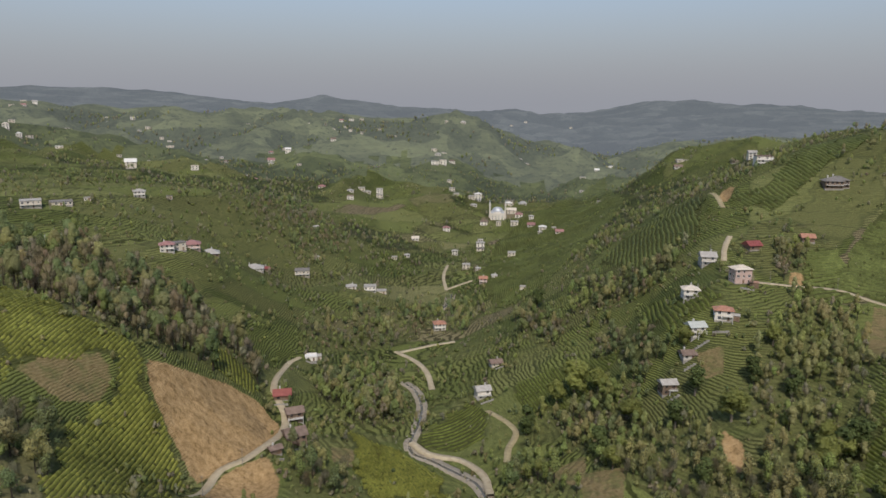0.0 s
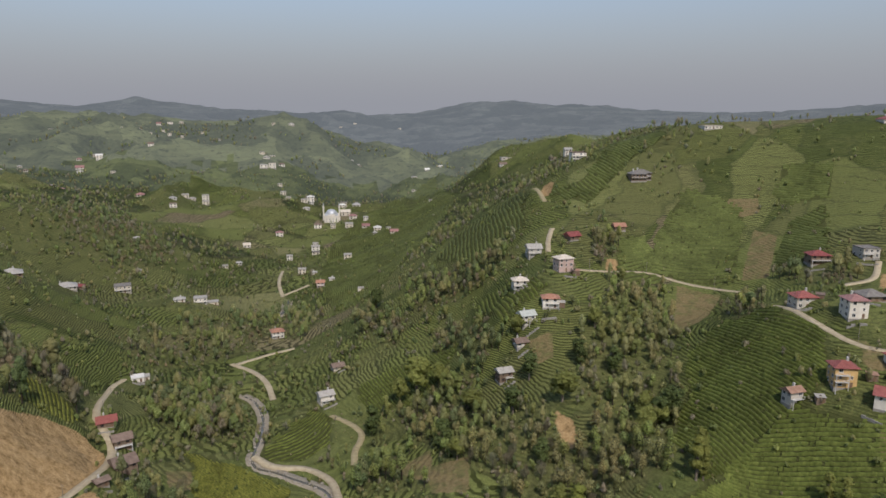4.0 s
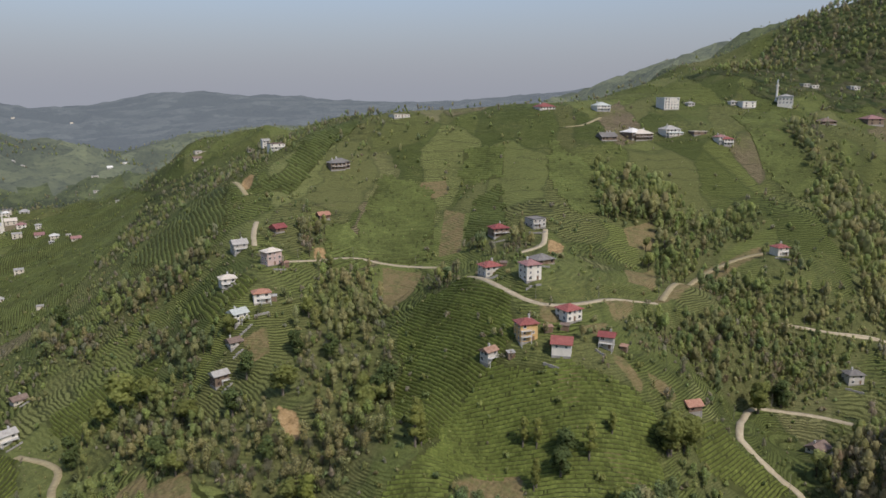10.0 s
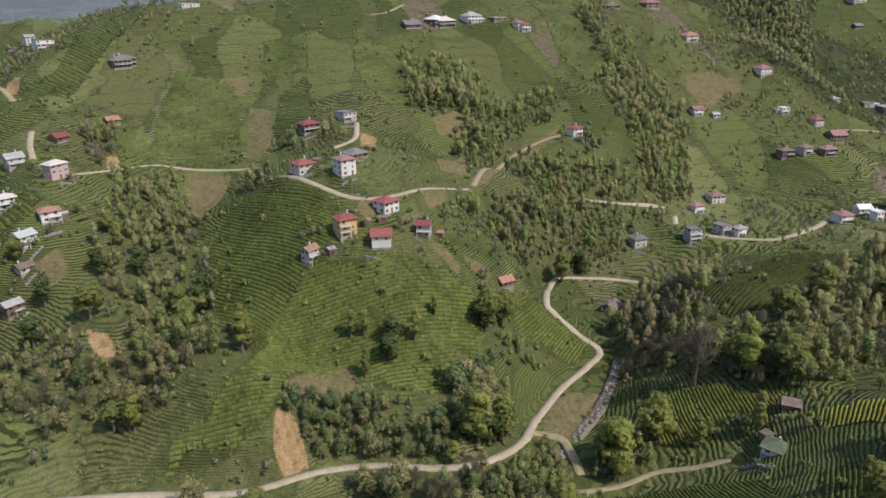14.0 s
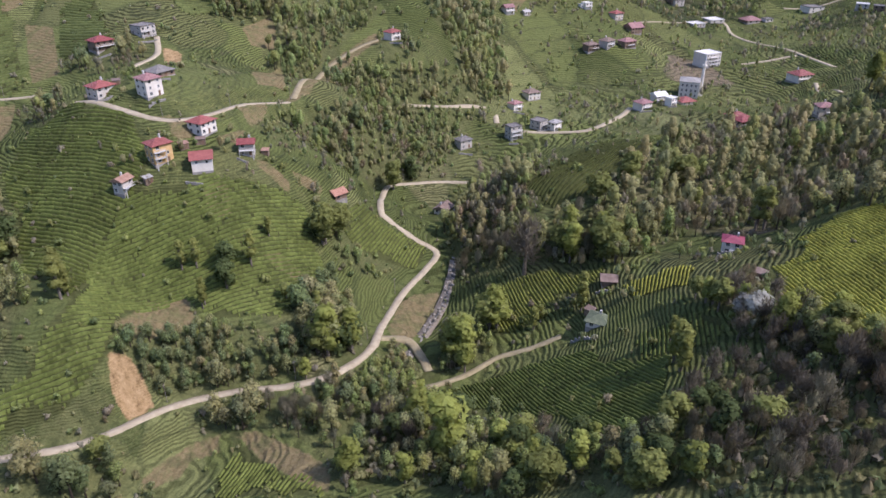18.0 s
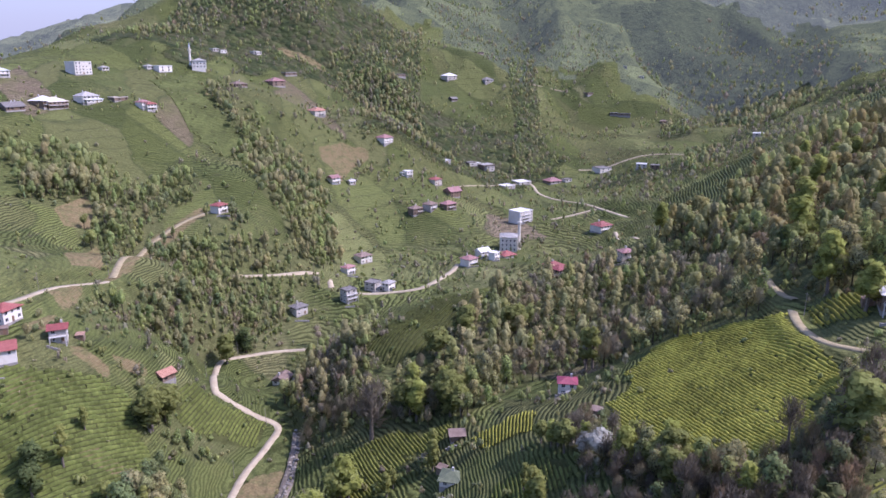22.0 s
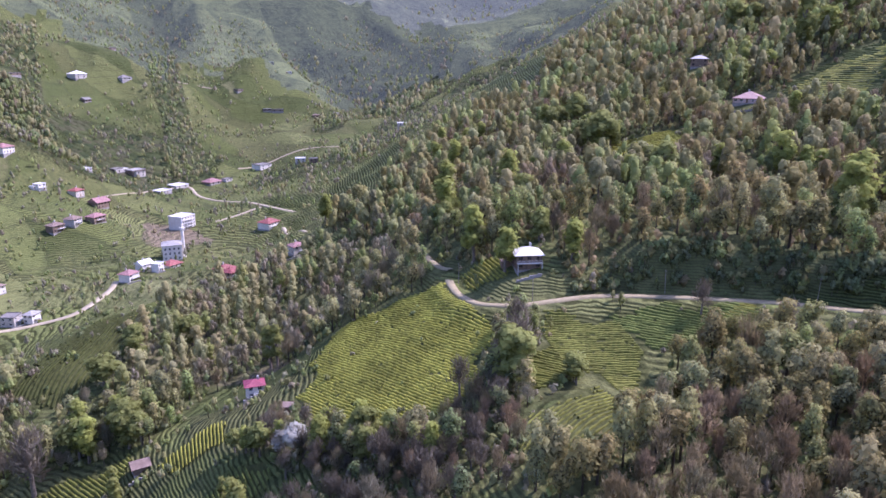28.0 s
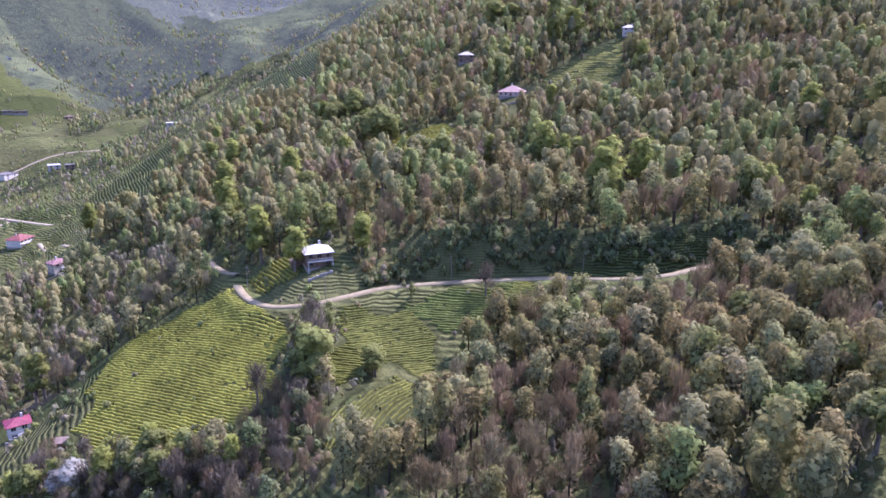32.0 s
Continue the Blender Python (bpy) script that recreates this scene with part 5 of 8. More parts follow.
bark_mat = surface("bark", (0.10, 0.08, 0.06), (0.22, 0.19, 0.15), 1.5, 0.95, 0.5)
LEAVES = {
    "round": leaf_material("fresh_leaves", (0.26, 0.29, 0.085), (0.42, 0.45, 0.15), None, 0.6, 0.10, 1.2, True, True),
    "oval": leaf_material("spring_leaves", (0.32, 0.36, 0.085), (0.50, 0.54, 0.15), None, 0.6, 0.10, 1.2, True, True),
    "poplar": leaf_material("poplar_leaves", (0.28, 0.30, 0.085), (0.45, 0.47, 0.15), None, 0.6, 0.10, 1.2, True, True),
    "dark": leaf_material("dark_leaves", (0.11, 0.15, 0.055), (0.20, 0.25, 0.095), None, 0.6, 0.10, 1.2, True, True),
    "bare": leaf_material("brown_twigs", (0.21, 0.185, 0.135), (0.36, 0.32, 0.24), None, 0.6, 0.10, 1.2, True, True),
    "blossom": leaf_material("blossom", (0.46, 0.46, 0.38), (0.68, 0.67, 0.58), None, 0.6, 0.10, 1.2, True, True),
}
TREE_LABELS = {
    "round": "broad fresh-green tree with a lumpy crown", "oval": "tall bright green tree with an oval crown",
    "poplar": "slender poplar with light green leaves", "dark": "dense dark green evergreen tree",
    "bare": "bare brown tree with hardly any leaves", "blossom": "fruit tree in white blossom",
}
TREE_PARTS = {}
for kind in LEAVES:
    made = []
    for s in range(3):
        v, f, lean = leaf_sprays(kind, 520, 10 * s + len(kind), 0.9, 0 if kind == "bare" else 12)
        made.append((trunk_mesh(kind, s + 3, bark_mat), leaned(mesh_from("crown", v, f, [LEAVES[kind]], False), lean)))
    TREE_PARTS[kind] = made
rt = random.Random(11)


def plant(kind, x, y, h, place=""):
    trunk, crown = rt.choice(TREE_PARTS[kind])
    root = new("tree")
    tagged(root, TREE_LABELS[kind] + place, "tree", kind + " trees")
    s = h * rt.uniform(1.0, 1.12)
    broad = 1.15 if kind == "poplar" else rt.uniform(1.15, 1.4)
    root.matrix_world = pose(x, y, height(x, y), 0, 0, rt.uniform(0, 360)) @ Matrix.Diagonal((s * broad, s * broad, s, 1))
    for part_name, me in (("trunk", trunk), ("crown", crown)):
        o = new(part_name, me)
        o.parent = root
    return root


LONE_TREES = {
    "round": [(203.2, 67.3, 14.5), (187.3, -5.3, 8.7), (192.1, -0.4, 8.0), (233.7, 33.1, 17.2), (232.3, 28.8, 12.8), (162.2, 113.0, 14.6), (177.5, 134.8, 8.4), (103.8, 152.8, 10.6), (318.1, -191.4, 21.0), (327.0, -185.1, 19.8), (374.2, -192.7, 18.6), (250.0, -181.2, 20.0), (262.1, -121.9, 16.5), (406.5, -340.3, 25.5), (405.0, -352.1, 19.3), (149.5, -68.8, 19.1), (145.4, -84.1, 9.0), (245.2, 32.9, 13.4), (269.2, 43.8, 19.2), (287.1, 34.1, 17.5), (299.9, 12.8, 15.5), (166.7, -32.0, 9.4), (136.9, 231.3, 11.9), (92.5, 209.0, 12.9), (210.2, 138.9, 17.0), (219.3, 137.9, 16.3), (137.6, 233.0, 12.0), (147.6, 236.3, 12.3), (241.4, 47.4, 13.4), (237.3, 32.5, 16.3), (201.8, 66.0, 17.5), (189.6, 72.4, 18.2), (185.4, 74.7, 14.0), (183.2, -6.9, 11.9), (236.9, 49.0, 16.5), (240.1, 35.2, 17.5), (300.2, -179.4, 26.8), (149.7, -86.6, 9.2), (85.3, -149.6, 14.8), (241.0, -201.4, 14.0), (308.6, -190.1, 20.5), (314.3, -183.4, 17.6), (217.0, -107.6, 12.0), (259.8, -180.7, 17.9), (147.3, -84.4, 9.0), (90.5, -216.1, 17.3), (54.4, -133.0, 12.5), (41.4, -117.4, 13.4), (113.9, 258.1, 17.2), (57.1, 327.4, 16.0), (66.3, 330.0, 23.4), (144.2, 243.3, 14.9), (83.6, 286.9, 15.8), (76.5, 323.9, 14.4), (113.2, 313.3, 11.2), (149.0, 302.5, 11.3), (67.6, 254.9, 12.0), (211.6, 138.7, 18.2), (221.8, 138.0, 16.4), (137.8, 232.2, 14.4), (300.7, 153.1, 17.6)],
    "oval": [(163.5, 110.1, 21.0), (170.8, 105.0, 19.0), (137.1, 55.7, 22.5), (149.5, 70.9, 15.5), (183.8, 69.2, 18.5), (202.1, 63.3, 17.5), (235.1, 45.9, 17.5), (152.2, 111.7, 8.5), (127.0, 28.9, 11.0), (114.0, -5.6, 10.5), (187.5, 76.5, 12.0), (178.0, 66.5, 11.5), (184.0, 72.2, 17.8), (164.5, 2.1, 9.7), (182.9, -12.7, 8.5), (167.0, -20.2, 7.9), (173.2, -24.1, 9.7), (153.1, 63.2, 10.7), (156.6, 74.1, 11.9), (239.0, 48.2, 13.3), (121.8, 79.3, 14.9), (233.7, -89.5, 17.7), (222.7, -96.0, 9.0), (241.2, -201.1, 15.3), (173.5, -200.5, 25.0), (254.6, -166.4, 14.9), (287.7, -139.2, 15.6), (212.2, -225.2, 15.1), (220.4, -224.8, 14.0), (323.9, -297.0, 15.8), (345.6, -298.2, 14.6), (156.4, -69.4, 13.7), (246.3, 49.4, 15.8), (247.3, 37.7, 13.5), (166.8, -22.1, 12.6), (188.6, -3.4, 8.7), (95.9, 202.0, 14.8), (226.7, -87.2, 21.2), (204.5, -89.3, 15.9), (198.3, -112.4, 12.9), (218.0, -109.1, 11.1), (170.1, -22.4, 12.0), (169.0, -33.0, 9.5), (167.2, -192.0, 25.2), (127.6, -230.0, 17.2), (132.9, -226.1, 12.8), (110.6, -225.8, 14.4), (197.8, -110.3, 14.1), (92.3, -78.9, 5.9)],
    "poplar": [(206.5, 35.0, 14.5), (164.0, 1.1, 15.5), (201.0, 49.7, 11.0), (208.9, 36.0, 9.0), (207.1, 49.6, 7.1), (177.9, 122.0, 12.3), (149.1, 151.5, 6.1), (333.2, -326.6, 35.4), (275.1, -16.5, 19.2), (280.4, 5.7, 13.5), (138.7, 197.0, 15.2), (168.6, 172.1, 13.5), (171.0, 167.5, 13.0), (181.0, 151.1, 15.0), (159.4, 156.8, 11.5), (193.7, 151.6, 9.9), (133.6, 191.2, 17.9), (165.4, 110.8, 17.6), (261.8, -19.2, 18.4), (160.0, -0.1, 15.7), (213.1, 36.2, 12.2), (204.2, 48.2, 8.1), (263.9, -16.7, 18.6), (173.6, 4.0, 10.0), (341.2, -332.2, 28.5), (142.3, 202.1, 17.7), (160.4, 156.6, 12.5), (136.8, 192.1, 14.9)],
    "dark": [(167.5, 107.7, 13.7), (147.8, 236.7, 14.7), (96.1, 270.5, 10.1), (95.6, 233.8, 11.5), (132.8, 282.5, 10.7), (144.6, 273.2, 13.3), (169.1, 153.6, 13.1), (170.7, 105.9, 15.8), (109.6, 286.5, 15.8), (95.8, 268.7, 13.8), (65.5, 270.7, 15.1), (132.9, 284.7, 13.4), (40.5, 310.5, 16.7), (66.5, 473.4, 16.0), (175.4, 157.3, 12.8), (152.0, 237.2, 17.3), (317.0, 150.5, 15.1)],
    "bare": [(230.0, 62.1, 24.2), (146.0, -32.5, 11.4), (138.5, -40.1, 9.6), (156.8, -129.7, 10.4), (136.4, -140.6, 11.7), (172.0, -80.6, 13.2), (157.6, -57.0, 11.3), (161.8, -75.4, 15.7), (156.2, -70.2, 13.7), (86.3, -125.9, 8.1)],
    "blossom": [(174.2, -16.6, 11.0), (178.9, -13.3, 7.5)],
}

for kind, rows in LONE_TREES.items():
    for x, y, h in rows:
        plant(kind, x, y, h, " on the slope")

# woods: many trees in one mesh
PALETTE = {
    "umber": (0.400, 0.318, 0.175), "moss": (0.400, 0.358, 0.145), "brown": (0.415, 0.348, 0.210), "grey": (0.435, 0.401, 0.271), "olive": (0.452, 0.435, 0.203), "fresh": (0.416, 0.460, 0.165),
    "green": (0.362, 0.423, 0.157), "deep": (0.273, 0.329, 0.149), "yellow": (0.438, 0.449, 0.144), "rust": (0.481, 0.362, 0.229),
}
MIXES = {
    "verge_scrub": "olive brown green grey", "ford_thicket": "green olive fresh grey green deep", "ford_green": "green fresh olive fresh yellow", "bank_green": "green fresh olive fresh",
    "crown_wood": "green olive grey green olive fresh", "lower_band": "green olive fresh green grey", "road_clump": "green deep green", "track_clump": "deep green deep", "terrace_wood": "green olive grey deep olive",
    "village_wood": "green olive fresh green olive deep green fresh", "slope_wood": "green olive green fresh deep", "slope_wood_top": "green olive fresh olive green", "long_gully": "green olive fresh green olive deep",
    "east_slope_wood": "green fresh olive green", "bank_wood": "deep green olive deep", "road_wood": "green fresh olive deep", "ford_wood": "green fresh olive green",
    "front_trees": "grey olive grey green", "corner_trees": "deep green olive fresh", "corner_wood": "brown deep grey olive", "stream_wood": "grey olive grey fresh brown green",
    "dark_gully": "green olive deep green olive grey", "far_gully": "green olive deep grey", "upper_gully": "grey olive deep green", "spring_wood": "green olive deep",
    "slide_wood": "brown brown grey olive deep green brown", "west_wood": "brown deep grey green", "gully_wood": "olive fresh olive grey green olive fresh grey",
    "hill_wood": "green fresh green green olive", "spur_wood": "grey olive brown green grey fresh olive grey olive green", "south_wood": "moss green moss umber olive fresh green moss umber fresh brown olive green",
    "south_wood_low": "brown moss umber olive brown moss umber moss fresh olive", "field_wood": "brown rust grey brown grey olive brown", "cottage_wood": "grey brown olive grey brown deep fresh",
}
SPACING = {"ford_green": 3.0, "bank_green": 3.2, "glade_wood": 4.2, "front_trees": 4.2, "corner_trees": 4.2, "south_wood": 7.2, "spur_wood": 6.3, "south_wood_low": 5.0, "field_wood": 4.8, "cottage_wood": 4.8, "hill_wood": 5.2, "bank_wood": 2.7, "slope_wood": 4.0,
           "slope_wood_top": 4.4, "east_slope_wood": 4.0, "gully_wood": 5.6, "long_gully": 6.5, "ridge_gully": 7.0, "terrace_wood": 6.5, "upper_gully": 8.0, "spring_wood": 6.5, "dark_gully": 6.5, "far_gully": 7.0, "orchard_wood": 6.5, "bridge_wood": 6.5, "stream_wood": 4.6, "village_wood": 5.2, "road_wood": 4.0, "ford_wood": 3.4}
TALL = {"slide_wood": 1.55, "front_trees": 1.2, "corner_trees": 1.4, "corner_wood": 1.2, "road_wood": 1.3, "south_wood": 1.45, "south_wood_low": 1.3, "spur_wood": 1.2, "hill_wood": 1.25, "long_gully": 1.2, "ridge_gully": 1.3, "upper_gully": 1.55, "gully_wood": 0.9}
FAMILY = {"umber": "bare", "moss": "round", "brown": "bare", "grey": "bare", "rust": "bare", "olive": "round", "fresh": "oval", "green": "round", "deep": "dark", "yellow": "oval"}
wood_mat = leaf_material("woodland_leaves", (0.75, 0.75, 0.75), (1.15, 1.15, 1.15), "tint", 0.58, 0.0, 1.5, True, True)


def packed(n, grow, seeds, cores, fine, air=0.38, kinds=("round", "oval", "dark", "bare", "bush")):
    out = {}
    for k in kinds:
        out[k] = []
        for s in seeds:
            v, f, lean = leaf_sprays(k, int(n * (1.6 if k == "bare" else 1.0)), s * 7 + len(k), grow, (0 if air > 0.5 else 4 if fine else cores) if k == "bare" else cores, fine, air)
            a, b = stick((0, 0, -0.05), (0, 0, 0.62), 0.025, 0.01, 4 if n > 20 else 3)
            if n < 14:
                a, b = a[:0], b[:0]
            out[k].append((np.concatenate([v, a]), np.concatenate([f, b + len(v)]), len(v), np.concatenate([lean, np.c_[a * (60, 60, 0), 0 * a[:, 0]]])))
    return out


NEAR_SET, MID_SET, FAR_SET = packed(330, 0.86, range(7), 6, True, 0.6), packed(60, 1.1, range(7), 5, True), packed(5, 1.9, range(6), 1, False)
SMALL_SET = packed(12, 1.4, range(7), 2, True)
TINY_SET = packed(8, 1.5, range(6), 3, False)
SHRUB_SET = packed(36, 1.3, range(7), 3, False)


def grove(trees, lot, seed):
    """One mesh of many trees: rows of x, y, height, colour name."""
    rng = np.random.default_rng(seed)
    V, F, C, L, n = [], [], [], [], 0
    if not trees:
        return None
    zs = grid_height(np.array([t[0] for t in trees]), np.array([t[1] for t in trees]))
    for (x, y, h, c), z in zip(trees, zs):
        kind = "bush" if h < 3.6 else FAMILY[c]
        r = math.hypot(x, y)
        lot_here = lot or (NEAR_SET if r < 265 else MID_SET if r < 480 else SMALL_SET if r < 900 else FAR_SET)
        v, f, leaves, lean = lot_here[kind][rng.integers(len(lot_here[kind]))]
        a = rng.uniform(0, 6.28)
        wide, h = h * rng.uniform(0.78, 1.1), h * rng.uniform(1.0, 1.2)
        ca, sa_ = np.cos(a) * wide, np.sin(a) * wide
        q = np.stack([v[:, 0] * ca - v[:, 1] * sa_, v[:, 0] * sa_ + v[:, 1] * ca, v[:, 2] * h], 1) + (x, y, z)
        col = np.array(PALETTE[c]) * rng.uniform(0.82, 1.18) * rng.uniform(0.94, 1.06, 3) 
        cc = np.empty((len(v), 4))
        cc[:, :3], cc[:, 3] = col, 1
        shade = rng.uniform(0.85, 1.15, (leaves // 3, 1))
        cc[:leaves, :3] *= np.repeat(shade, 3, 0)
        cc[leaves:, :3] = (0.12, 0.10, 0.08)
        V.append(q)
        F.append(f + n)
        C.append(cc)
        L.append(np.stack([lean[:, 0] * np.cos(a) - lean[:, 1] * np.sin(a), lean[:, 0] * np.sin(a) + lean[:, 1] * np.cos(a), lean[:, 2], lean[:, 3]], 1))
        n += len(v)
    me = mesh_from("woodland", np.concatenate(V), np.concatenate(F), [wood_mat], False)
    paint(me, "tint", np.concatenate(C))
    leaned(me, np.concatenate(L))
    return me


def clear_of(x, y, tables, roads=True):
    ok = np.ones(x.shape, bool)
    for table in tables:
        for poly in table.values():
            ok &= ~inside(poly, x, y)
    if roads:
        ok &= clear_of_roads(x, y, 2.2)
    return ok


HOUSES_NEAR_A = [
    (203.5, -96.8, 9.1, 2, "hip", "white", "brown", -103),
    (198.4, 27.2, 7.7, 1, "hip", "moss", "white", -117),
    (218.1, 28.5, 5.0, 1, "gable", "brown", "brown", -98),
    (231.7, -8.7, 6.3, 2, "hip", "magenta", "white", -112),
    (199.6, 183.1, 8.1, 2, "gable", "red", "white", -67),
    (179.0, 203.5, 5.9, 2, "gable", "rust", "grey", -11),
    (194.7, 198.7, 8.2, 3, "hip", "red", "ochre", -36),
    (216.9, 174.9, 6.1, 2, "gable", "maroon", "grey", -76),
    (-66.5, 262.4, 4.6, 1, "gable", "brown", "brown", 35),
    (236.0, 146.7, 6.2, 1, "gable", "orange", "brown", -43),
    (216.5, 195.4, 8.8, 2, "hip", "red", "white", -23),
    (-62.6, 281.2, 8.9, 2, "gable", "brown", "brown", 28),
    (223.6, 226.3, 8.2, 3, "hip", "rose", "white", -30),
]
HOUSES_SPURS_A = [
    (101.3, 297.4, 7.1, 2, "gable", "grey", "brown", 6),
    (220.7, 251.0, 9.5, 2, "hip", "red", "grey", -36),
    (-67.6, 304.7, 7.7, 2, "gable", "brown", "brown", 21),
    (113.3, 308.9, 6.4, 1, "gable", "brown", "grey", 5),
    (245.7, 241.0, 10.4, 1, "hip", "slate", "brown", -36),
    (119.1, 317.2, 7.8, 2, "gable", "ice", "white", 9),
    (299.1, 124.4, 8.7, 1, "gable", "brown", "white", -25),
    (-76.7, 320.8, 8.2, 1, "gable", "red", "brown", 13),
    (132.9, 320.7, 8.7, 2, "hip", "orange", "white", -15),
    (126.4, 347.9, 8.3, 2, "hip", "cream", "white", -8),
    (22.4, 358.3, 8.1, 2, "gable", "grey", "white", 16),
    (153.7, 354.2, 9.6, 3, "hip", "cream", "rose", -8),
    (390.8, -43.4, 8.5, 2, "hip", "rose", "cream", -106),
    (360.3, 137.6, 8.3, 2, "hip", "slate", "grey", -69),
    (309.9, -273.3, 15.0, 1, "hip", "pink", "rose", -141),
    (382.5, 114.9, 8.1, 3, "flat", "slate", "grey", -73),
]
HOUSES_SPURS_B = [
    (404.9, -6.9, 9.5, 1, "hip", "maroon", "brown", -81),
    (148.5, 386.5, 8.5, 2, "gable", "grey", "grey", -6),
    (32.1, 395.1, 7.1, 1, "gable", "brown", "cream", 15),
    (280.0, 310.9, 10.8, 2, "hip", "maroon", "brown", -42),
    (299.7, 299.9, 10.0, 2, "flat", "slate", "grey", -35),
    (415.6, -3.8, 10.3, 1, "hip", "red", "grey", -86),
]
HOUSES_VILLAGE_A = [
    (402.1, 95.3, 7.0, 2, "hip", "grey", "white", -62),
    (403.0, 105.3, 8.2, 2, "flat", "slate", "grey", -55),
    (175.7, 393.0, 8.0, 1, "gable", "maroon", "brown", -4),
    (-78.1, 402.4, 7.0, 1, "flat", "white", "white", 11),
    (-75.3, 404.8, 6.3, 1, "flat", "grey", "cream", 11),
    (443.0, 50.7, 9.2, 2, "hip", "rose", "white", -73),
    (407.0, 203.9, 8.5, 2, "hip", "red", "white", -53),
    (428.6, 128.5, 7.9, 2, "hip", "rose", "white", -63),
    (300.7, -358.2, 8.0, 2, "hip", "white", "grey", -140),
    (215.0, 409.2, 7.3, 1, "gable", "orange", "brown", -28),
    (451.3, 35.0, 6.2, 2, "flat", "white", "white", -66),
    (458.2, 43.2, 8.3, 2, "gable", "white", "white", -85),
    (462.1, 27.5, 10.7, 1, "hip", "red", "white", -87),
    (-175.8, 443.1, 9.2, 2, "hip", "rose", "white", 22),
    (387.9, -300.0, 11.0, 2, "hip", "grey", "brown", -128),
    (-170.7, 450.7, 7.7, 2, "flat", "slate", "cream", 31),
]
HOUSES_VILLAGE_B = [
    (460.6, 126.9, 10.3, 2, "hip", "brown", "white", -75),
    (-169.2, 469.2, 11.4, 2, "hip", "rose", "rose", 20),
    (-245.8, 439.3, 8.9, 1, "gable", "ice", "grey", 29),
    (-1.5, 492.3, 8.8, 2, "hip", "orange", "white", 10),
    (-164.3, 490.6, 12.8, 1, "hip", "grey", "brown", 19),
    (257.8, 467.1, 12.1, 2, "hip", "slate", "brown", -29),
    (261.4, 467.9, 13.1, 2, "hip", "slate", "brown", -29),
    (530.5, -39.1, 13.5, 2, "hip", "red", "white", -84),
    (536.3, 104.3, 9.9, 2, "hip", "brown", "brown", -79),
    (-143.6, 527.3, 14.6, 1, "hip", "grey", "grey", 15),
]
HOUSES_SLOPES_A = [
    (543.3, 93.9, 9.4, 2, "hip", "brown", "grey", -65),
    (550.6, 80.3, 11.2, 2, "hip", "rose", "brown", -77),
    (-137.8, 538.2, 7.2, 1, "hip", "maroon", "brown", 14),
    (-288.2, 491.5, 14.1, 2, "flat", "grey", "cream", 30),
    (-72.5, 550.3, 8.3, 1, "hip", "grey", "white", 8),
    (443.7, 369.0, 12.3, 1, "gable", "slate", "brown", -50),
    (564.2, 22.8, 16.0, 4, "flat", "white", "white", -78),
    (445.6, 368.7, 12.3, 1, "gable", "slate", "brown", -50),
    (-58.5, 559.6, 10.4, 2, "flat", "grey", "white", 6),
    (66.0, 557.5, 5.0, 1, "flat", "grey", "cream", -7),
    (551.9, 174.9, 8.5, 2, "gable", "rose", "white", -72),
    (-278.3, 512.3, 16.0, 1, "flat", "slate", "cream", 29),
    (-114.8, 566.1, 12.6, 2, "flat", "slate", "cream", 11),
    (-50.1, 569.4, 8.6, 1, "flat", "grey", "cream", 5),
    (561.4, 163.0, 5.6, 1, "gable", "grey", "white", -74),
    (471.4, 364.8, 14.2, 2, "hip", "white", "brown", -37),
]
HOUSES_SLOPES_B = [
    (475.9, 360.0, 16.0, 2, "hip", "cream", "brown", -53),
    (513.4, 312.7, 8.7, 2, "hip", "rose", "white", -49),
    (516.0, 309.1, 8.8, 2, "hip", "red", "white", -59),
    (-270.2, 535.2, 5.2, 1, "flat", "grey", "cream", 27),
    (498.2, 349.0, 14.0, 2, "hip", "grey", "white", -55),
    (499.1, 346.2, 14.0, 1, "hip", "ice", "white", -55),
    (510.9, 331.4, 11.9, 1, "flat", "cream", "brown", -57),
    (607.8, 84.7, 12.3, 2, "gable", "rose", "brown", -82),
    (607.4, 128.5, 5.0, 1, "flat", "white", "white", -78),
    (609.0, 124.9, 7.1, 2, "flat", "white", "white", -78),
    (352.4, 522.8, 15.6, 1, "flat", "cream", "white", -34),
    (-110.7, 609.5, 5.1, 1, "hip", "grey", "white", 10),
    (618.0, 101.8, 9.3, 2, "hip", "red", "cream", -71),
    (-251.5, 584.4, 9.5, 2, "hip", "grey", "white", 23),
    (456.5, 449.5, 16.0, 1, "hip", "red", "white", -45),
    (37.7, 624.7, 7.4, 2, "gable", "orange", "rose", -3),
]
HOUSES_SLOPES_C = [
    (-233.2, 601.0, 5.0, 1, "flat", "slate", "cream", 21),
    (497.5, 420.5, 14.0, 2, "hip", "ice", "white", -50),
    (48.9, 637.4, 5.0, 1, "hip", "grey", "white", -4),
    (638.7, 152.5, 12.7, 2, "hip", "rose", "white", -67),
    (637.5, 216.1, 11.1, 2, "hip", "orange", "cream", -71),
    (640.6, 216.9, 13.5, 2, "hip", "orange", "cream", -71),
    (557.7, 394.4, 16.0, 4, "flat", "white", "white", -55),
    (690.1, 42.8, 13.8, 1, "flat", "white", "grey", -86),
    (636.6, 290.3, 14.0, 1, "hip", "brown", "brown", -65),
]
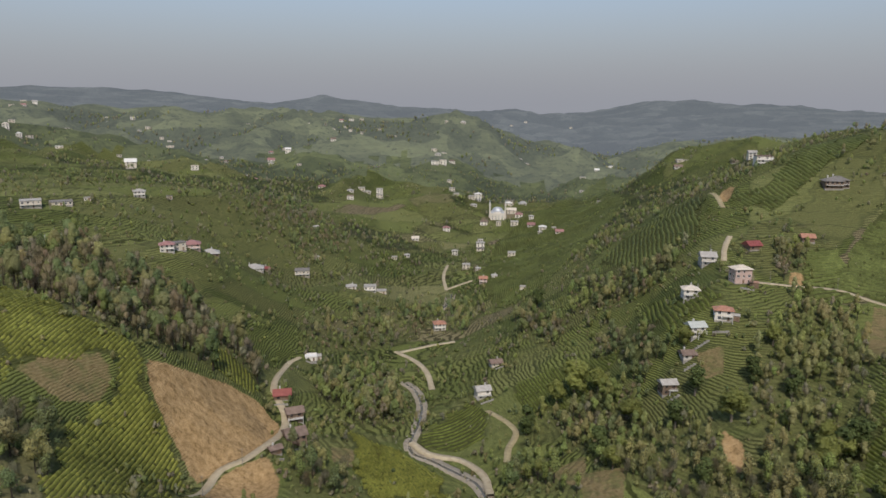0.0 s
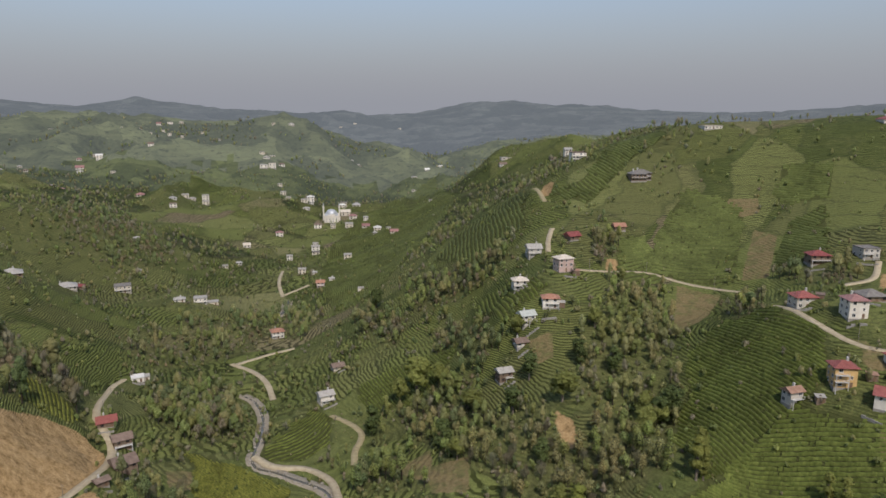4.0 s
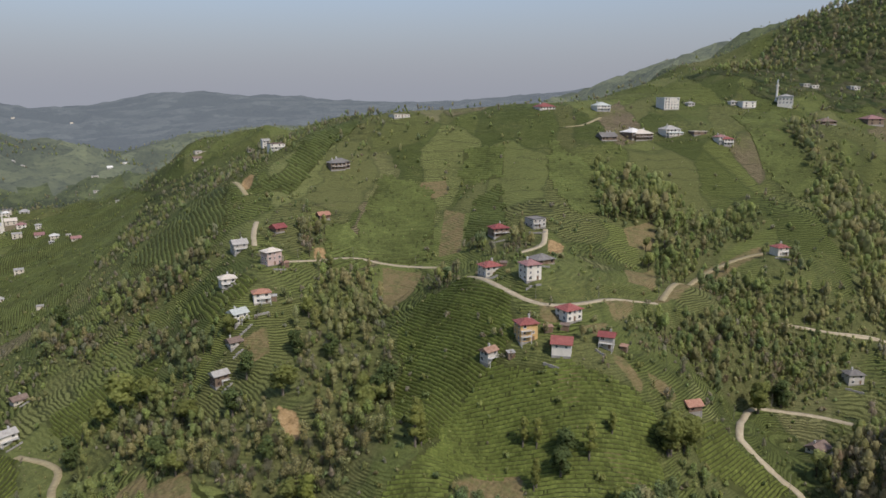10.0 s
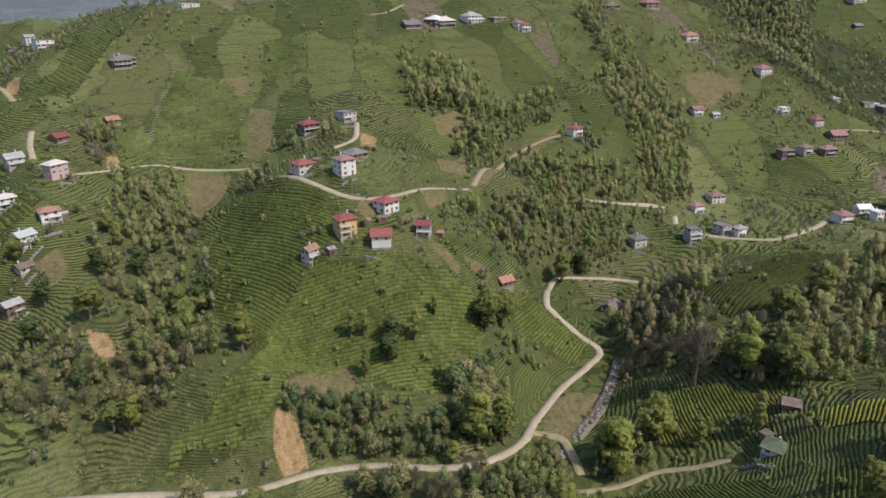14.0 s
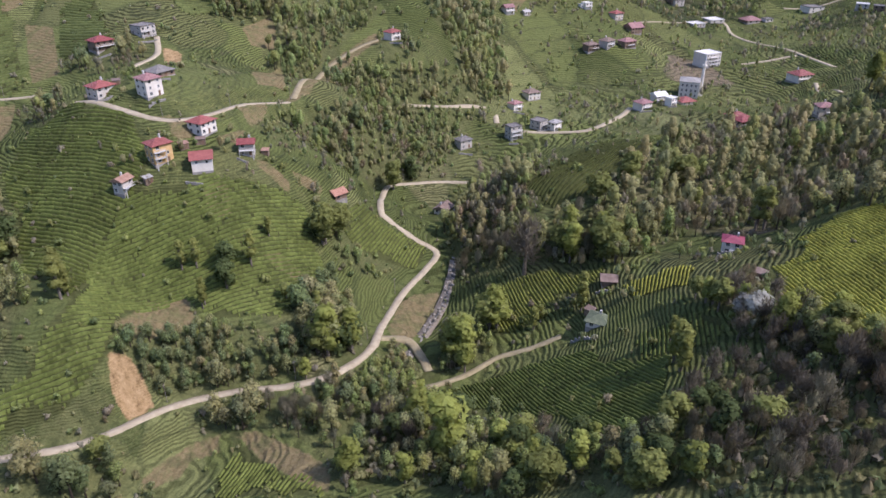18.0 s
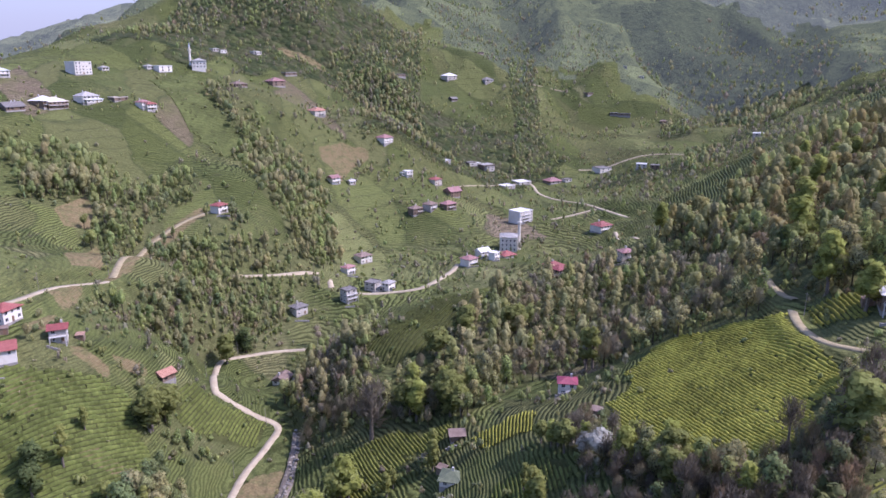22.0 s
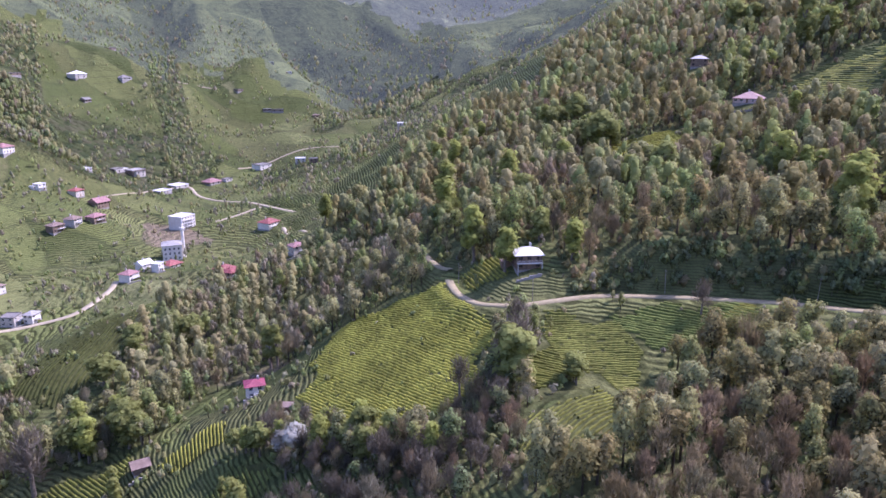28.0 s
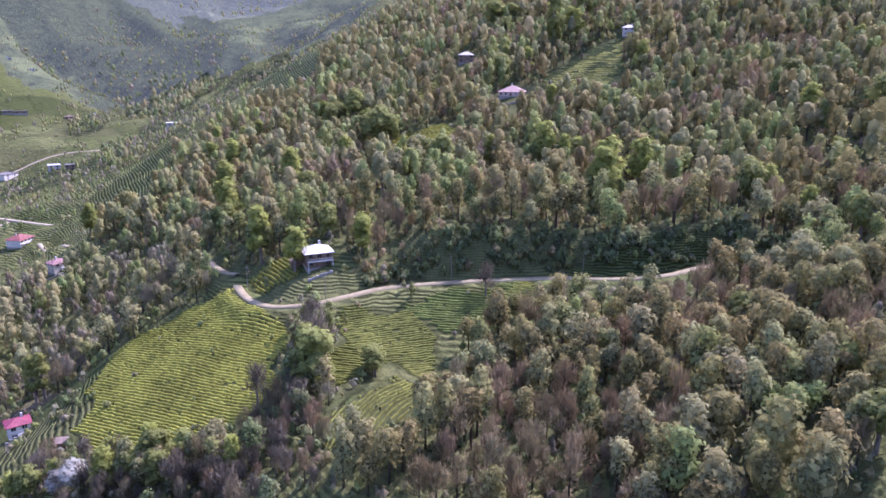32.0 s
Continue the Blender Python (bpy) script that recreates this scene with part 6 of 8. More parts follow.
HOUSES_CREST_A = [
    (688.8, 104.1, 9.1, 1, "flat", "white", "grey", -81),
    (584.1, 389.2, 6.9, 1, "hip", "grey", "white", -56),
    (35.5, 684.8, 5.8, 1, "hip", "grey", "white", -3),
    (-124.9, 692.6, 5.0, 1, "hip", "grey", "white", 10),
    (623.7, 357.1, 14.2, 2, "flat", "white", "white", -60),
    (618.9, 367.5, 7.1, 1, "hip", "grey", "white", -59),
    (24.7, 699.7, 8.1, 2, "flat", "grey", "cream", -2),
    (-48.3, 703.3, 5.7, 1, "flat", "grey", "cream", 4),
    (715.1, -100.6, 9.5, 2, "flat", "slate", "brown", -98),
    (721.4, 29.7, 16.0, 1, "flat", "white", "grey", -88),
    (684.1, 273.0, 16.0, 2, "hip", "rose", "brown", -68),
    (727.9, -2.1, 13.6, 1, "hip", "rose", "grey", -90),
    (729.2, -1.7, 16.0, 1, "hip", "rose", "brown", -90),
    (733.6, -16.4, 8.4, 1, "flat", "slate", "white", -91),
    (-36.8, 726.6, 6.2, 1, "hip", "grey", "white", 3),
    (739.3, 65.7, 11.0, 2, "flat", "slate", "grey", -85),
]
HOUSES_CREST_B = [
    (743.2, 68.3, 16.0, 2, "flat", "grey", "brown", -85),
    (742.9, 83.0, 14.9, 1, "flat", "white", "grey", -84),
    (739.8, -90.8, 11.1, 2, "flat", "white", "grey", -97),
    (741.8, 85.1, 11.1, 1, "flat", "slate", "brown", -83),
    (75.6, 751.7, 8.7, 2, "flat", "grey", "cream", -6),
    (723.7, 274.6, 15.4, 1, "flat", "grey", "brown", -69),
    (767.2, -53.4, 16.0, 2, "flat", "slate", "white", -94),
    (317.9, 731.1, 9.4, 1, "hip", "grey", "white", -24),
    (14.7, 785.2, 6.8, 2, "hip", "grey", "white", -1),
    (726.9, 355.3, 7.8, 1, "flat", "white", "grey", -64),
    (776.5, -211.7, 14.7, 3, "flat", "white", "grey", -105),
    (731.9, 349.1, 7.8, 1, "flat", "white", "white", -64),
    (757.4, 320.3, 6.6, 1, "flat", "white", "white", -67),
    (758.0, 323.8, 8.0, 1, "flat", "white", "grey", -67),
    (44.7, 805.8, 9.4, 1, "flat", "slate", "cream", -3),
    (45.4, 820.9, 10.0, 2, "hip", "grey", "white", -3),
]
HOUSES_CREST_C = [
    (115.1, 819.7, 5.0, 1, "hip", "grey", "white", -8),
    (46.1, 833.6, 6.8, 2, "flat", "grey", "cream", -3),
    (132.6, 827.0, 5.4, 1, "flat", "grey", "cream", -9),
    (848.6, 185.8, 15.8, 1, "flat", "slate", "brown", -78),
    (869.3, 121.2, 9.0, 1, "gable", "slate", "brown", -82),
    (5.5, 874.1, 9.1, 2, "hip", "rose", "white", -0),
    (346.2, 842.4, 9.4, 1, "hip", "brown", "brown", -22),
    (908.6, 132.2, 16.0, 2, "hip", "white", "grey", -82),
    (93.9, 907.0, 10.6, 2, "flat", "grey", "cream", -6),
    (73.6, 910.8, 6.7, 2, "flat", "grey", "cream", -5),
    (926.6, 85.8, 14.3, 1, "hip", "slate", "grey", -85),
    (117.1, 917.6, 6.5, 2, "hip", "grey", "white", -7),
    (929.5, -136.4, 8.2, 1, "hip", "brown", "brown", -98),
    (936.9, -163.7, 6.9, 2, "flat", "white", "white", -100),
    (950.1, -77.4, 10.9, 1, "flat", "grey", "brown", -95),
    (949.3, -90.4, 15.8, 1, "flat", "slate", "brown", -95),
]
HOUSES_CREST_D = [
    (207.2, 927.1, 6.1, 1, "flat", "grey", "cream", -13),
    (309.9, 922.1, 14.5, 1, "flat", "grey", "cream", -19),
    (-126.9, 969.0, 10.3, 1, "hip", "grey", "white", 7),
    (985.5, 102.7, 11.3, 1, "flat", "slate", "brown", -84),
    (990.7, -45.6, 9.7, 1, "flat", "slate", "brown", -93),
]
HOUSES_FAR_A = [
    (-408.8, 935.7, 10.0, 1, "flat", "grey", "cream", 24),
    (20.8, 1025.4, 7.5, 1, "flat", "grey", "cream", -1),
    (53.0, 1023.1, 6.5, 1, "hip", "grey", "white", -3),
    (43.1, 1024.0, 10.1, 2, "flat", "grey", "cream", -2),
    (-118.2, 1030.5, 10.2, 2, "flat", "grey", "cream", 7),
    (-92.4, 1038.4, 10.3, 2, "flat", "grey", "cream", 5),
    (-175.9, 1030.2, 11.1, 1, "hip", "rose", "cream", 10),
    (-110.8, 1038.6, 11.1, 1, "hip", "grey", "cream", 6),
    (14.4, 1043.1, 8.5, 2, "flat", "grey", "cream", -1),
    (-277.4, 1011.1, 5.7, 1, "hip", "grey", "white", 15),
    (1053.4, -95.7, 7.7, 1, "flat", "white", "grey", -95),
    (1051.2, -119.6, 7.7, 1, "flat", "white", "white", -96),
    (-271.4, 1025.1, 6.8, 1, "hip", "rose", "cream", 15),
    (102.5, 1063.6, 10.6, 3, "flat", "slate", "cream", -6),
    (-409.8, 992.6, 7.7, 1, "hip", "grey", "white", 22),
    (54.0, 1080.0, 7.0, 2, "flat", "grey", "cream", -3),
]
HOUSES_FAR_B = [
    (12.3, 1086.4, 5.1, 1, "hip", "grey", "white", -1),
    (-455.4, 1002.1, 7.1, 1, "flat", "grey", "cream", 24),
    (127.1, 1108.6, 8.2, 2, "hip", "grey", "white", -7),
    (128.8, 1124.7, 8.3, 2, "hip", "rose", "white", -7),
    (-359.6, 1078.9, 6.4, 1, "hip", "grey", "white", 18),
    (-384.6, 1089.5, 8.4, 1, "hip", "grey", "white", 19),
    (-402.3, 1103.2, 7.6, 1, "hip", "grey", "white", 20),
    (11.4, 1181.3, 7.7, 2, "flat", "grey", "cream", -1),
    (-567.5, 1055.7, 16.0, 1, "flat", "grey", "cream", 28),
    (-242.7, 1202.6, 7.9, 1, "flat", "grey", "cream", 11),
    (244.0, 1230.2, 10.3, 1, "flat", "grey", "cream", -11),
    (-655.6, 1094.1, 13.7, 2, "hip", "grey", "white", 31),
    (-298.0, 1235.0, 9.4, 1, "hip", "grey", "white", 14),
    (1177.7, -517.7, 14.9, 1, "flat", "white", "white", -114),
    (-379.9, 1247.1, 7.4, 1, "hip", "brown", "white", 17),
    (-311.1, 1290.9, 8.7, 1, "hip", "rose", "white", 14),
]
HOUSES_FAR_C = [
    (-397.8, 1280.3, 7.7, 1, "hip", "grey", "cream", 17),
    (-284.9, 1312.5, 8.7, 2, "flat", "grey", "cream", 12),
    (-8.7, 1342.1, 12.3, 1, "hip", "grey", "white", 0),
    (-291.9, 1320.9, 8.8, 2, "flat", "grey", "cream", 12),
    (-665.4, 1180.7, 13.4, 2, "flat", "grey", "cream", 29),
    (-672.3, 1184.9, 9.0, 2, "hip", "grey", "white", 30),
    (1.9, 1360.8, 11.2, 1, "flat", "grey", "cream", -0),
    (-16.5, 1359.2, 10.0, 2, "flat", "grey", "cream", 1),
    (-745.0, 1224.6, 9.5, 2, "hip", "rose", "white", 31),
    (-707.4, 1267.0, 9.7, 2, "hip", "rose", "white", 29),
    (-677.9, 1290.2, 12.0, 1, "flat", "slate", "cream", 28),
    (-770.7, 1284.4, 11.0, 3, "flat", "grey", "cream", 31),
    (-539.8, 1412.0, 16.0, 1, "flat", "cream", "cream", 21),
    (163.5, 1502.0, 8.9, 1, "hip", "grey", "white", -6),
    (180.7, 1527.2, 9.0, 1, "hip", "grey", "cream", -7),
    (-746.3, 1357.6, 10.1, 1, "flat", "grey", "cream", 29),
]
HOUSES_FAR_D = [
    (-564.3, 1436.0, 8.8, 2, "flat", "grey", "cream", 21),
    (-104.5, 1585.2, 6.4, 1, "flat", "grey", "cream", 4),
    (7.9, 1594.2, 7.7, 2, "flat", "grey", "cream", -0),
    (-624.6, 1473.5, 8.1, 1, "hip", "grey", "white", 23),
    (-242.0, 1585.8, 7.8, 2, "flat", "grey", "cream", 9),
    (-180.9, 1598.1, 6.4, 2, "flat", "grey", "cream", 6),
    (-614.9, 1495.4, 10.6, 2, "flat", "grey", "cream", 22),
    (-297.7, 1584.0, 7.8, 1, "flat", "grey", "cream", 11),
    (-233.8, 1616.4, 7.9, 2, "flat", "grey", "cream", 8),
    (-266.2, 1620.2, 6.6, 1, "flat", "grey", "cream", 9),
    (-432.5, 1599.7, 9.4, 1, "flat", "grey", "cream", 15),
    (-211.2, 1639.1, 8.0, 2, "flat", "grey", "cream", 7),
    (-146.6, 1667.5, 6.7, 2, "flat", "grey", "cream", 5),
    (-230.8, 1689.0, 8.3, 2, "flat", "grey", "cream", 8),
    (-179.5, 1706.0, 6.9, 2, "flat", "grey", "cream", 6),
    (-697.9, 1617.6, 10.6, 1, "hip", "grey", "white", 23),
]
HOUSES_FAR_E = [
    (-757.8, 1624.0, 10.7, 2, "hip", "grey", "white", 25),
    (-1084.1, 1865.6, 14.2, 2, "flat", "grey", "cream", 30),
    (-1153.3, 2035.0, 16.0, 2, "flat", "grey", "cream", 30),
    (275.6, 2886.9, 11.9, 2, "flat", "grey", "cream", -5),
    (338.5, 2940.9, 12.1, 2, "flat", "grey", "cream", -7),
    (521.0, 2924.2, 12.2, 2, "flat", "grey", "cream", -10),
]
HOUSES_HAZE_A = [
    (-635.0, 1042.2, 9.8, 3, "hip", "cream", "white", 31),
    (-619.9, 1047.1, 8.7, 2, "hip", "white", "white", 30),
    (-611.6, 1059.0, 10.8, 1, "flat", "brown", "cream", 30),
    (-940.6, 1573.3, 11.7, 2, "flat", "grey", "cream", 30),
    (-944.7, 1626.5, 10.7, 1, "gable", "rose", "white", 30),
    (-1024.1, 1812.7, 12.2, 3, "gable", "grey", "white", 29),
    (-503.3, 936.6, 9.8, 1, "flat", "white", "cream", 28),
    (-886.3, 1899.9, 10.2, 1, "flat", "cream", "white", 25),
    (-691.3, 1602.8, 9.6, 2, "gable", "cream", "white", 23),
    (-548.8, 1435.7, 9.2, 1, "flat", "cream", "white", 20),
    (-367.8, 837.5, 13.5, 3, "gable", "white", "cream", 23),
    (-315.3, 902.8, 9.8, 2, "flat", "cream", "white", 19),
]
HOUSES_HAZE_B = [
    (-302.1, 1253.1, 13.1, 1, "gable", "rose", "white", 13),
    (-275.9, 1272.5, 10.7, 3, "gable", "white", "white", 12),
    (-270.3, 1912.3, 11.3, 2, "gable", "rose", "white", 8),
    (-250.1, 1966.5, 13.7, 2, "flat", "cream", "white", 7),
    (-226.0, 1999.7, 11.3, 2, "flat", "grey", "cream", 6),
    (-210.7, 1377.1, 10.2, 2, "gable", "brown", "white", 8),
    (45.5, 1597.8, 13.0, 1, "hip", "grey", "white", -1),
    (-13.3, 1258.6, 14.4, 2, "flat", "grey", "white", 0),
    (0.8, 1261.5, 13.3, 3, "flat", "cream", "white", 0),
    (17.5, 1309.4, 11.2, 2, "hip", "brown", "white", 0),
    (52.8, 1039.6, 10.8, 3, "hip", "white", "white", -2),
    (44.5, 999.8, 9.9, 1, "hip", "grey", "white", -2),
]
HOUSES_HAZE_C = [
    (98.1, 1037.9, 8.8, 2, "hip", "white", "cream", -5),
    (123.4, 1077.5, 12.4, 1, "hip", "grey", "white", -6),
    (113.8, 891.9, 10.0, 1, "gable", "rose", "cream", -7),
    (54.7, 918.2, 9.9, 2, "hip", "brown", "white", -3),
    (-31.3, 815.4, 8.3, 1, "gable", "cream", "white", 2),
    (-94.2, 1058.4, 10.2, 3, "flat", "grey", "white", 5),
    (-120.4, 919.9, 9.2, 2, "flat", "brown", "white", 7),
    (299.6, 902.4, 10.3, 1, "gable", "brown", "white", -18),
    (311.3, 716.5, 8.6, 3, "gable", "grey", "white", -23),
    (247.2, 548.2, 12.8, 3, "flat", "brown", "white", -24),
    (234.6, 1183.4, 8.7, 1, "flat", "grey", "white", -11),
    (317.6, 1459.9, 10.1, 1, "gable", "white", "white", -12),
]
HOUSES_HAZE_D = [
    (399.6, 1690.2, 14.9, 2, "flat", "white", "white", -13),
    (98.3, 994.6, 13.9, 2, "gable", "cream", "cream", -5),
    (106.1, 969.1, 11.2, 2, "hip", "rose", "white", -6),
    (133.5, 792.2, 9.6, 1, "gable", "rose", "cream", -9),
    (122.2, 848.1, 9.3, 2, "hip", "white", "cream", -8),
]
ALL_HOUSES = HOUSES_HAZE_A + HOUSES_HAZE_B + HOUSES_HAZE_C + HOUSES_HAZE_D + HOUSES_NEAR_A + HOUSES_SPURS_A + HOUSES_SPURS_B + HOUSES_VILLAGE_A + HOUSES_VILLAGE_B + HOUSES_SLOPES_A + HOUSES_SLOPES_B + HOUSES_SLOPES_C + HOUSES_CREST_A + HOUSES_CREST_B + HOUSES_CREST_C + HOUSES_CREST_D + HOUSES_FAR_A + HOUSES_FAR_B + HOUSES_FAR_C + HOUSES_FAR_D + HOUSES_FAR_E

HX = np.array([h[0] for h in ALL_HOUSES])
HY = np.array([h[1] for h in ALL_HOUSES])
HW = np.array([h[2] for h in ALL_HOUSES])


def clear_of_houses(x, y, gap=2.5):
    ok = np.ones(x.shape, bool)
    for a, b, w in zip(HX, HY, HW):
        ok &= np.hypot(x - a, y - b) > w * 0.62 + gap
        # keep the side that looks down the valley towards the open air free
        r = np.hypot(a, b)
        for reach in (0.8, 1.5, 2.2) if 300 < r < 560 else (0.8,):
            ok &= np.hypot(x - a * (1 - (w * reach) / r), y - b * (1 - (w * reach) / r)) > w * 0.6
    return ok


OPEN = {"slope_wood_top", "lower_band", "village_wood", "slide_wood", "valley_wood", "east_thicket"}
GREEN_FLOOR = {"village_wood", "hill_wood", "slope_wood", "slope_wood_top", "long_gully", "crown_wood", "gully_wood", "spur_wood", "stream_wood", "terrace_wood", "bank_wood", "east_slope_wood"}
GREENNESS = ["rust", "brown", "umber", "grey", "deep", "moss", "olive", "green", "fresh", "yellow"]
LOW = {"ford_green", "bank_green", "verge_scrub", "east_slope_wood", "slope_wood", "bank_wood", "ford_wood"}
rw = np.random.default_rng(21)
single, tall = 0, 0
for k, (name, poly) in enumerate(WOODS.items()):
    p = np.array(poly, float)
    far = np.hypot(*p.mean(0))
    gap = SPACING.get(name, 5.4 if far < 450 else 7.5)
    X, Y = np.meshgrid(np.arange(p[:, 0].min() - 8, p[:, 0].max() + 8, gap), np.arange(p[:, 1].min() - 8, p[:, 1].max() + 8, gap))
    X, Y = (X + rw.uniform(-0.45, 0.45, X.shape) * gap).ravel(), (Y + rw.uniform(-0.45, 0.45, Y.shape) * gap).ravel()
    loose = 3 if name in LOW else 9
    wx, wy = X + loose * lattice_noise(X, Y, 22, 40 + k), Y + loose * lattice_noise(X, Y, 22, 70 + k)
    thin = lattice_noise(X, Y, 30, 90 + k) + 0.4 * rw.normal(size=X.shape)
    ok = inside(poly, wx, wy) & clear_of(X, Y, (FIELDS, SOIL, SCARS)) & clear_of_houses(X, Y) & (thin > (-0.15 if name in OPEN else -1.0))
    X, Y = X[ok], Y[ok]
    r = np.hypot(X, Y)
    # the lower edges of fields and roads are kept open
    ok = clear_of_roads(X * (1 + 4.5 / r), Y * (1 + 4.5 / r), 1.5) & clear_of(X * (1 + 6 / r), Y * (1 + 6 / r), (FIELDS,), False)
    if name == "south_wood":
        ok &= ~on_bank(X, Y)
        ok &= clear_of(X * (1 + 12 / r), Y * (1 + 12 / r), (FIELDS,), False)
    if name == "south_wood_low":
        for back in (9.0, 13.5, 18.0):
            ok &= clear_of_roads(X * (1 + back / r), Y * (1 + back / r), 1.5)
    if name in ("upper_gully", "far_gully"):
        ok &= r < 1060 + 60 * rw.normal(size=r.shape)     # farther up the canopy is painted, with haze in its glow
    X, Y = X[ok], Y[ok]
    mix = MIXES.get(name, "olive green deep grey fresh brown").split()
    mix.sort(key=GREENNESS.index)
    clump = 0.5 + 0.62 * lattice_noise(X, Y, 36, 800 + k) + 0.24 * lattice_noise(X, Y, 15, 830 + k) + rw.normal(size=X.shape) * 0.2
    trees = []
    for x, y, c in zip(X, Y, clump):
        colour = mix[int(min(max(c, 0), 0.999) * len(mix))]
        h = (rw.uniform(7.0, 13.0) if colour in ("fresh", "deep", "olive", "moss", "yellow") else rw.uniform(5.0, 10.5)) * (0.68 if name in LOW else TALL.get(name, 1.0))
        if name in ("field_wood", "cottage_wood") and single < 190 and rw.random() < 0.45:
            single += 1
            plant(FAMILY[colour], x, y, h, " in the thicket")
        elif name == "south_wood" and colour in ("olive", "fresh") and tall < 70 and x * x + y * y < 520 ** 2 and rw.random() < 0.09:
            tall += 1
            plant("oval" if rw.random() < 0.75 else "round", x, y, h * 1.25, " above the wood")
        else:
            trees.append((x, y, h, colour))
    under = 3.0 if name in ("south_wood_low", "field_wood", "cottage_wood", "glade_wood") else 4.6 if far < 450 else 5.6 if far < 720 else 0
    if under:
        X, Y = np.meshgrid(np.arange(p[:, 0].min(), p[:, 0].max(), under), np.arange(p[:, 1].min(), p[:, 1].max(), under))
        X, Y = (X + rw.uniform(-0.5, 0.5, X.shape) * under).ravel(), (Y + rw.uniform(-0.5, 0.5, Y.shape) * under).ravel()
        ok = inside(poly, X, Y) & clear_of(X, Y, (FIELDS, SOIL, SCARS)) & clear_of_houses(X, Y)
        tones = ("olive", "olive", "green", "fresh", "deep") if name in GREEN_FLOOR else ("brown", "olive", "green", "grey", "deep")
        if name == "south_wood":
            tones = ("moss", "green", "olive", "moss", "umber")
        tall_brush = 1.75 if name in ("south_wood", "spur_wood", "hill_wood", "village_wood", "long_gully") else 1.0
        brush = [(x, y, min(rw.uniform(1.2, 3.2) * tall_brush, 3.55 if rw.random() < 0.7 else 9.0), tones[rw.integers(5)]) for x, y in zip(X[ok], Y[ok])]
        if brush:
            tagged(new("undergrowth", grove(brush, FAR_SET, 500 + k)), "tangled brush and brambles on the wood floor", "undergrowth", kind="stuff")
    me = grove(trees, None, k)
    if me:
        tagged(new("woodland", me), "mixed wood of bare brown and fresh green trees", "woodland", kind="stuff")


def scatter(n, r0, r1, low, high, lot, seed, label, bare=0.0, gully=False, strip=False):
    rng = np.random.default_rng(seed)
    r = np.sqrt(rng.uniform(r0 * r0, r1 * r1, n))
    az = np.radians(rng.uniform(-38, 165, n))
    X, Y = r * np.sin(az), r * np.cos(az)
    dens = lattice_noise(X, Y, 34, seed) + 0.7 * lattice_noise(X, Y, 14, seed + 1) + rng.normal(size=n) * 0.35
    dens = dens - 0.7 * np.clip(1.6 - np.hypot(X - 450, Y - 400) / 190, 0, 1)
    if gully:
        dens = 0.25 * dens + gully_wood(X, Y)
    if strip:
        # hedgerows and lines of young trees between the plots
        wx, wy = X + 8 * lattice_noise(X, Y, 30, seed + 5), Y + 8 * lattice_noise(X, Y, 30, seed + 6)
        dens = 0.1 - np.minimum(np.abs(lattice_noise(wx, wy, 75, seed + 7)), np.abs(lattice_noise(wx, wy, 110, seed + 8)) * 1.2) + 0.06 * dens
    ok = (dens > bare) & clear_of(X, Y, (FIELDS, SOIL, SCARS)) & clear_of_houses(X, Y)
    X, Y, dens = X[ok], Y[ok], dens[ok]
    names = ["green", "deep", "olive", "grey", "fresh", "olive", "green", "grey"]
    trees = [(x, y, low + (high - low) * (rng.random() ** 2 if not gully else rng.random()), names[rng.integers(len(names))]) for x, y in zip(X, Y)]
    tagged(new("scrub", grove(trees, lot, seed)), label, "scrub", kind="stuff")


# dark evergreen thicket above the forest road, added on the bank to imitate shade
rl = np.random.default_rng(58)
X, Y = rl.uniform(90, 215, 4200), rl.uniform(-225, -100, 4200)
ok = on_bank(X, Y) & clear_of_roads(X, Y, 2.6)
shade_shrubs = [(x, y, rl.uniform(2.4, 5.2), ("deep", "deep", "deep", "green")[rl.integers(4)]) for x, y in zip(X[ok], Y[ok])]
tagged(new("bank_thicket", grove(shade_shrubs, SHRUB_SET, 59)), "dark evergreen shrubs standing in for shade on a road bank", "shrubs", kind="stuff")

# bushes and young trees left standing between the tea rows
rb = np.random.default_rng(77)
for k, (name, poly) in enumerate(FIELDS.items()):
    q = np.array(poly, float)
    area = abs(np.dot(q[:, 0], np.roll(q[:, 1], 1)) - np.dot(q[:, 1], np.roll(q[:, 0], 1))) / 2
    n = int(area / (70 if name in ("spur_field", "gully_field", "slide_field", "dark_field") else 260))
    X, Y = rb.uniform(q[:, 0].min(), q[:, 0].max(), 6 * n), rb.uniform(q[:, 1].min(), q[:, 1].max(), 6 * n)
    ok = inside(poly, X, Y) & clear_of_houses(X, Y, 0.5) & clear_of_roads(X, Y, 1.0) & (lattice_noise(X, Y, 18, 600 + k) > -0.1)
    X, Y = X[ok][:n], Y[ok][:n]
    rows = [(x, y, 0.9 + 3.2 * rb.random() ** 2.2, ("green", "olive", "fresh", "deep", "grey")[rb.integers(5)]) for x, y in zip(X, Y)]
    if rows:
        tagged(new("field_bushes", grove(rows, SHRUB_SET, 900 + k)), "bushes standing between the tea rows", "bushes", kind="stuff")
scatter(13000, 110, 560, 0.7, 2.2, FAR_SET, 30, "low bushes and bracken over the open slopes", -0.1)
scatter(7000, 90, 420, 1.5, 6.5, SHRUB_SET, 31, "scattered bushes and small trees on the open slopes", 0.25)
scatter(6500, 130, 620, 2.2, 7.5, SMALL_SET, 35, "lines of young trees and bushes between the plots", 0.02, False, True)
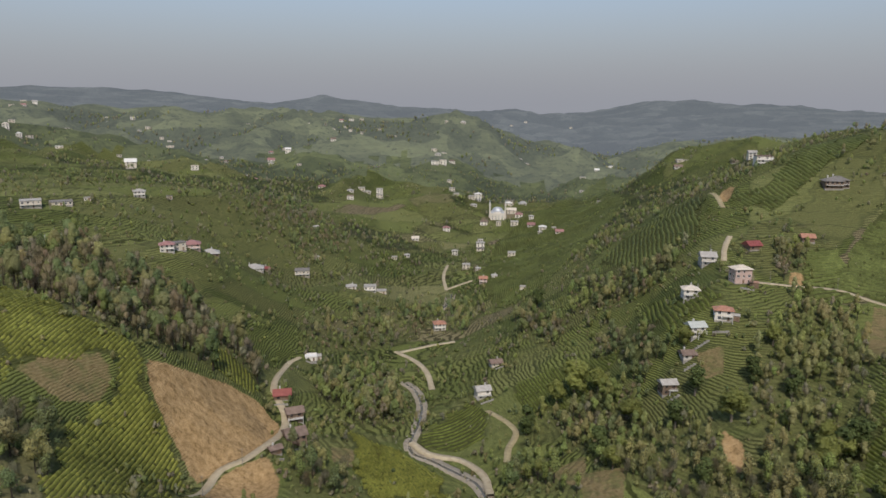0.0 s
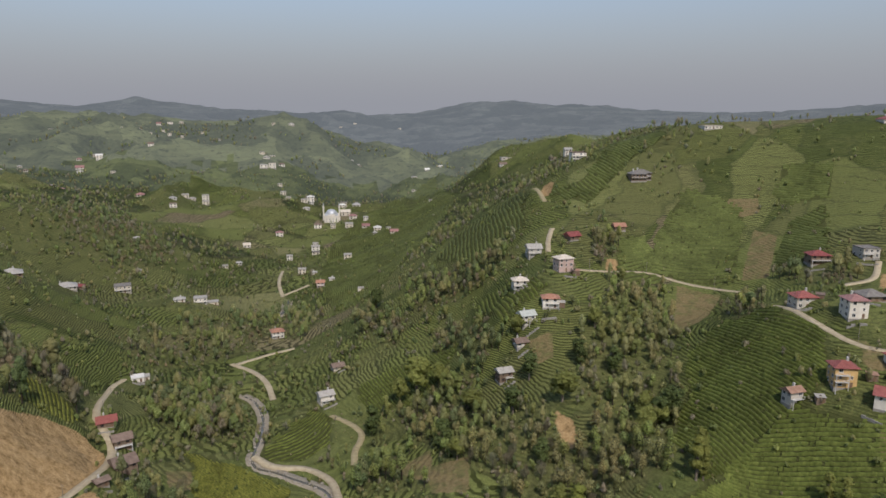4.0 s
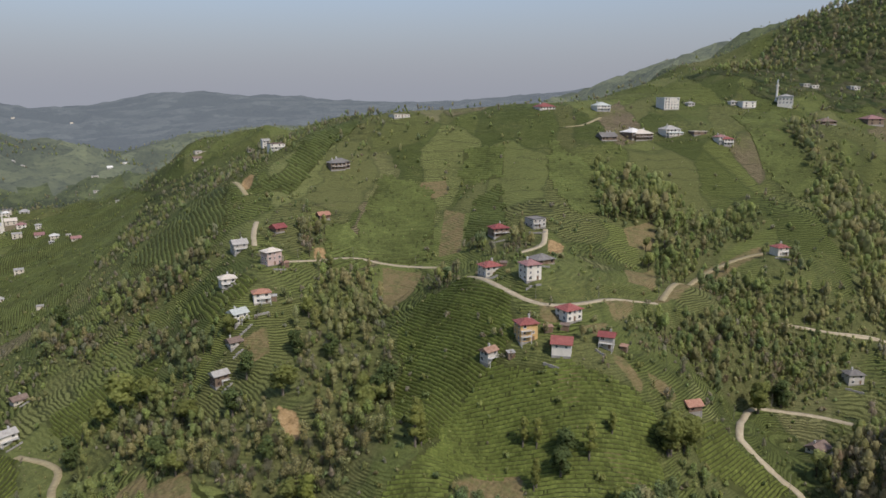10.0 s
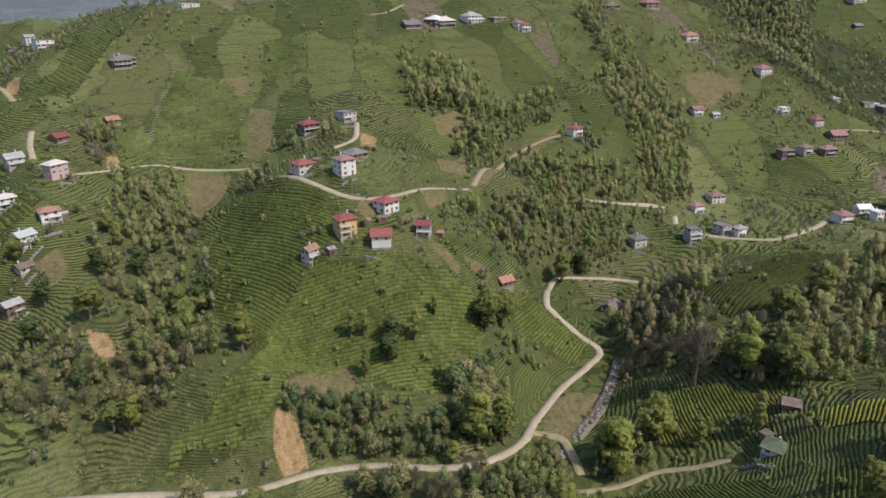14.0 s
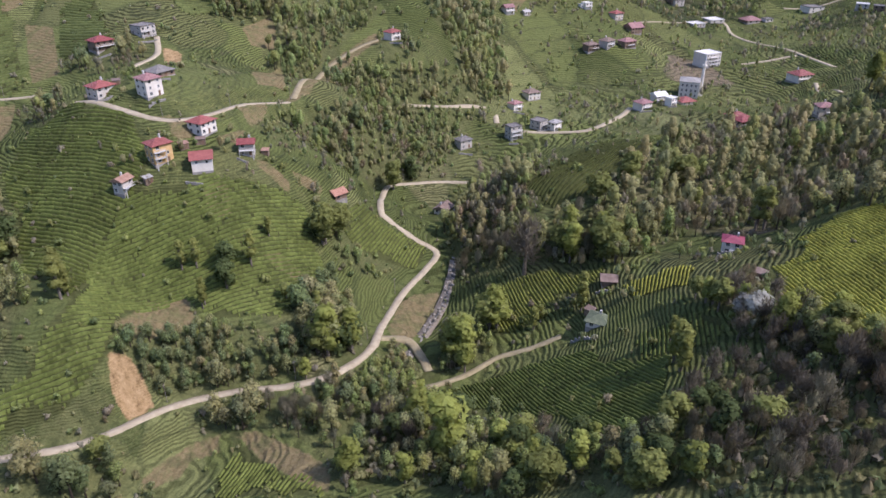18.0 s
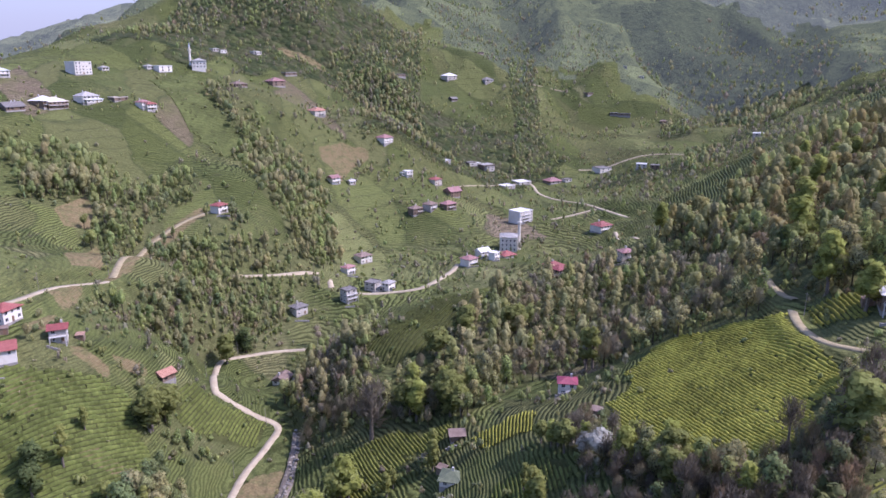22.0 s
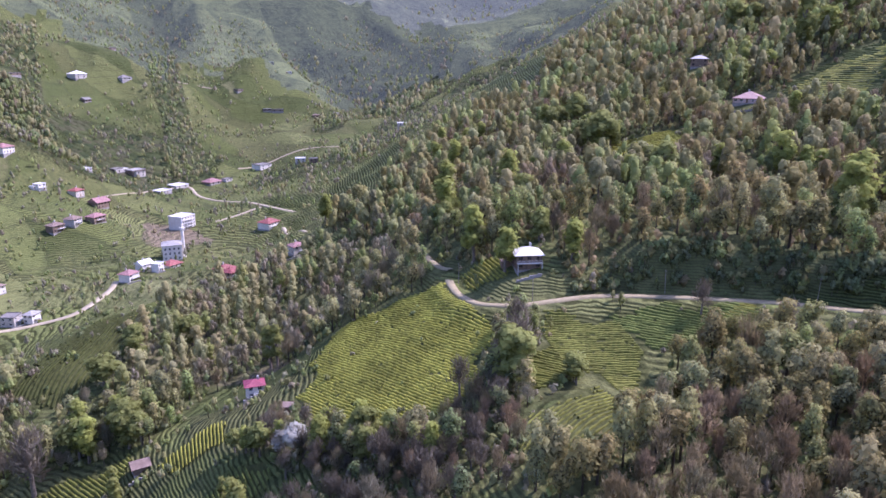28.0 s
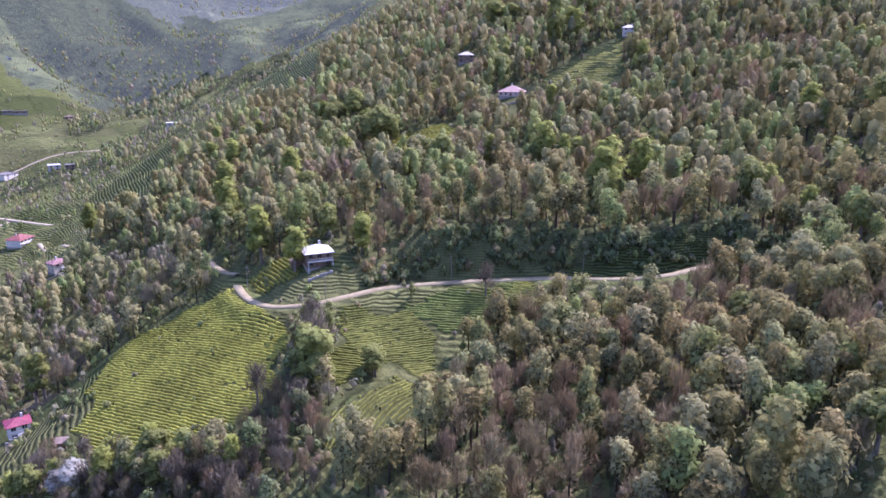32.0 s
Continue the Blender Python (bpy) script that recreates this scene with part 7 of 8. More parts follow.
scatter(23000, 400, 820, 1.2, 8.0, TINY_SET, 32, "scattered trees and scrub on the farther slopes", 0.2)
scatter(17000, 560, 1280, 3.0, 8.0, FAR_SET, 36, "orchards and hedgerow trees over the middle slopes", 0.25)
scatter(27000, 560, 1300, 3.5, 9.5, FAR_SET, 33, "thick woods in the gullies of the far slopes", 0.52, True)
scatter(15000, 1250, 2240, 6.0, 12.0, FAR_SET, 34, "distant woods over the valley sides", 0.55, True)


# ---- houses ----
def part(name, bm, mat, parent, label="", m=None):
    me = bm
    if not isinstance(bm, bpy.types.Mesh):
        me = bpy.data.meshes.new(name)
        bm.to_mesh(me)
        bm.free()
        me.materials.append(mat)
    o = new(name, me)
    o.parent = parent
    if m is not None:
        o.matrix_basis = m
    if label:
        o["label"] = label
    return o


def box_bm(x0, y0, z0, x1, y1, z1, bm=None, bevel=0.0):
    bm = bm or bmesh.new()
    g = bmesh.ops.create_cube(bm, size=1)
    for v in g["verts"]:
        v.co = Vector(((x0 + x1) / 2 + v.co.x * (x1 - x0), (y0 + y1) / 2 + v.co.y * (y1 - y0), (z0 + z1) / 2 + v.co.z * (z1 - z0)))
    if bevel:
        bmesh.ops.bevel(bm, geom=list({e for v in g["verts"] for e in v.link_edges}), offset=bevel, segments=1, affect="EDGES")
    return bm


WALLS = {
    "white": surface("white_plaster", (0.62, 0.575, 0.495), (0.76, 0.715, 0.63), 0.6, 0.85, 0.15, vary=0.08),
    "cream": surface("cream_plaster", (0.52, 0.46, 0.36), (0.66, 0.60, 0.50), 0.6, 0.85, 0.15, vary=0.08),
    "ochre": surface("ochre_plaster", (0.52, 0.33, 0.13), (0.64, 0.43, 0.19), 0.6, 0.85, 0.15),
    "grey": surface("grey_render", (0.41, 0.375, 0.32), (0.55, 0.51, 0.445), 0.6, 0.9, 0.25, vary=0.1),
    "brown": surface("timber_and_brick", (0.14, 0.10, 0.07), (0.27, 0.20, 0.14), 0.9, 0.9, 0.3, vary=0.15),
    "rose": surface("rose_plaster", (0.50, 0.36, 0.31), (0.62, 0.47, 0.41), 0.6, 0.85, 0.15),
    "slate": surface("grey_blockwork", (0.26, 0.24, 0.21), (0.38, 0.355, 0.315), 0.8, 0.9, 0.25),
}


def roof_material(name, dark, light, metal=0.0, rough=0.55):
    """Sheet or tile roofing: ribs across the slope, weathered."""
    m, nt, p = node_material(name)
    tc = nt.nodes.new("ShaderNodeTexCoord")
    a = noise_of(nt, 0.7, 5.0)
    col = ramp(nt, a, [(0.3, dark), (0.7, light)])
    oi = nt.nodes.new("ShaderNodeObjectInfo")
    h = nt.nodes.new("ShaderNodeHueSaturation")
    mr = nt.nodes.new("ShaderNodeMapRange")
    mr.inputs[3].default_value, mr.inputs[4].default_value = 0.88, 1.12
    nt.links.new(oi.outputs["Random"], mr.inputs[0])
    nt.links.new(mr.outputs[0], h.inputs["Value"])
    nt.links.new(col, h.inputs["Color"])
    nt.links.new(h.outputs[0], p.inputs["Base Color"])
    p.inputs["Roughness"].default_value, p.inputs["Metallic"].default_value = rough, metal
    w = add(nt, "ShaderNodeTexWave", Scale=1.6, Distortion=0.2)
    nt.links.new(tc.outputs["Object"], w.inputs["Vector"])
    bumped(nt, p, w.outputs["Fac"], 0.5, 0.06)
    return m


ROOFS = {
    "red": roof_material("red_sheet_roof", (0.20, 0.054, 0.042), (0.29, 0.095, 0.076)),
    "rose": roof_material("faded_red_roof", (0.22, 0.105, 0.095), (0.33, 0.18, 0.16)),
    "magenta": roof_material("magenta_roof", (0.17, 0.024, 0.045), (0.25, 0.05, 0.075)),
    "maroon": roof_material("maroon_roof", (0.16, 0.035, 0.03), (0.26, 0.07, 0.06)),
    "orange": roof_material("orange_tile_roof", (0.27, 0.125, 0.080), (0.40, 0.21, 0.14), 0.0, 0.8),
    "rust": roof_material("rusty_roof", (0.24, 0.13, 0.085), (0.38, 0.24, 0.17), 0.0, 0.8),
    "brown": roof_material("brown_tile_roof", (0.13, 0.09, 0.07), (0.22, 0.16, 0.125), 0.0, 0.85),
    "slate": roof_material("dark_grey_roof", (0.125, 0.113, 0.10), (0.215, 0.20, 0.18), 0.0, 0.8),
    "grey": roof_material("grey_sheet_roof", (0.28, 0.26, 0.23), (0.40, 0.38, 0.345), 0.0, 0.6),
    "ice": roof_material("pale_grey_green_roof", (0.36, 0.38, 0.345), (0.46, 0.48, 0.44), 0.0, 0.6),
    "white": roof_material("white_sheet_roof", (0.58, 0.555, 0.51), (0.70, 0.68, 0.63), 0.0, 0.55),
    "cream": roof_material("raw_concrete_roof", (0.42, 0.37, 0.30), (0.56, 0.50, 0.42), 0.0, 0.9),
    "pink": roof_material("pale_pink_roof", (0.26, 0.165, 0.14), (0.36, 0.24, 0.205), 0.0, 0.8),
    "moss": roof_material("mossy_green_roof", (0.085, 0.105, 0.06), (0.15, 0.17, 0.10), 0.0, 0.85),
}
WORDS = {"red": "red sheet", "rose": "faded red", "magenta": "bright magenta", "maroon": "dark red", "orange": "orange tile", "rust": "rusty brown", "brown": "brown tile",
         "slate": "dark grey", "grey": "grey sheet", "ice": "pale grey-green", "white": "white sheet", "cream": "raw concrete", "moss": "mossy green", "pink": "pale pink"}
WALL_WORDS = {"white": "white", "cream": "cream", "ochre": "ochre yellow", "grey": "grey", "brown": "brown timber", "rose": "rose", "slate": "grey block"}
glass_mat, _nt, _p = node_material("window_glass")
_p.inputs["Base Color"].default_value = (0.025, 0.03, 0.035, 1)
_p.inputs["Roughness"].default_value = 0.08
frame_mat = surface("window_frame", (0.55, 0.54, 0.52), (0.7, 0.69, 0.67), 2.0, 0.6, 0.0)
wood_frame_mat = surface("brown_frame", (0.12, 0.07, 0.045), (0.2, 0.12, 0.08), 2.0, 0.7, 0.0)
door_mat = surface("door_wood", (0.14, 0.08, 0.05), (0.24, 0.15, 0.09), 2.0, 0.6, 0.1)
slab_mat = surface("balcony_concrete", (0.42, 0.41, 0.38), (0.58, 0.57, 0.54), 0.9, 0.9, 0.2)
rail_mat = surface("painted_rail", (0.5, 0.49, 0.47), (0.66, 0.65, 0.63), 2.0, 0.5, 0.0)
base_mat = surface("rubble_footing", (0.22, 0.20, 0.18), (0.38, 0.36, 0.32), 0.9, 0.95, 0.5)


def _mesh(name, bm, *mats):
    me = bpy.data.meshes.new(name)
    bm.to_mesh(me)
    bm.free()
    for m in mats:
        me.materials.append(m)
    return me


def _frame_mesh(name, mat):
    """A unit window frame, 1 wide and 1 high, with a sill; its back on y = 0, front towards -y."""
    bm = box_bm(-0.5, -0.06, 0.0, -0.42, 0.02, 1.0)
    box_bm(0.42, -0.06, 0.0, 0.5, 0.02, 1.0, bm)
    box_bm(-0.42, -0.06, 0.92, 0.42, 0.02, 1.0, bm)
    box_bm(-0.03, -0.05, 0.06, 0.03, 0.02, 0.92, bm)
    box_bm(-0.56, -0.13, -0.06, 0.56, 0.02, 0.06, bm)
    return _mesh(name, bm, mat)


FRAME = {"pale": _frame_mesh("window", frame_mat), "wood": _frame_mesh("window", wood_frame_mat)}
PANE = _mesh("pane", box_bm(-0.42, -0.02, 0.06, 0.42, 0.012, 0.92), glass_mat)
DOOR = _mesh("door", box_bm(-0.5, -0.05, 0.0, 0.5, 0.03, 1.0, None, 0.02), door_mat)


def roof_bm(kind, w, d, over, rise, thick=0.16):
    bm = bmesh.new()
    x, y = w / 2 + over, d / 2 + over
    if kind == "flat":
        box_bm(-w / 2 - 0.25, -d / 2 - 0.25, 0, w / 2 + 0.25, d / 2 + 0.25, 0.22, bm)
        for q in ((-w / 2 - 0.25, -d / 2 - 0.25, w / 2 + 0.25, -d / 2 - 0.05), (-w / 2 - 0.25, d / 2 + 0.05, w / 2 + 0.25, d / 2 + 0.25),
                  (-w / 2 - 0.25, -d / 2 - 0.05, -w / 2 - 0.05, d / 2 + 0.05), (w / 2 + 0.05, -d / 2 - 0.05, w / 2 + 0.25, d / 2 + 0.05)):
            box_bm(q[0], q[1], 0.22, q[2], q[3], 0.55, bm)
        return bm
    ridge = max(0.0, x - y) if kind == "hip" else x
    low = [bm.verts.new((a * x, b * y, 0)) for a, b in ((-1, -1), (1, -1), (1, 1), (-1, 1))]
    top = [bm.verts.new((-ridge - (0.01 if kind == "hip" else 0), 0, rise)), bm.verts.new((ridge + (0.01 if kind == "hip" else 0), 0, rise))]
    bm.faces.new((low[0], low[1], top[1], top[0]))
    bm.faces.new((low[2], low[3], top[0], top[1]))
    bm.faces.new((low[1], low[2], top[1]))
    bm.faces.new((low[3], low[0], top[0]))
    bm.faces.new((low[3], low[2], low[1], low[0]))
    bmesh.ops.recalc_face_normals(bm, faces=bm.faces)
    g = bmesh.ops.extrude_face_region(bm, geom=[f for f in bm.faces if f.normal.z < -0.9])
    for v in g["geom"]:
        if isinstance(v, bmesh.types.BMVert):
            v.co.z -= thick
    return bm


def house(x, y, w, storeys, roof, rc, wc, yaw, near, seed):
    """A village house: footing, walls, roof, chimney, windows, door and balconies."""
    rng = random.Random(seed)
    w *= 0.93
    d = w * rng.uniform(0.78, 0.98)
    sh = 2.5
    h = storeys * sh
    root = new("house")
    size = {1: "low", 2: "two-storey", 3: "three-storey", 4: "tall"}[storeys]
    shape = {"hip": "hipped", "gable": "gabled", "flat": "flat"}[roof]
    tagged(root, f"{size} {WALL_WORDS[wc]} house with a {WORDS[rc]} {shape} roof", "house", "hill houses")
    zs = [height(x + a * w * 0.4, y + b * w * 0.4) for a in (-1, 0, 1) for b in (-1, 0, 1)]
    z = 0.45 * sum(zs) / len(zs) + 0.55 * min(zs)
    root.matrix_world = pose(x, y, z, 0, 0, yaw)
    part("wall", box_bm(-w / 2, -d / 2, 0, w / 2, d / 2, h), WALLS[wc], root)
    part("footing", box_bm(-w / 2 - 0.08, -d / 2 - 0.08, -5.5, w / 2 + 0.08, d / 2 + 0.08, 0.25), base_mat, root, "rough stone footing set in the slope")
    over = 0.7 if roof != "flat" else 0.25
    rise = d * (0.26 if roof == "hip" else 0.32) if roof != "flat" else 0
    if roof == "gable":
        bm = bmesh.new()
        tri = [[bm.verts.new((sx * w / 2, a * d / 2, 0)) for a in (-1, 1)] + [bm.verts.new((sx * w / 2, 0, rise * (d / 2) / (d / 2 + over) * 0.98))] for sx in (-1, 1)]
        bm.faces.new(tri[0])
        bm.faces.new(tri[1][::-1])
        bm.faces.new((tri[0][0], tri[0][2], tri[1][2], tri[1][0]))
        bm.faces.new((tri[0][2], tri[0][1], tri[1][1], tri[1][2]))
        part("gable", bm, WALLS[wc], root, "", pose(0, 0, h))
    part("roof", roof_bm(roof, w, d, over, rise), ROOFS[rc], root, "", pose(0, 0, h + 0.1))
    if near is None:
        pane = _far_window
        for s in range(storeys):
            for k in (-1, 1):
                part("window", pane, None, root, "", pose(k * w * 0.24, -d / 2 - 0.02, s * sh + 0.9) @ Matrix.Diagonal((1.5, 1, 1.3, 1)))
        return root
    if rng.random() < 0.75 and roof != "flat":
        cx = rng.uniform(-0.25, 0.25) * w
        part("chimney", box_bm(-0.35, -0.35, 0, 0.35, 0.35, rise * 0.6 + 1.1, None, 0.03), slab_mat, root, "plastered chimney", pose(cx, d * 0.14, h + rise * 0.35))
    fk = "wood" if wc == "brown" else "pale"
    n = max(2, int(w / 2.7))
    sides = ((0, w, d / 2), (90, d, w / 2), (-90, d, w / 2)) if near else ((0, w, d / 2), (90, d, w / 2))
    balcony = storeys > 1 and rng.random() < 0.85
    for turn, span, off in sides:
        m0 = pose(0, 0, 0, 0, 0, turn)
        cnt = n if turn == 0 else max(2, n - 1)
        for s in range(storeys):
            for k in range(cnt):
                if rng.random() < 0.1:
                    continue
                px = (k + 0.5) / cnt * span - span / 2
                if turn == 0 and s == 0 and k == cnt // 2:
                    part("door", DOOR, None, root, "brown wooden front door", m0 @ pose(px, -off, 0.25) @ Matrix.Diagonal((1.05, 1, 2.05, 1)))
                    continue
                ww, wh = (1.45, 1.45) if rng.random() < 0.75 else (0.9, 1.2)
                o = part("window", FRAME[fk], None, root, "", m0 @ pose(px, -off - 0.01, s * sh + 0.95) @ Matrix.Diagonal((ww, 1, wh, 1)))
                part("pane", PANE, None, o)
    if balcony:
        bw = w * rng.choice((0.6, 0.98, 0.98))
        bx = rng.choice((-1, 0, 1)) * (w - bw) / 2
        for s in range(1, storeys):
            slab = part("balcony", box_bm(bx - bw / 2, -d / 2 - 1.35, s * sh - 0.1, bx + bw / 2, -d / 2 - 0.005, s * sh + 0.08), slab_mat, root, "concrete balcony slab")
            bm = box_bm(bx - bw / 2, -d / 2 - 1.33, s * sh + 0.92, bx + bw / 2, -d / 2 - 1.25, s * sh + 1.0)
            steps = max(3, int(bw / 0.55))
            for k in range(steps + 1):
                q = bx - bw / 2 + 0.03 + (bw - 0.06) * k / steps
                box_bm(q - 0.025, -d / 2 - 1.31, s * sh + 0.08, q + 0.025, -d / 2 - 1.27, s * sh + 0.92, bm)
            part("railing", bm, rail_mat, slab)
        if near:
            for k in (-1, 1):
                part("post", box_bm(bx + k * (bw / 2 - 0.2) - 0.13, -d / 2 - 1.3, -4.0, bx + k * (bw / 2 - 0.2) + 0.13, -d / 2 - 1.04, (storeys - 1) * sh - 0.1), slab_mat, root, "concrete balcony post")
    return root


_far_window = _mesh("window", box_bm(-0.5, -0.03, 0, 0.5, 0.01, 1.0), glass_mat)
for k, (x, y, w, st, roof, rc, wc, yaw) in enumerate(ALL_HOUSES):
    r = math.hypot(x, y)
    # the village houses stand across the valley, with their fronts turned towards the south
    turned = 38 * x / r if x > 150 and y > -60 else 0
    house(x, y, w, st, roof, rc, wc, yaw + turned * (0.6 if r < 330 else 1.0), True if r < 430 else False if r < 700 else None, 100 + k)


# gardens and retaining walls round the nearer houses
wall_mat = surface("dry_stone", (0.20, 0.19, 0.17), (0.36, 0.34, 0.31), 1.6, 0.95, 0.6)
ry = np.random.default_rng(64)
garden = []
for x, y, w, st, roof, rc, wc, yaw in ALL_HOUSES:
    r = math.hypot(x, y)
    if r > 720:
        continue
    for _ in range(6 if r < 460 else 4):
        a, q = ry.uniform(0, 6.28), w * ry.uniform(0.8, 1.5) + 1.0
        gx_, gy_ = x + q * math.cos(a), y + q * math.sin(a)
        toward = -(gx_ - x) * x / r - (gy_ - y) * y / r
        if clear_of_roads(np.array([gx_]), np.array([gy_]), 1.0)[0]:
            garden.append((gx_, gy_, ry.uniform(1.2, 2.4) if toward > 0.2 * q else ry.uniform(2.5, 6.0), ("green", "fresh", "olive", "deep", "grey")[ry.integers(5)]))
    if r < 460 and ry.random() < 0.7:
        m = pose(x, y, 0, 0, 0, yaw) @ pose(ry.uniform(-0.2, 0.2) * w, -w * ry.uniform(0.85, 1.1), 0)
        bm, span = bmesh.new(), w * ry.uniform(0.6, 1.0)
        n = max(4, int(span / 1.3))
        for k in range(n):
            px_ = -span / 2 + span * k / n
            foot = m @ Vector((px_ + span / n / 2, 0, 0))
            base = height(foot.x, foot.y)
            box_bm(px_, -0.22 + ry.uniform(-0.06, 0.06), base - 0.9, px_ + span / n - 0.03, 0.25, base + ry.uniform(0.7, 1.0), bm)
        me = bpy.data.meshes.new("garden_wall")
        bm.to_mesh(me)
        bm.free()
        me.materials.append(wall_mat)
        o = tagged(new("garden_wall", me), "low rough stone wall holding up a house terrace", "stone wall", "garden walls")
        o.matrix_world = m
tagged(new("garden_shrubs", grove(garden, SMALL_SET, 65)), "fruit trees and shrubs in the house gardens", "shrubs", kind="stuff")


# sheds in the yards of the spur hamlet
plank_mat = surface("shed_planks", (0.15, 0.105, 0.07), (0.28, 0.21, 0.15), 1.2, 0.9, 0.3, vary=0.12)


def shed(x, y, w, d, h, yaw, rc):
    root = tagged(new("shed"), f"small wooden yard shed under a {WORDS[rc]} lean-to roof", "shed", "yard sheds")
    root.matrix_world = pose(x, y, height(x, y) - 0.2, 0, 0, yaw)
    wall = part("wall", box_bm(-w / 2 + 0.03, -d / 2 + 0.03, -0.8, w / 2 - 0.03, d / 2 - 0.03, h), plank_mat, root)
    n = max(5, int(w / 0.34))
    board = _mesh("plank", box_bm(0.012, -0.03, -0.8, w / n - 0.012, 0.03, h), plank_mat)
    for k in range(n):
        for side in (-d / 2, d / 2):
            part("plank", board, None, wall, "", pose(-w / 2 + w * k / n, side, 0))
    part("roof", box_bm(-w / 2 - 0.25, -d / 2 - 0.3, 0, w / 2 + 0.25, d / 2 + 0.3, 0.08), ROOFS[rc], root, "", pose(0, 0, h + 0.2, math.degrees(math.atan2(0.35, d))))
    part("door", DOOR, None, root, "plain plank door", pose(w * 0.2, -d / 2 - 0.035, -0.1) @ Matrix.Diagonal((0.9, 1, 1.8, 1)))


for x, y, w, d, h, yaw, rc in ((203.5, 194.5, 3.4, 2.6, 2.2, -30, "rust"), (184.5, 196.5, 3.0, 2.4, 2.1, -20, "grey"), (209.5, 191.0, 3.6, 2.4, 2.2, -50, "brown"), (222.5, 170.5, 2.8, 2.2, 2.0, -70, "rust"),
                              (226.0, 247.0, 3.2, 2.6, 2.1, -40, "brown"), (158.5, 348.0, 4.0, 3.0, 2.3, -10, "rust"), (138.0, 318.5, 3.4, 2.6, 2.2, -20, "grey"), (208.5, -91.5, 3.4, 2.6, 2.2, -100, "brown"),
                              (197.5, -16.5, 3.0, 2.4, 2.1, -110, "brown"), (204.0, 31.5, 3.0, 2.2, 2.0, -115, "brown")):
    shed(x, y, w, d, h, yaw, rc)


# ---- mosques, the tall tower by the river and poles ----
dome_mat = surface("dome_lead", (0.40, 0.42, 0.44), (0.56, 0.58, 0.60), 1.0, 0.4, 0.1, metal=0.3)


def ring_bm(rows, k=20):
    """A turned shape from (radius, height) rows."""
    bm = bmesh.new()
    loops = [[bm.verts.new((r * math.cos(2 * math.pi * i / k), r * math.sin(2 * math.pi * i / k), z)) for i in range(k)] for r, z in rows]
    for a, b in zip(loops, loops[1:]):
        for i in range(k):
            bm.faces.new((a[i], a[(i + 1) % k], b[(i + 1) % k], b[i]))
    bm.faces.new(loops[0][::-1])
    bm.faces.new(loops[-1])
    return bm


def minaret(root, x, y, h, r=1.0):
    m = part("minaret", ring_bm([(r * 1.3, -3), (r * 1.3, h * 0.16), (r, h * 0.2), (r * 0.94, h * 0.66), (r * 1.55, h * 0.69), (r * 1.55, h * 0.735), (r * 0.8, h * 0.735), (r * 0.76, h * 0.84)], 14),
             WALLS["white"], root, "slim white minaret with a balcony", pose(x, y, 0))
    part("spire", ring_bm([(r * 0.86, h * 0.84), (r * 0.05, h)], 14), dome_mat, m, "pointed grey spire")


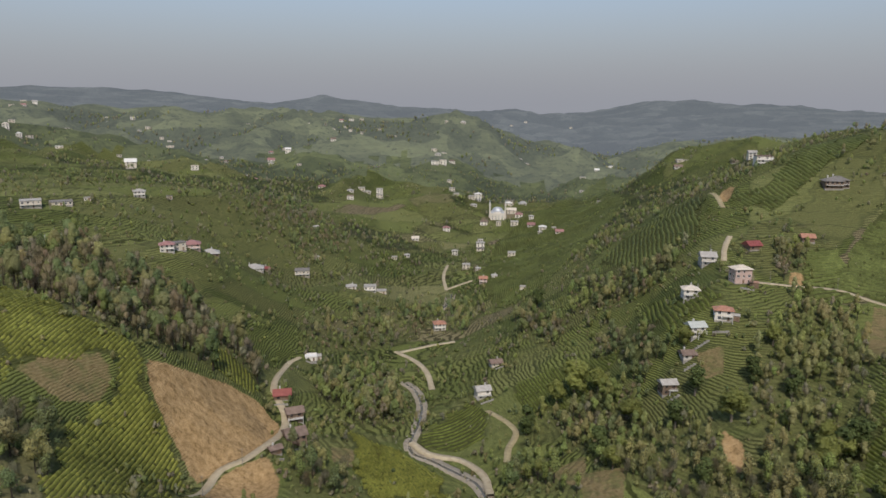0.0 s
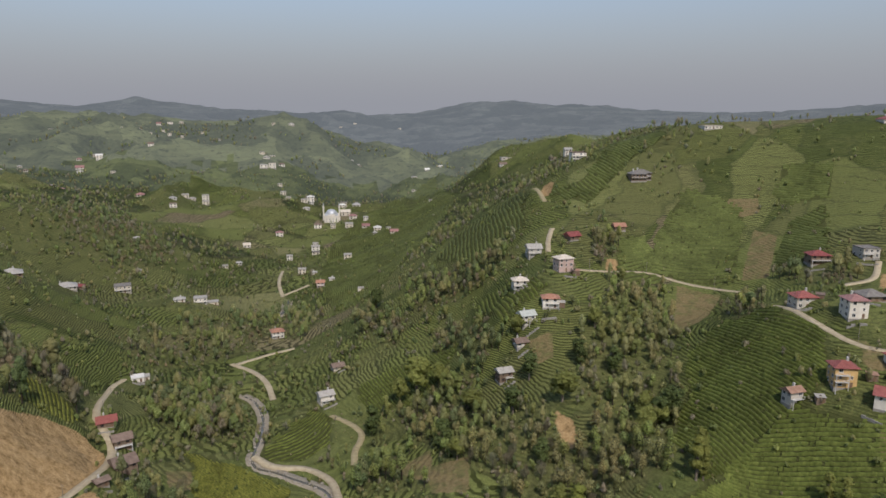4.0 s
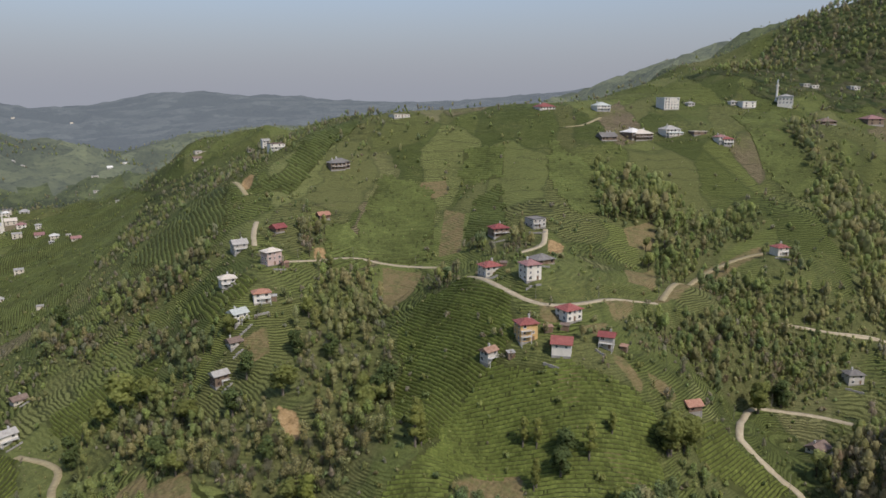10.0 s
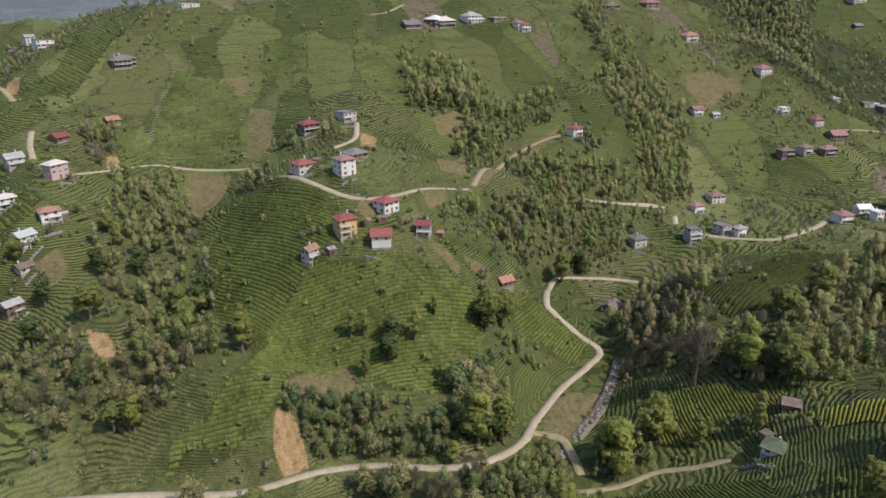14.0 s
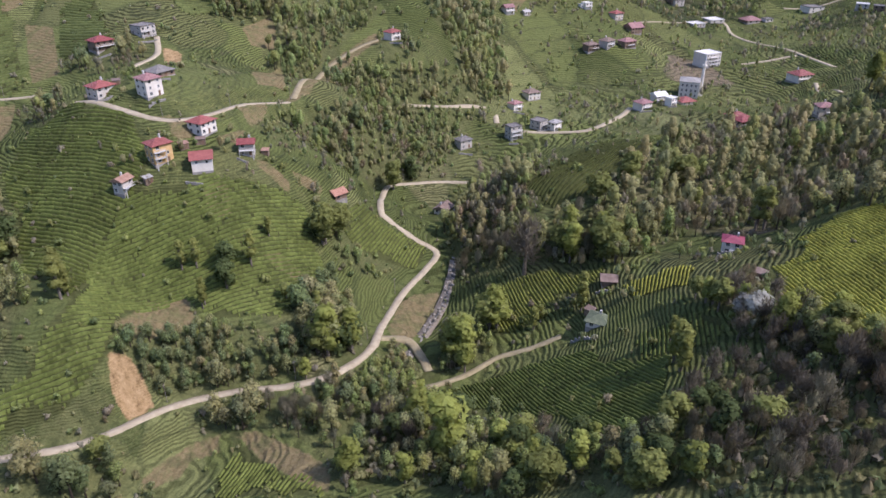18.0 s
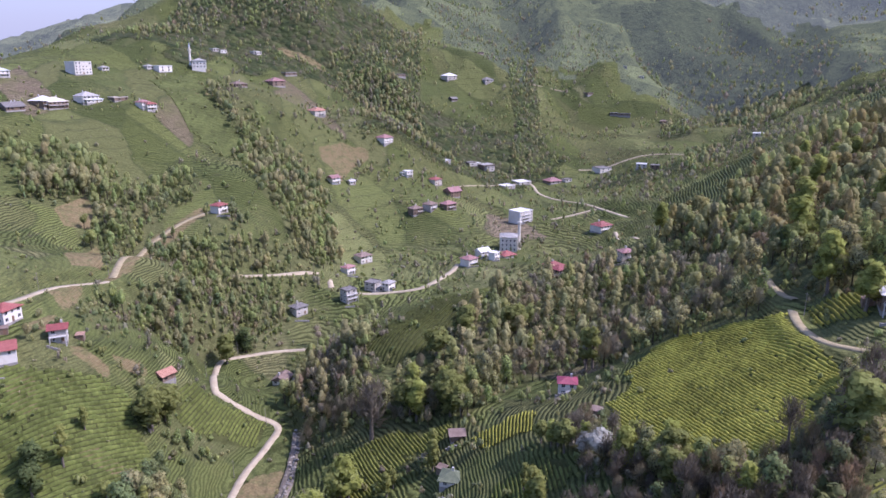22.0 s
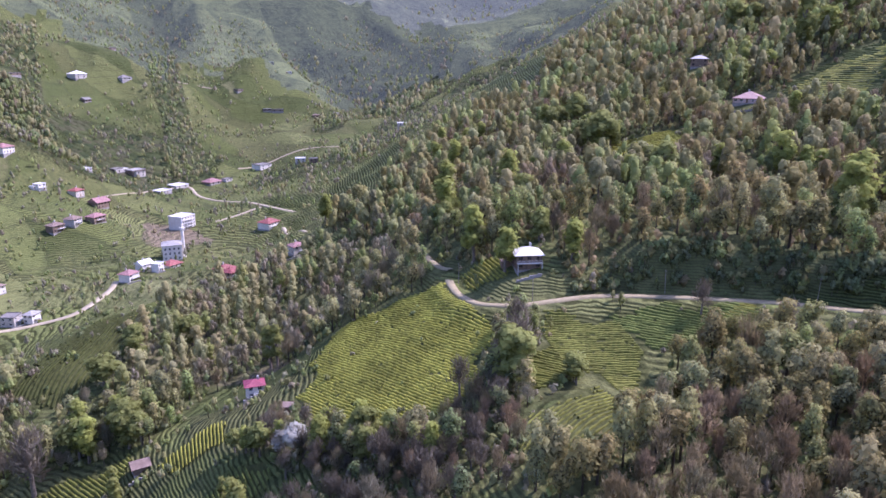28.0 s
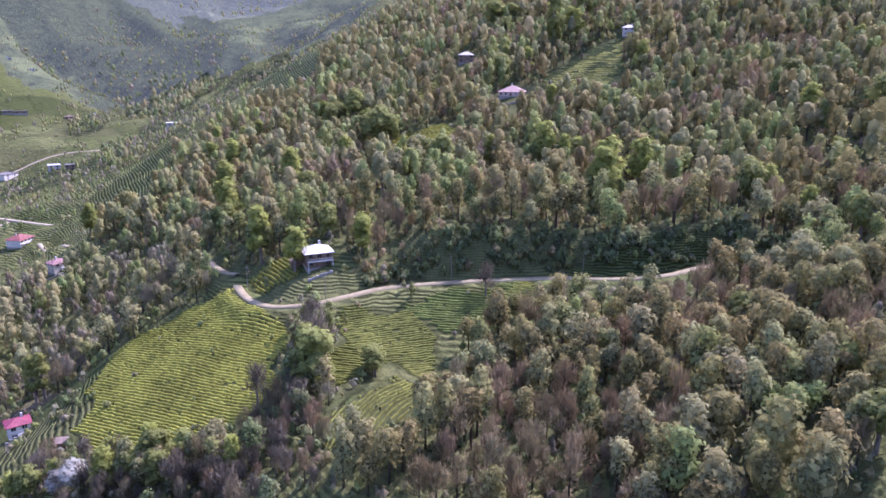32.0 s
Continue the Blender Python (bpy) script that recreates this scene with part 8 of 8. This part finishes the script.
def mosque(x, y, w, h, yaw, towers, domed, label):
    root = new("mosque")
    tagged(root, label, "mosque")
    root.matrix_world = pose(x, y, height(x, y), 0, 0, yaw)
    part("wall", box_bm(-w / 2, -w / 2, -4, w / 2, w / 2, h), WALLS["white"], root)
    part("cornice", box_bm(-w / 2 - 0.3, -w / 2 - 0.3, h, w / 2 + 0.3, w / 2 + 0.3, h + 0.5), WALLS["white"], root)
    if domed:
        r = w * 0.40
        part("drum", ring_bm([(r * 1.04, h + 0.5), (r * 1.04, h + 2.0)], 24), WALLS["white"], root)
        part("dome", ring_bm([(r * math.cos(a), h + 2.0 + r * 0.8 * math.sin(a)) for a in np.linspace(0, 1.5, 9)], 24), dome_mat, root, "pale grey lead dome")
        for sx in (-1, 1):
            for sy in (-1, 1):
                q = w * 0.13
                part("dome", ring_bm([(q * math.cos(a), h + 0.5 + q * 0.8 * math.sin(a)) for a in np.linspace(0, 1.5, 6)], 12), dome_mat, root, "", pose(sx * w * 0.36, sy * w * 0.36, 0))
    else:
        part("roof", roof_bm("hip", w, w, 0.6, w * 0.16), ROOFS["grey"], root, "", pose(0, 0, h + 0.5))
    for turn in (0, 90, -90):
        for s in range(max(1, int(h / 3.2))):
            for k in range(4):
                o = part("window", FRAME["pale"], None, root, "", pose(0, 0, 0, 0, 0, turn) @ pose((k - 1.5) * w / 4.3, -w / 2 - 0.01, s * 3.1 + 1.0) @ Matrix.Diagonal((1.2, 1, 1.7, 1)))
                part("pane", PANE, None, o)
    for sx in towers:
        minaret(root, sx * (w / 2 + 1.2), w * 0.35, h + 17, 1.0)


mosque(75.8, 960, 19, 9, -5, (-1, 1), True, "white domed mosque with two minarets in the valley")
mosque(488, 27.6, 12, 10, -88, (1,), False, "white village mosque with a single slim minaret")
mosque(654, 336, 13, 7, -62, (-1,), False, "white mosque with one minaret on the crest")

# poles along the roads
pole_mat = surface("weathered_pole", (0.15, 0.13, 0.11), (0.26, 0.235, 0.20), 3.0, 0.85, 0.1)
POLE = _mesh("shaft", ring_bm([(0.11, -0.5), (0.07, 7.6)], 8), pole_mat)
ARM = _mesh("crossarm", box_bm(-0.6, -0.05, 7.0, 0.6, 0.05, 7.1), pole_mat)
rp = random.Random(77)
for name, side in (("valley_road", 1), ("hill_road", -1), ("spur_road", 1), ("forest_road", 1), ("slide_road", -1), ("village_road", 1), ("east_road", -1)):
    w, line, z = ROAD_LINES[name]
    for k in range(6, len(line) - 2, 24):
        t = line[k + 1] - line[k]
        t /= np.linalg.norm(t)
        q = line[k] + side * (w / 2 + 1.5) * np.array([-t[1], t[0]])
        root = tagged(new("utility_pole"), "weathered wooden utility pole beside the road", "utility pole", "poles along the roads")
        root.matrix_world = pose(q[0], q[1], height(q[0], q[1]), rp.uniform(-2, 2), rp.uniform(-2, 2), rp.uniform(0, 180))
        part("shaft", POLE, None, root)
        part("crossarm", ARM, None, root)
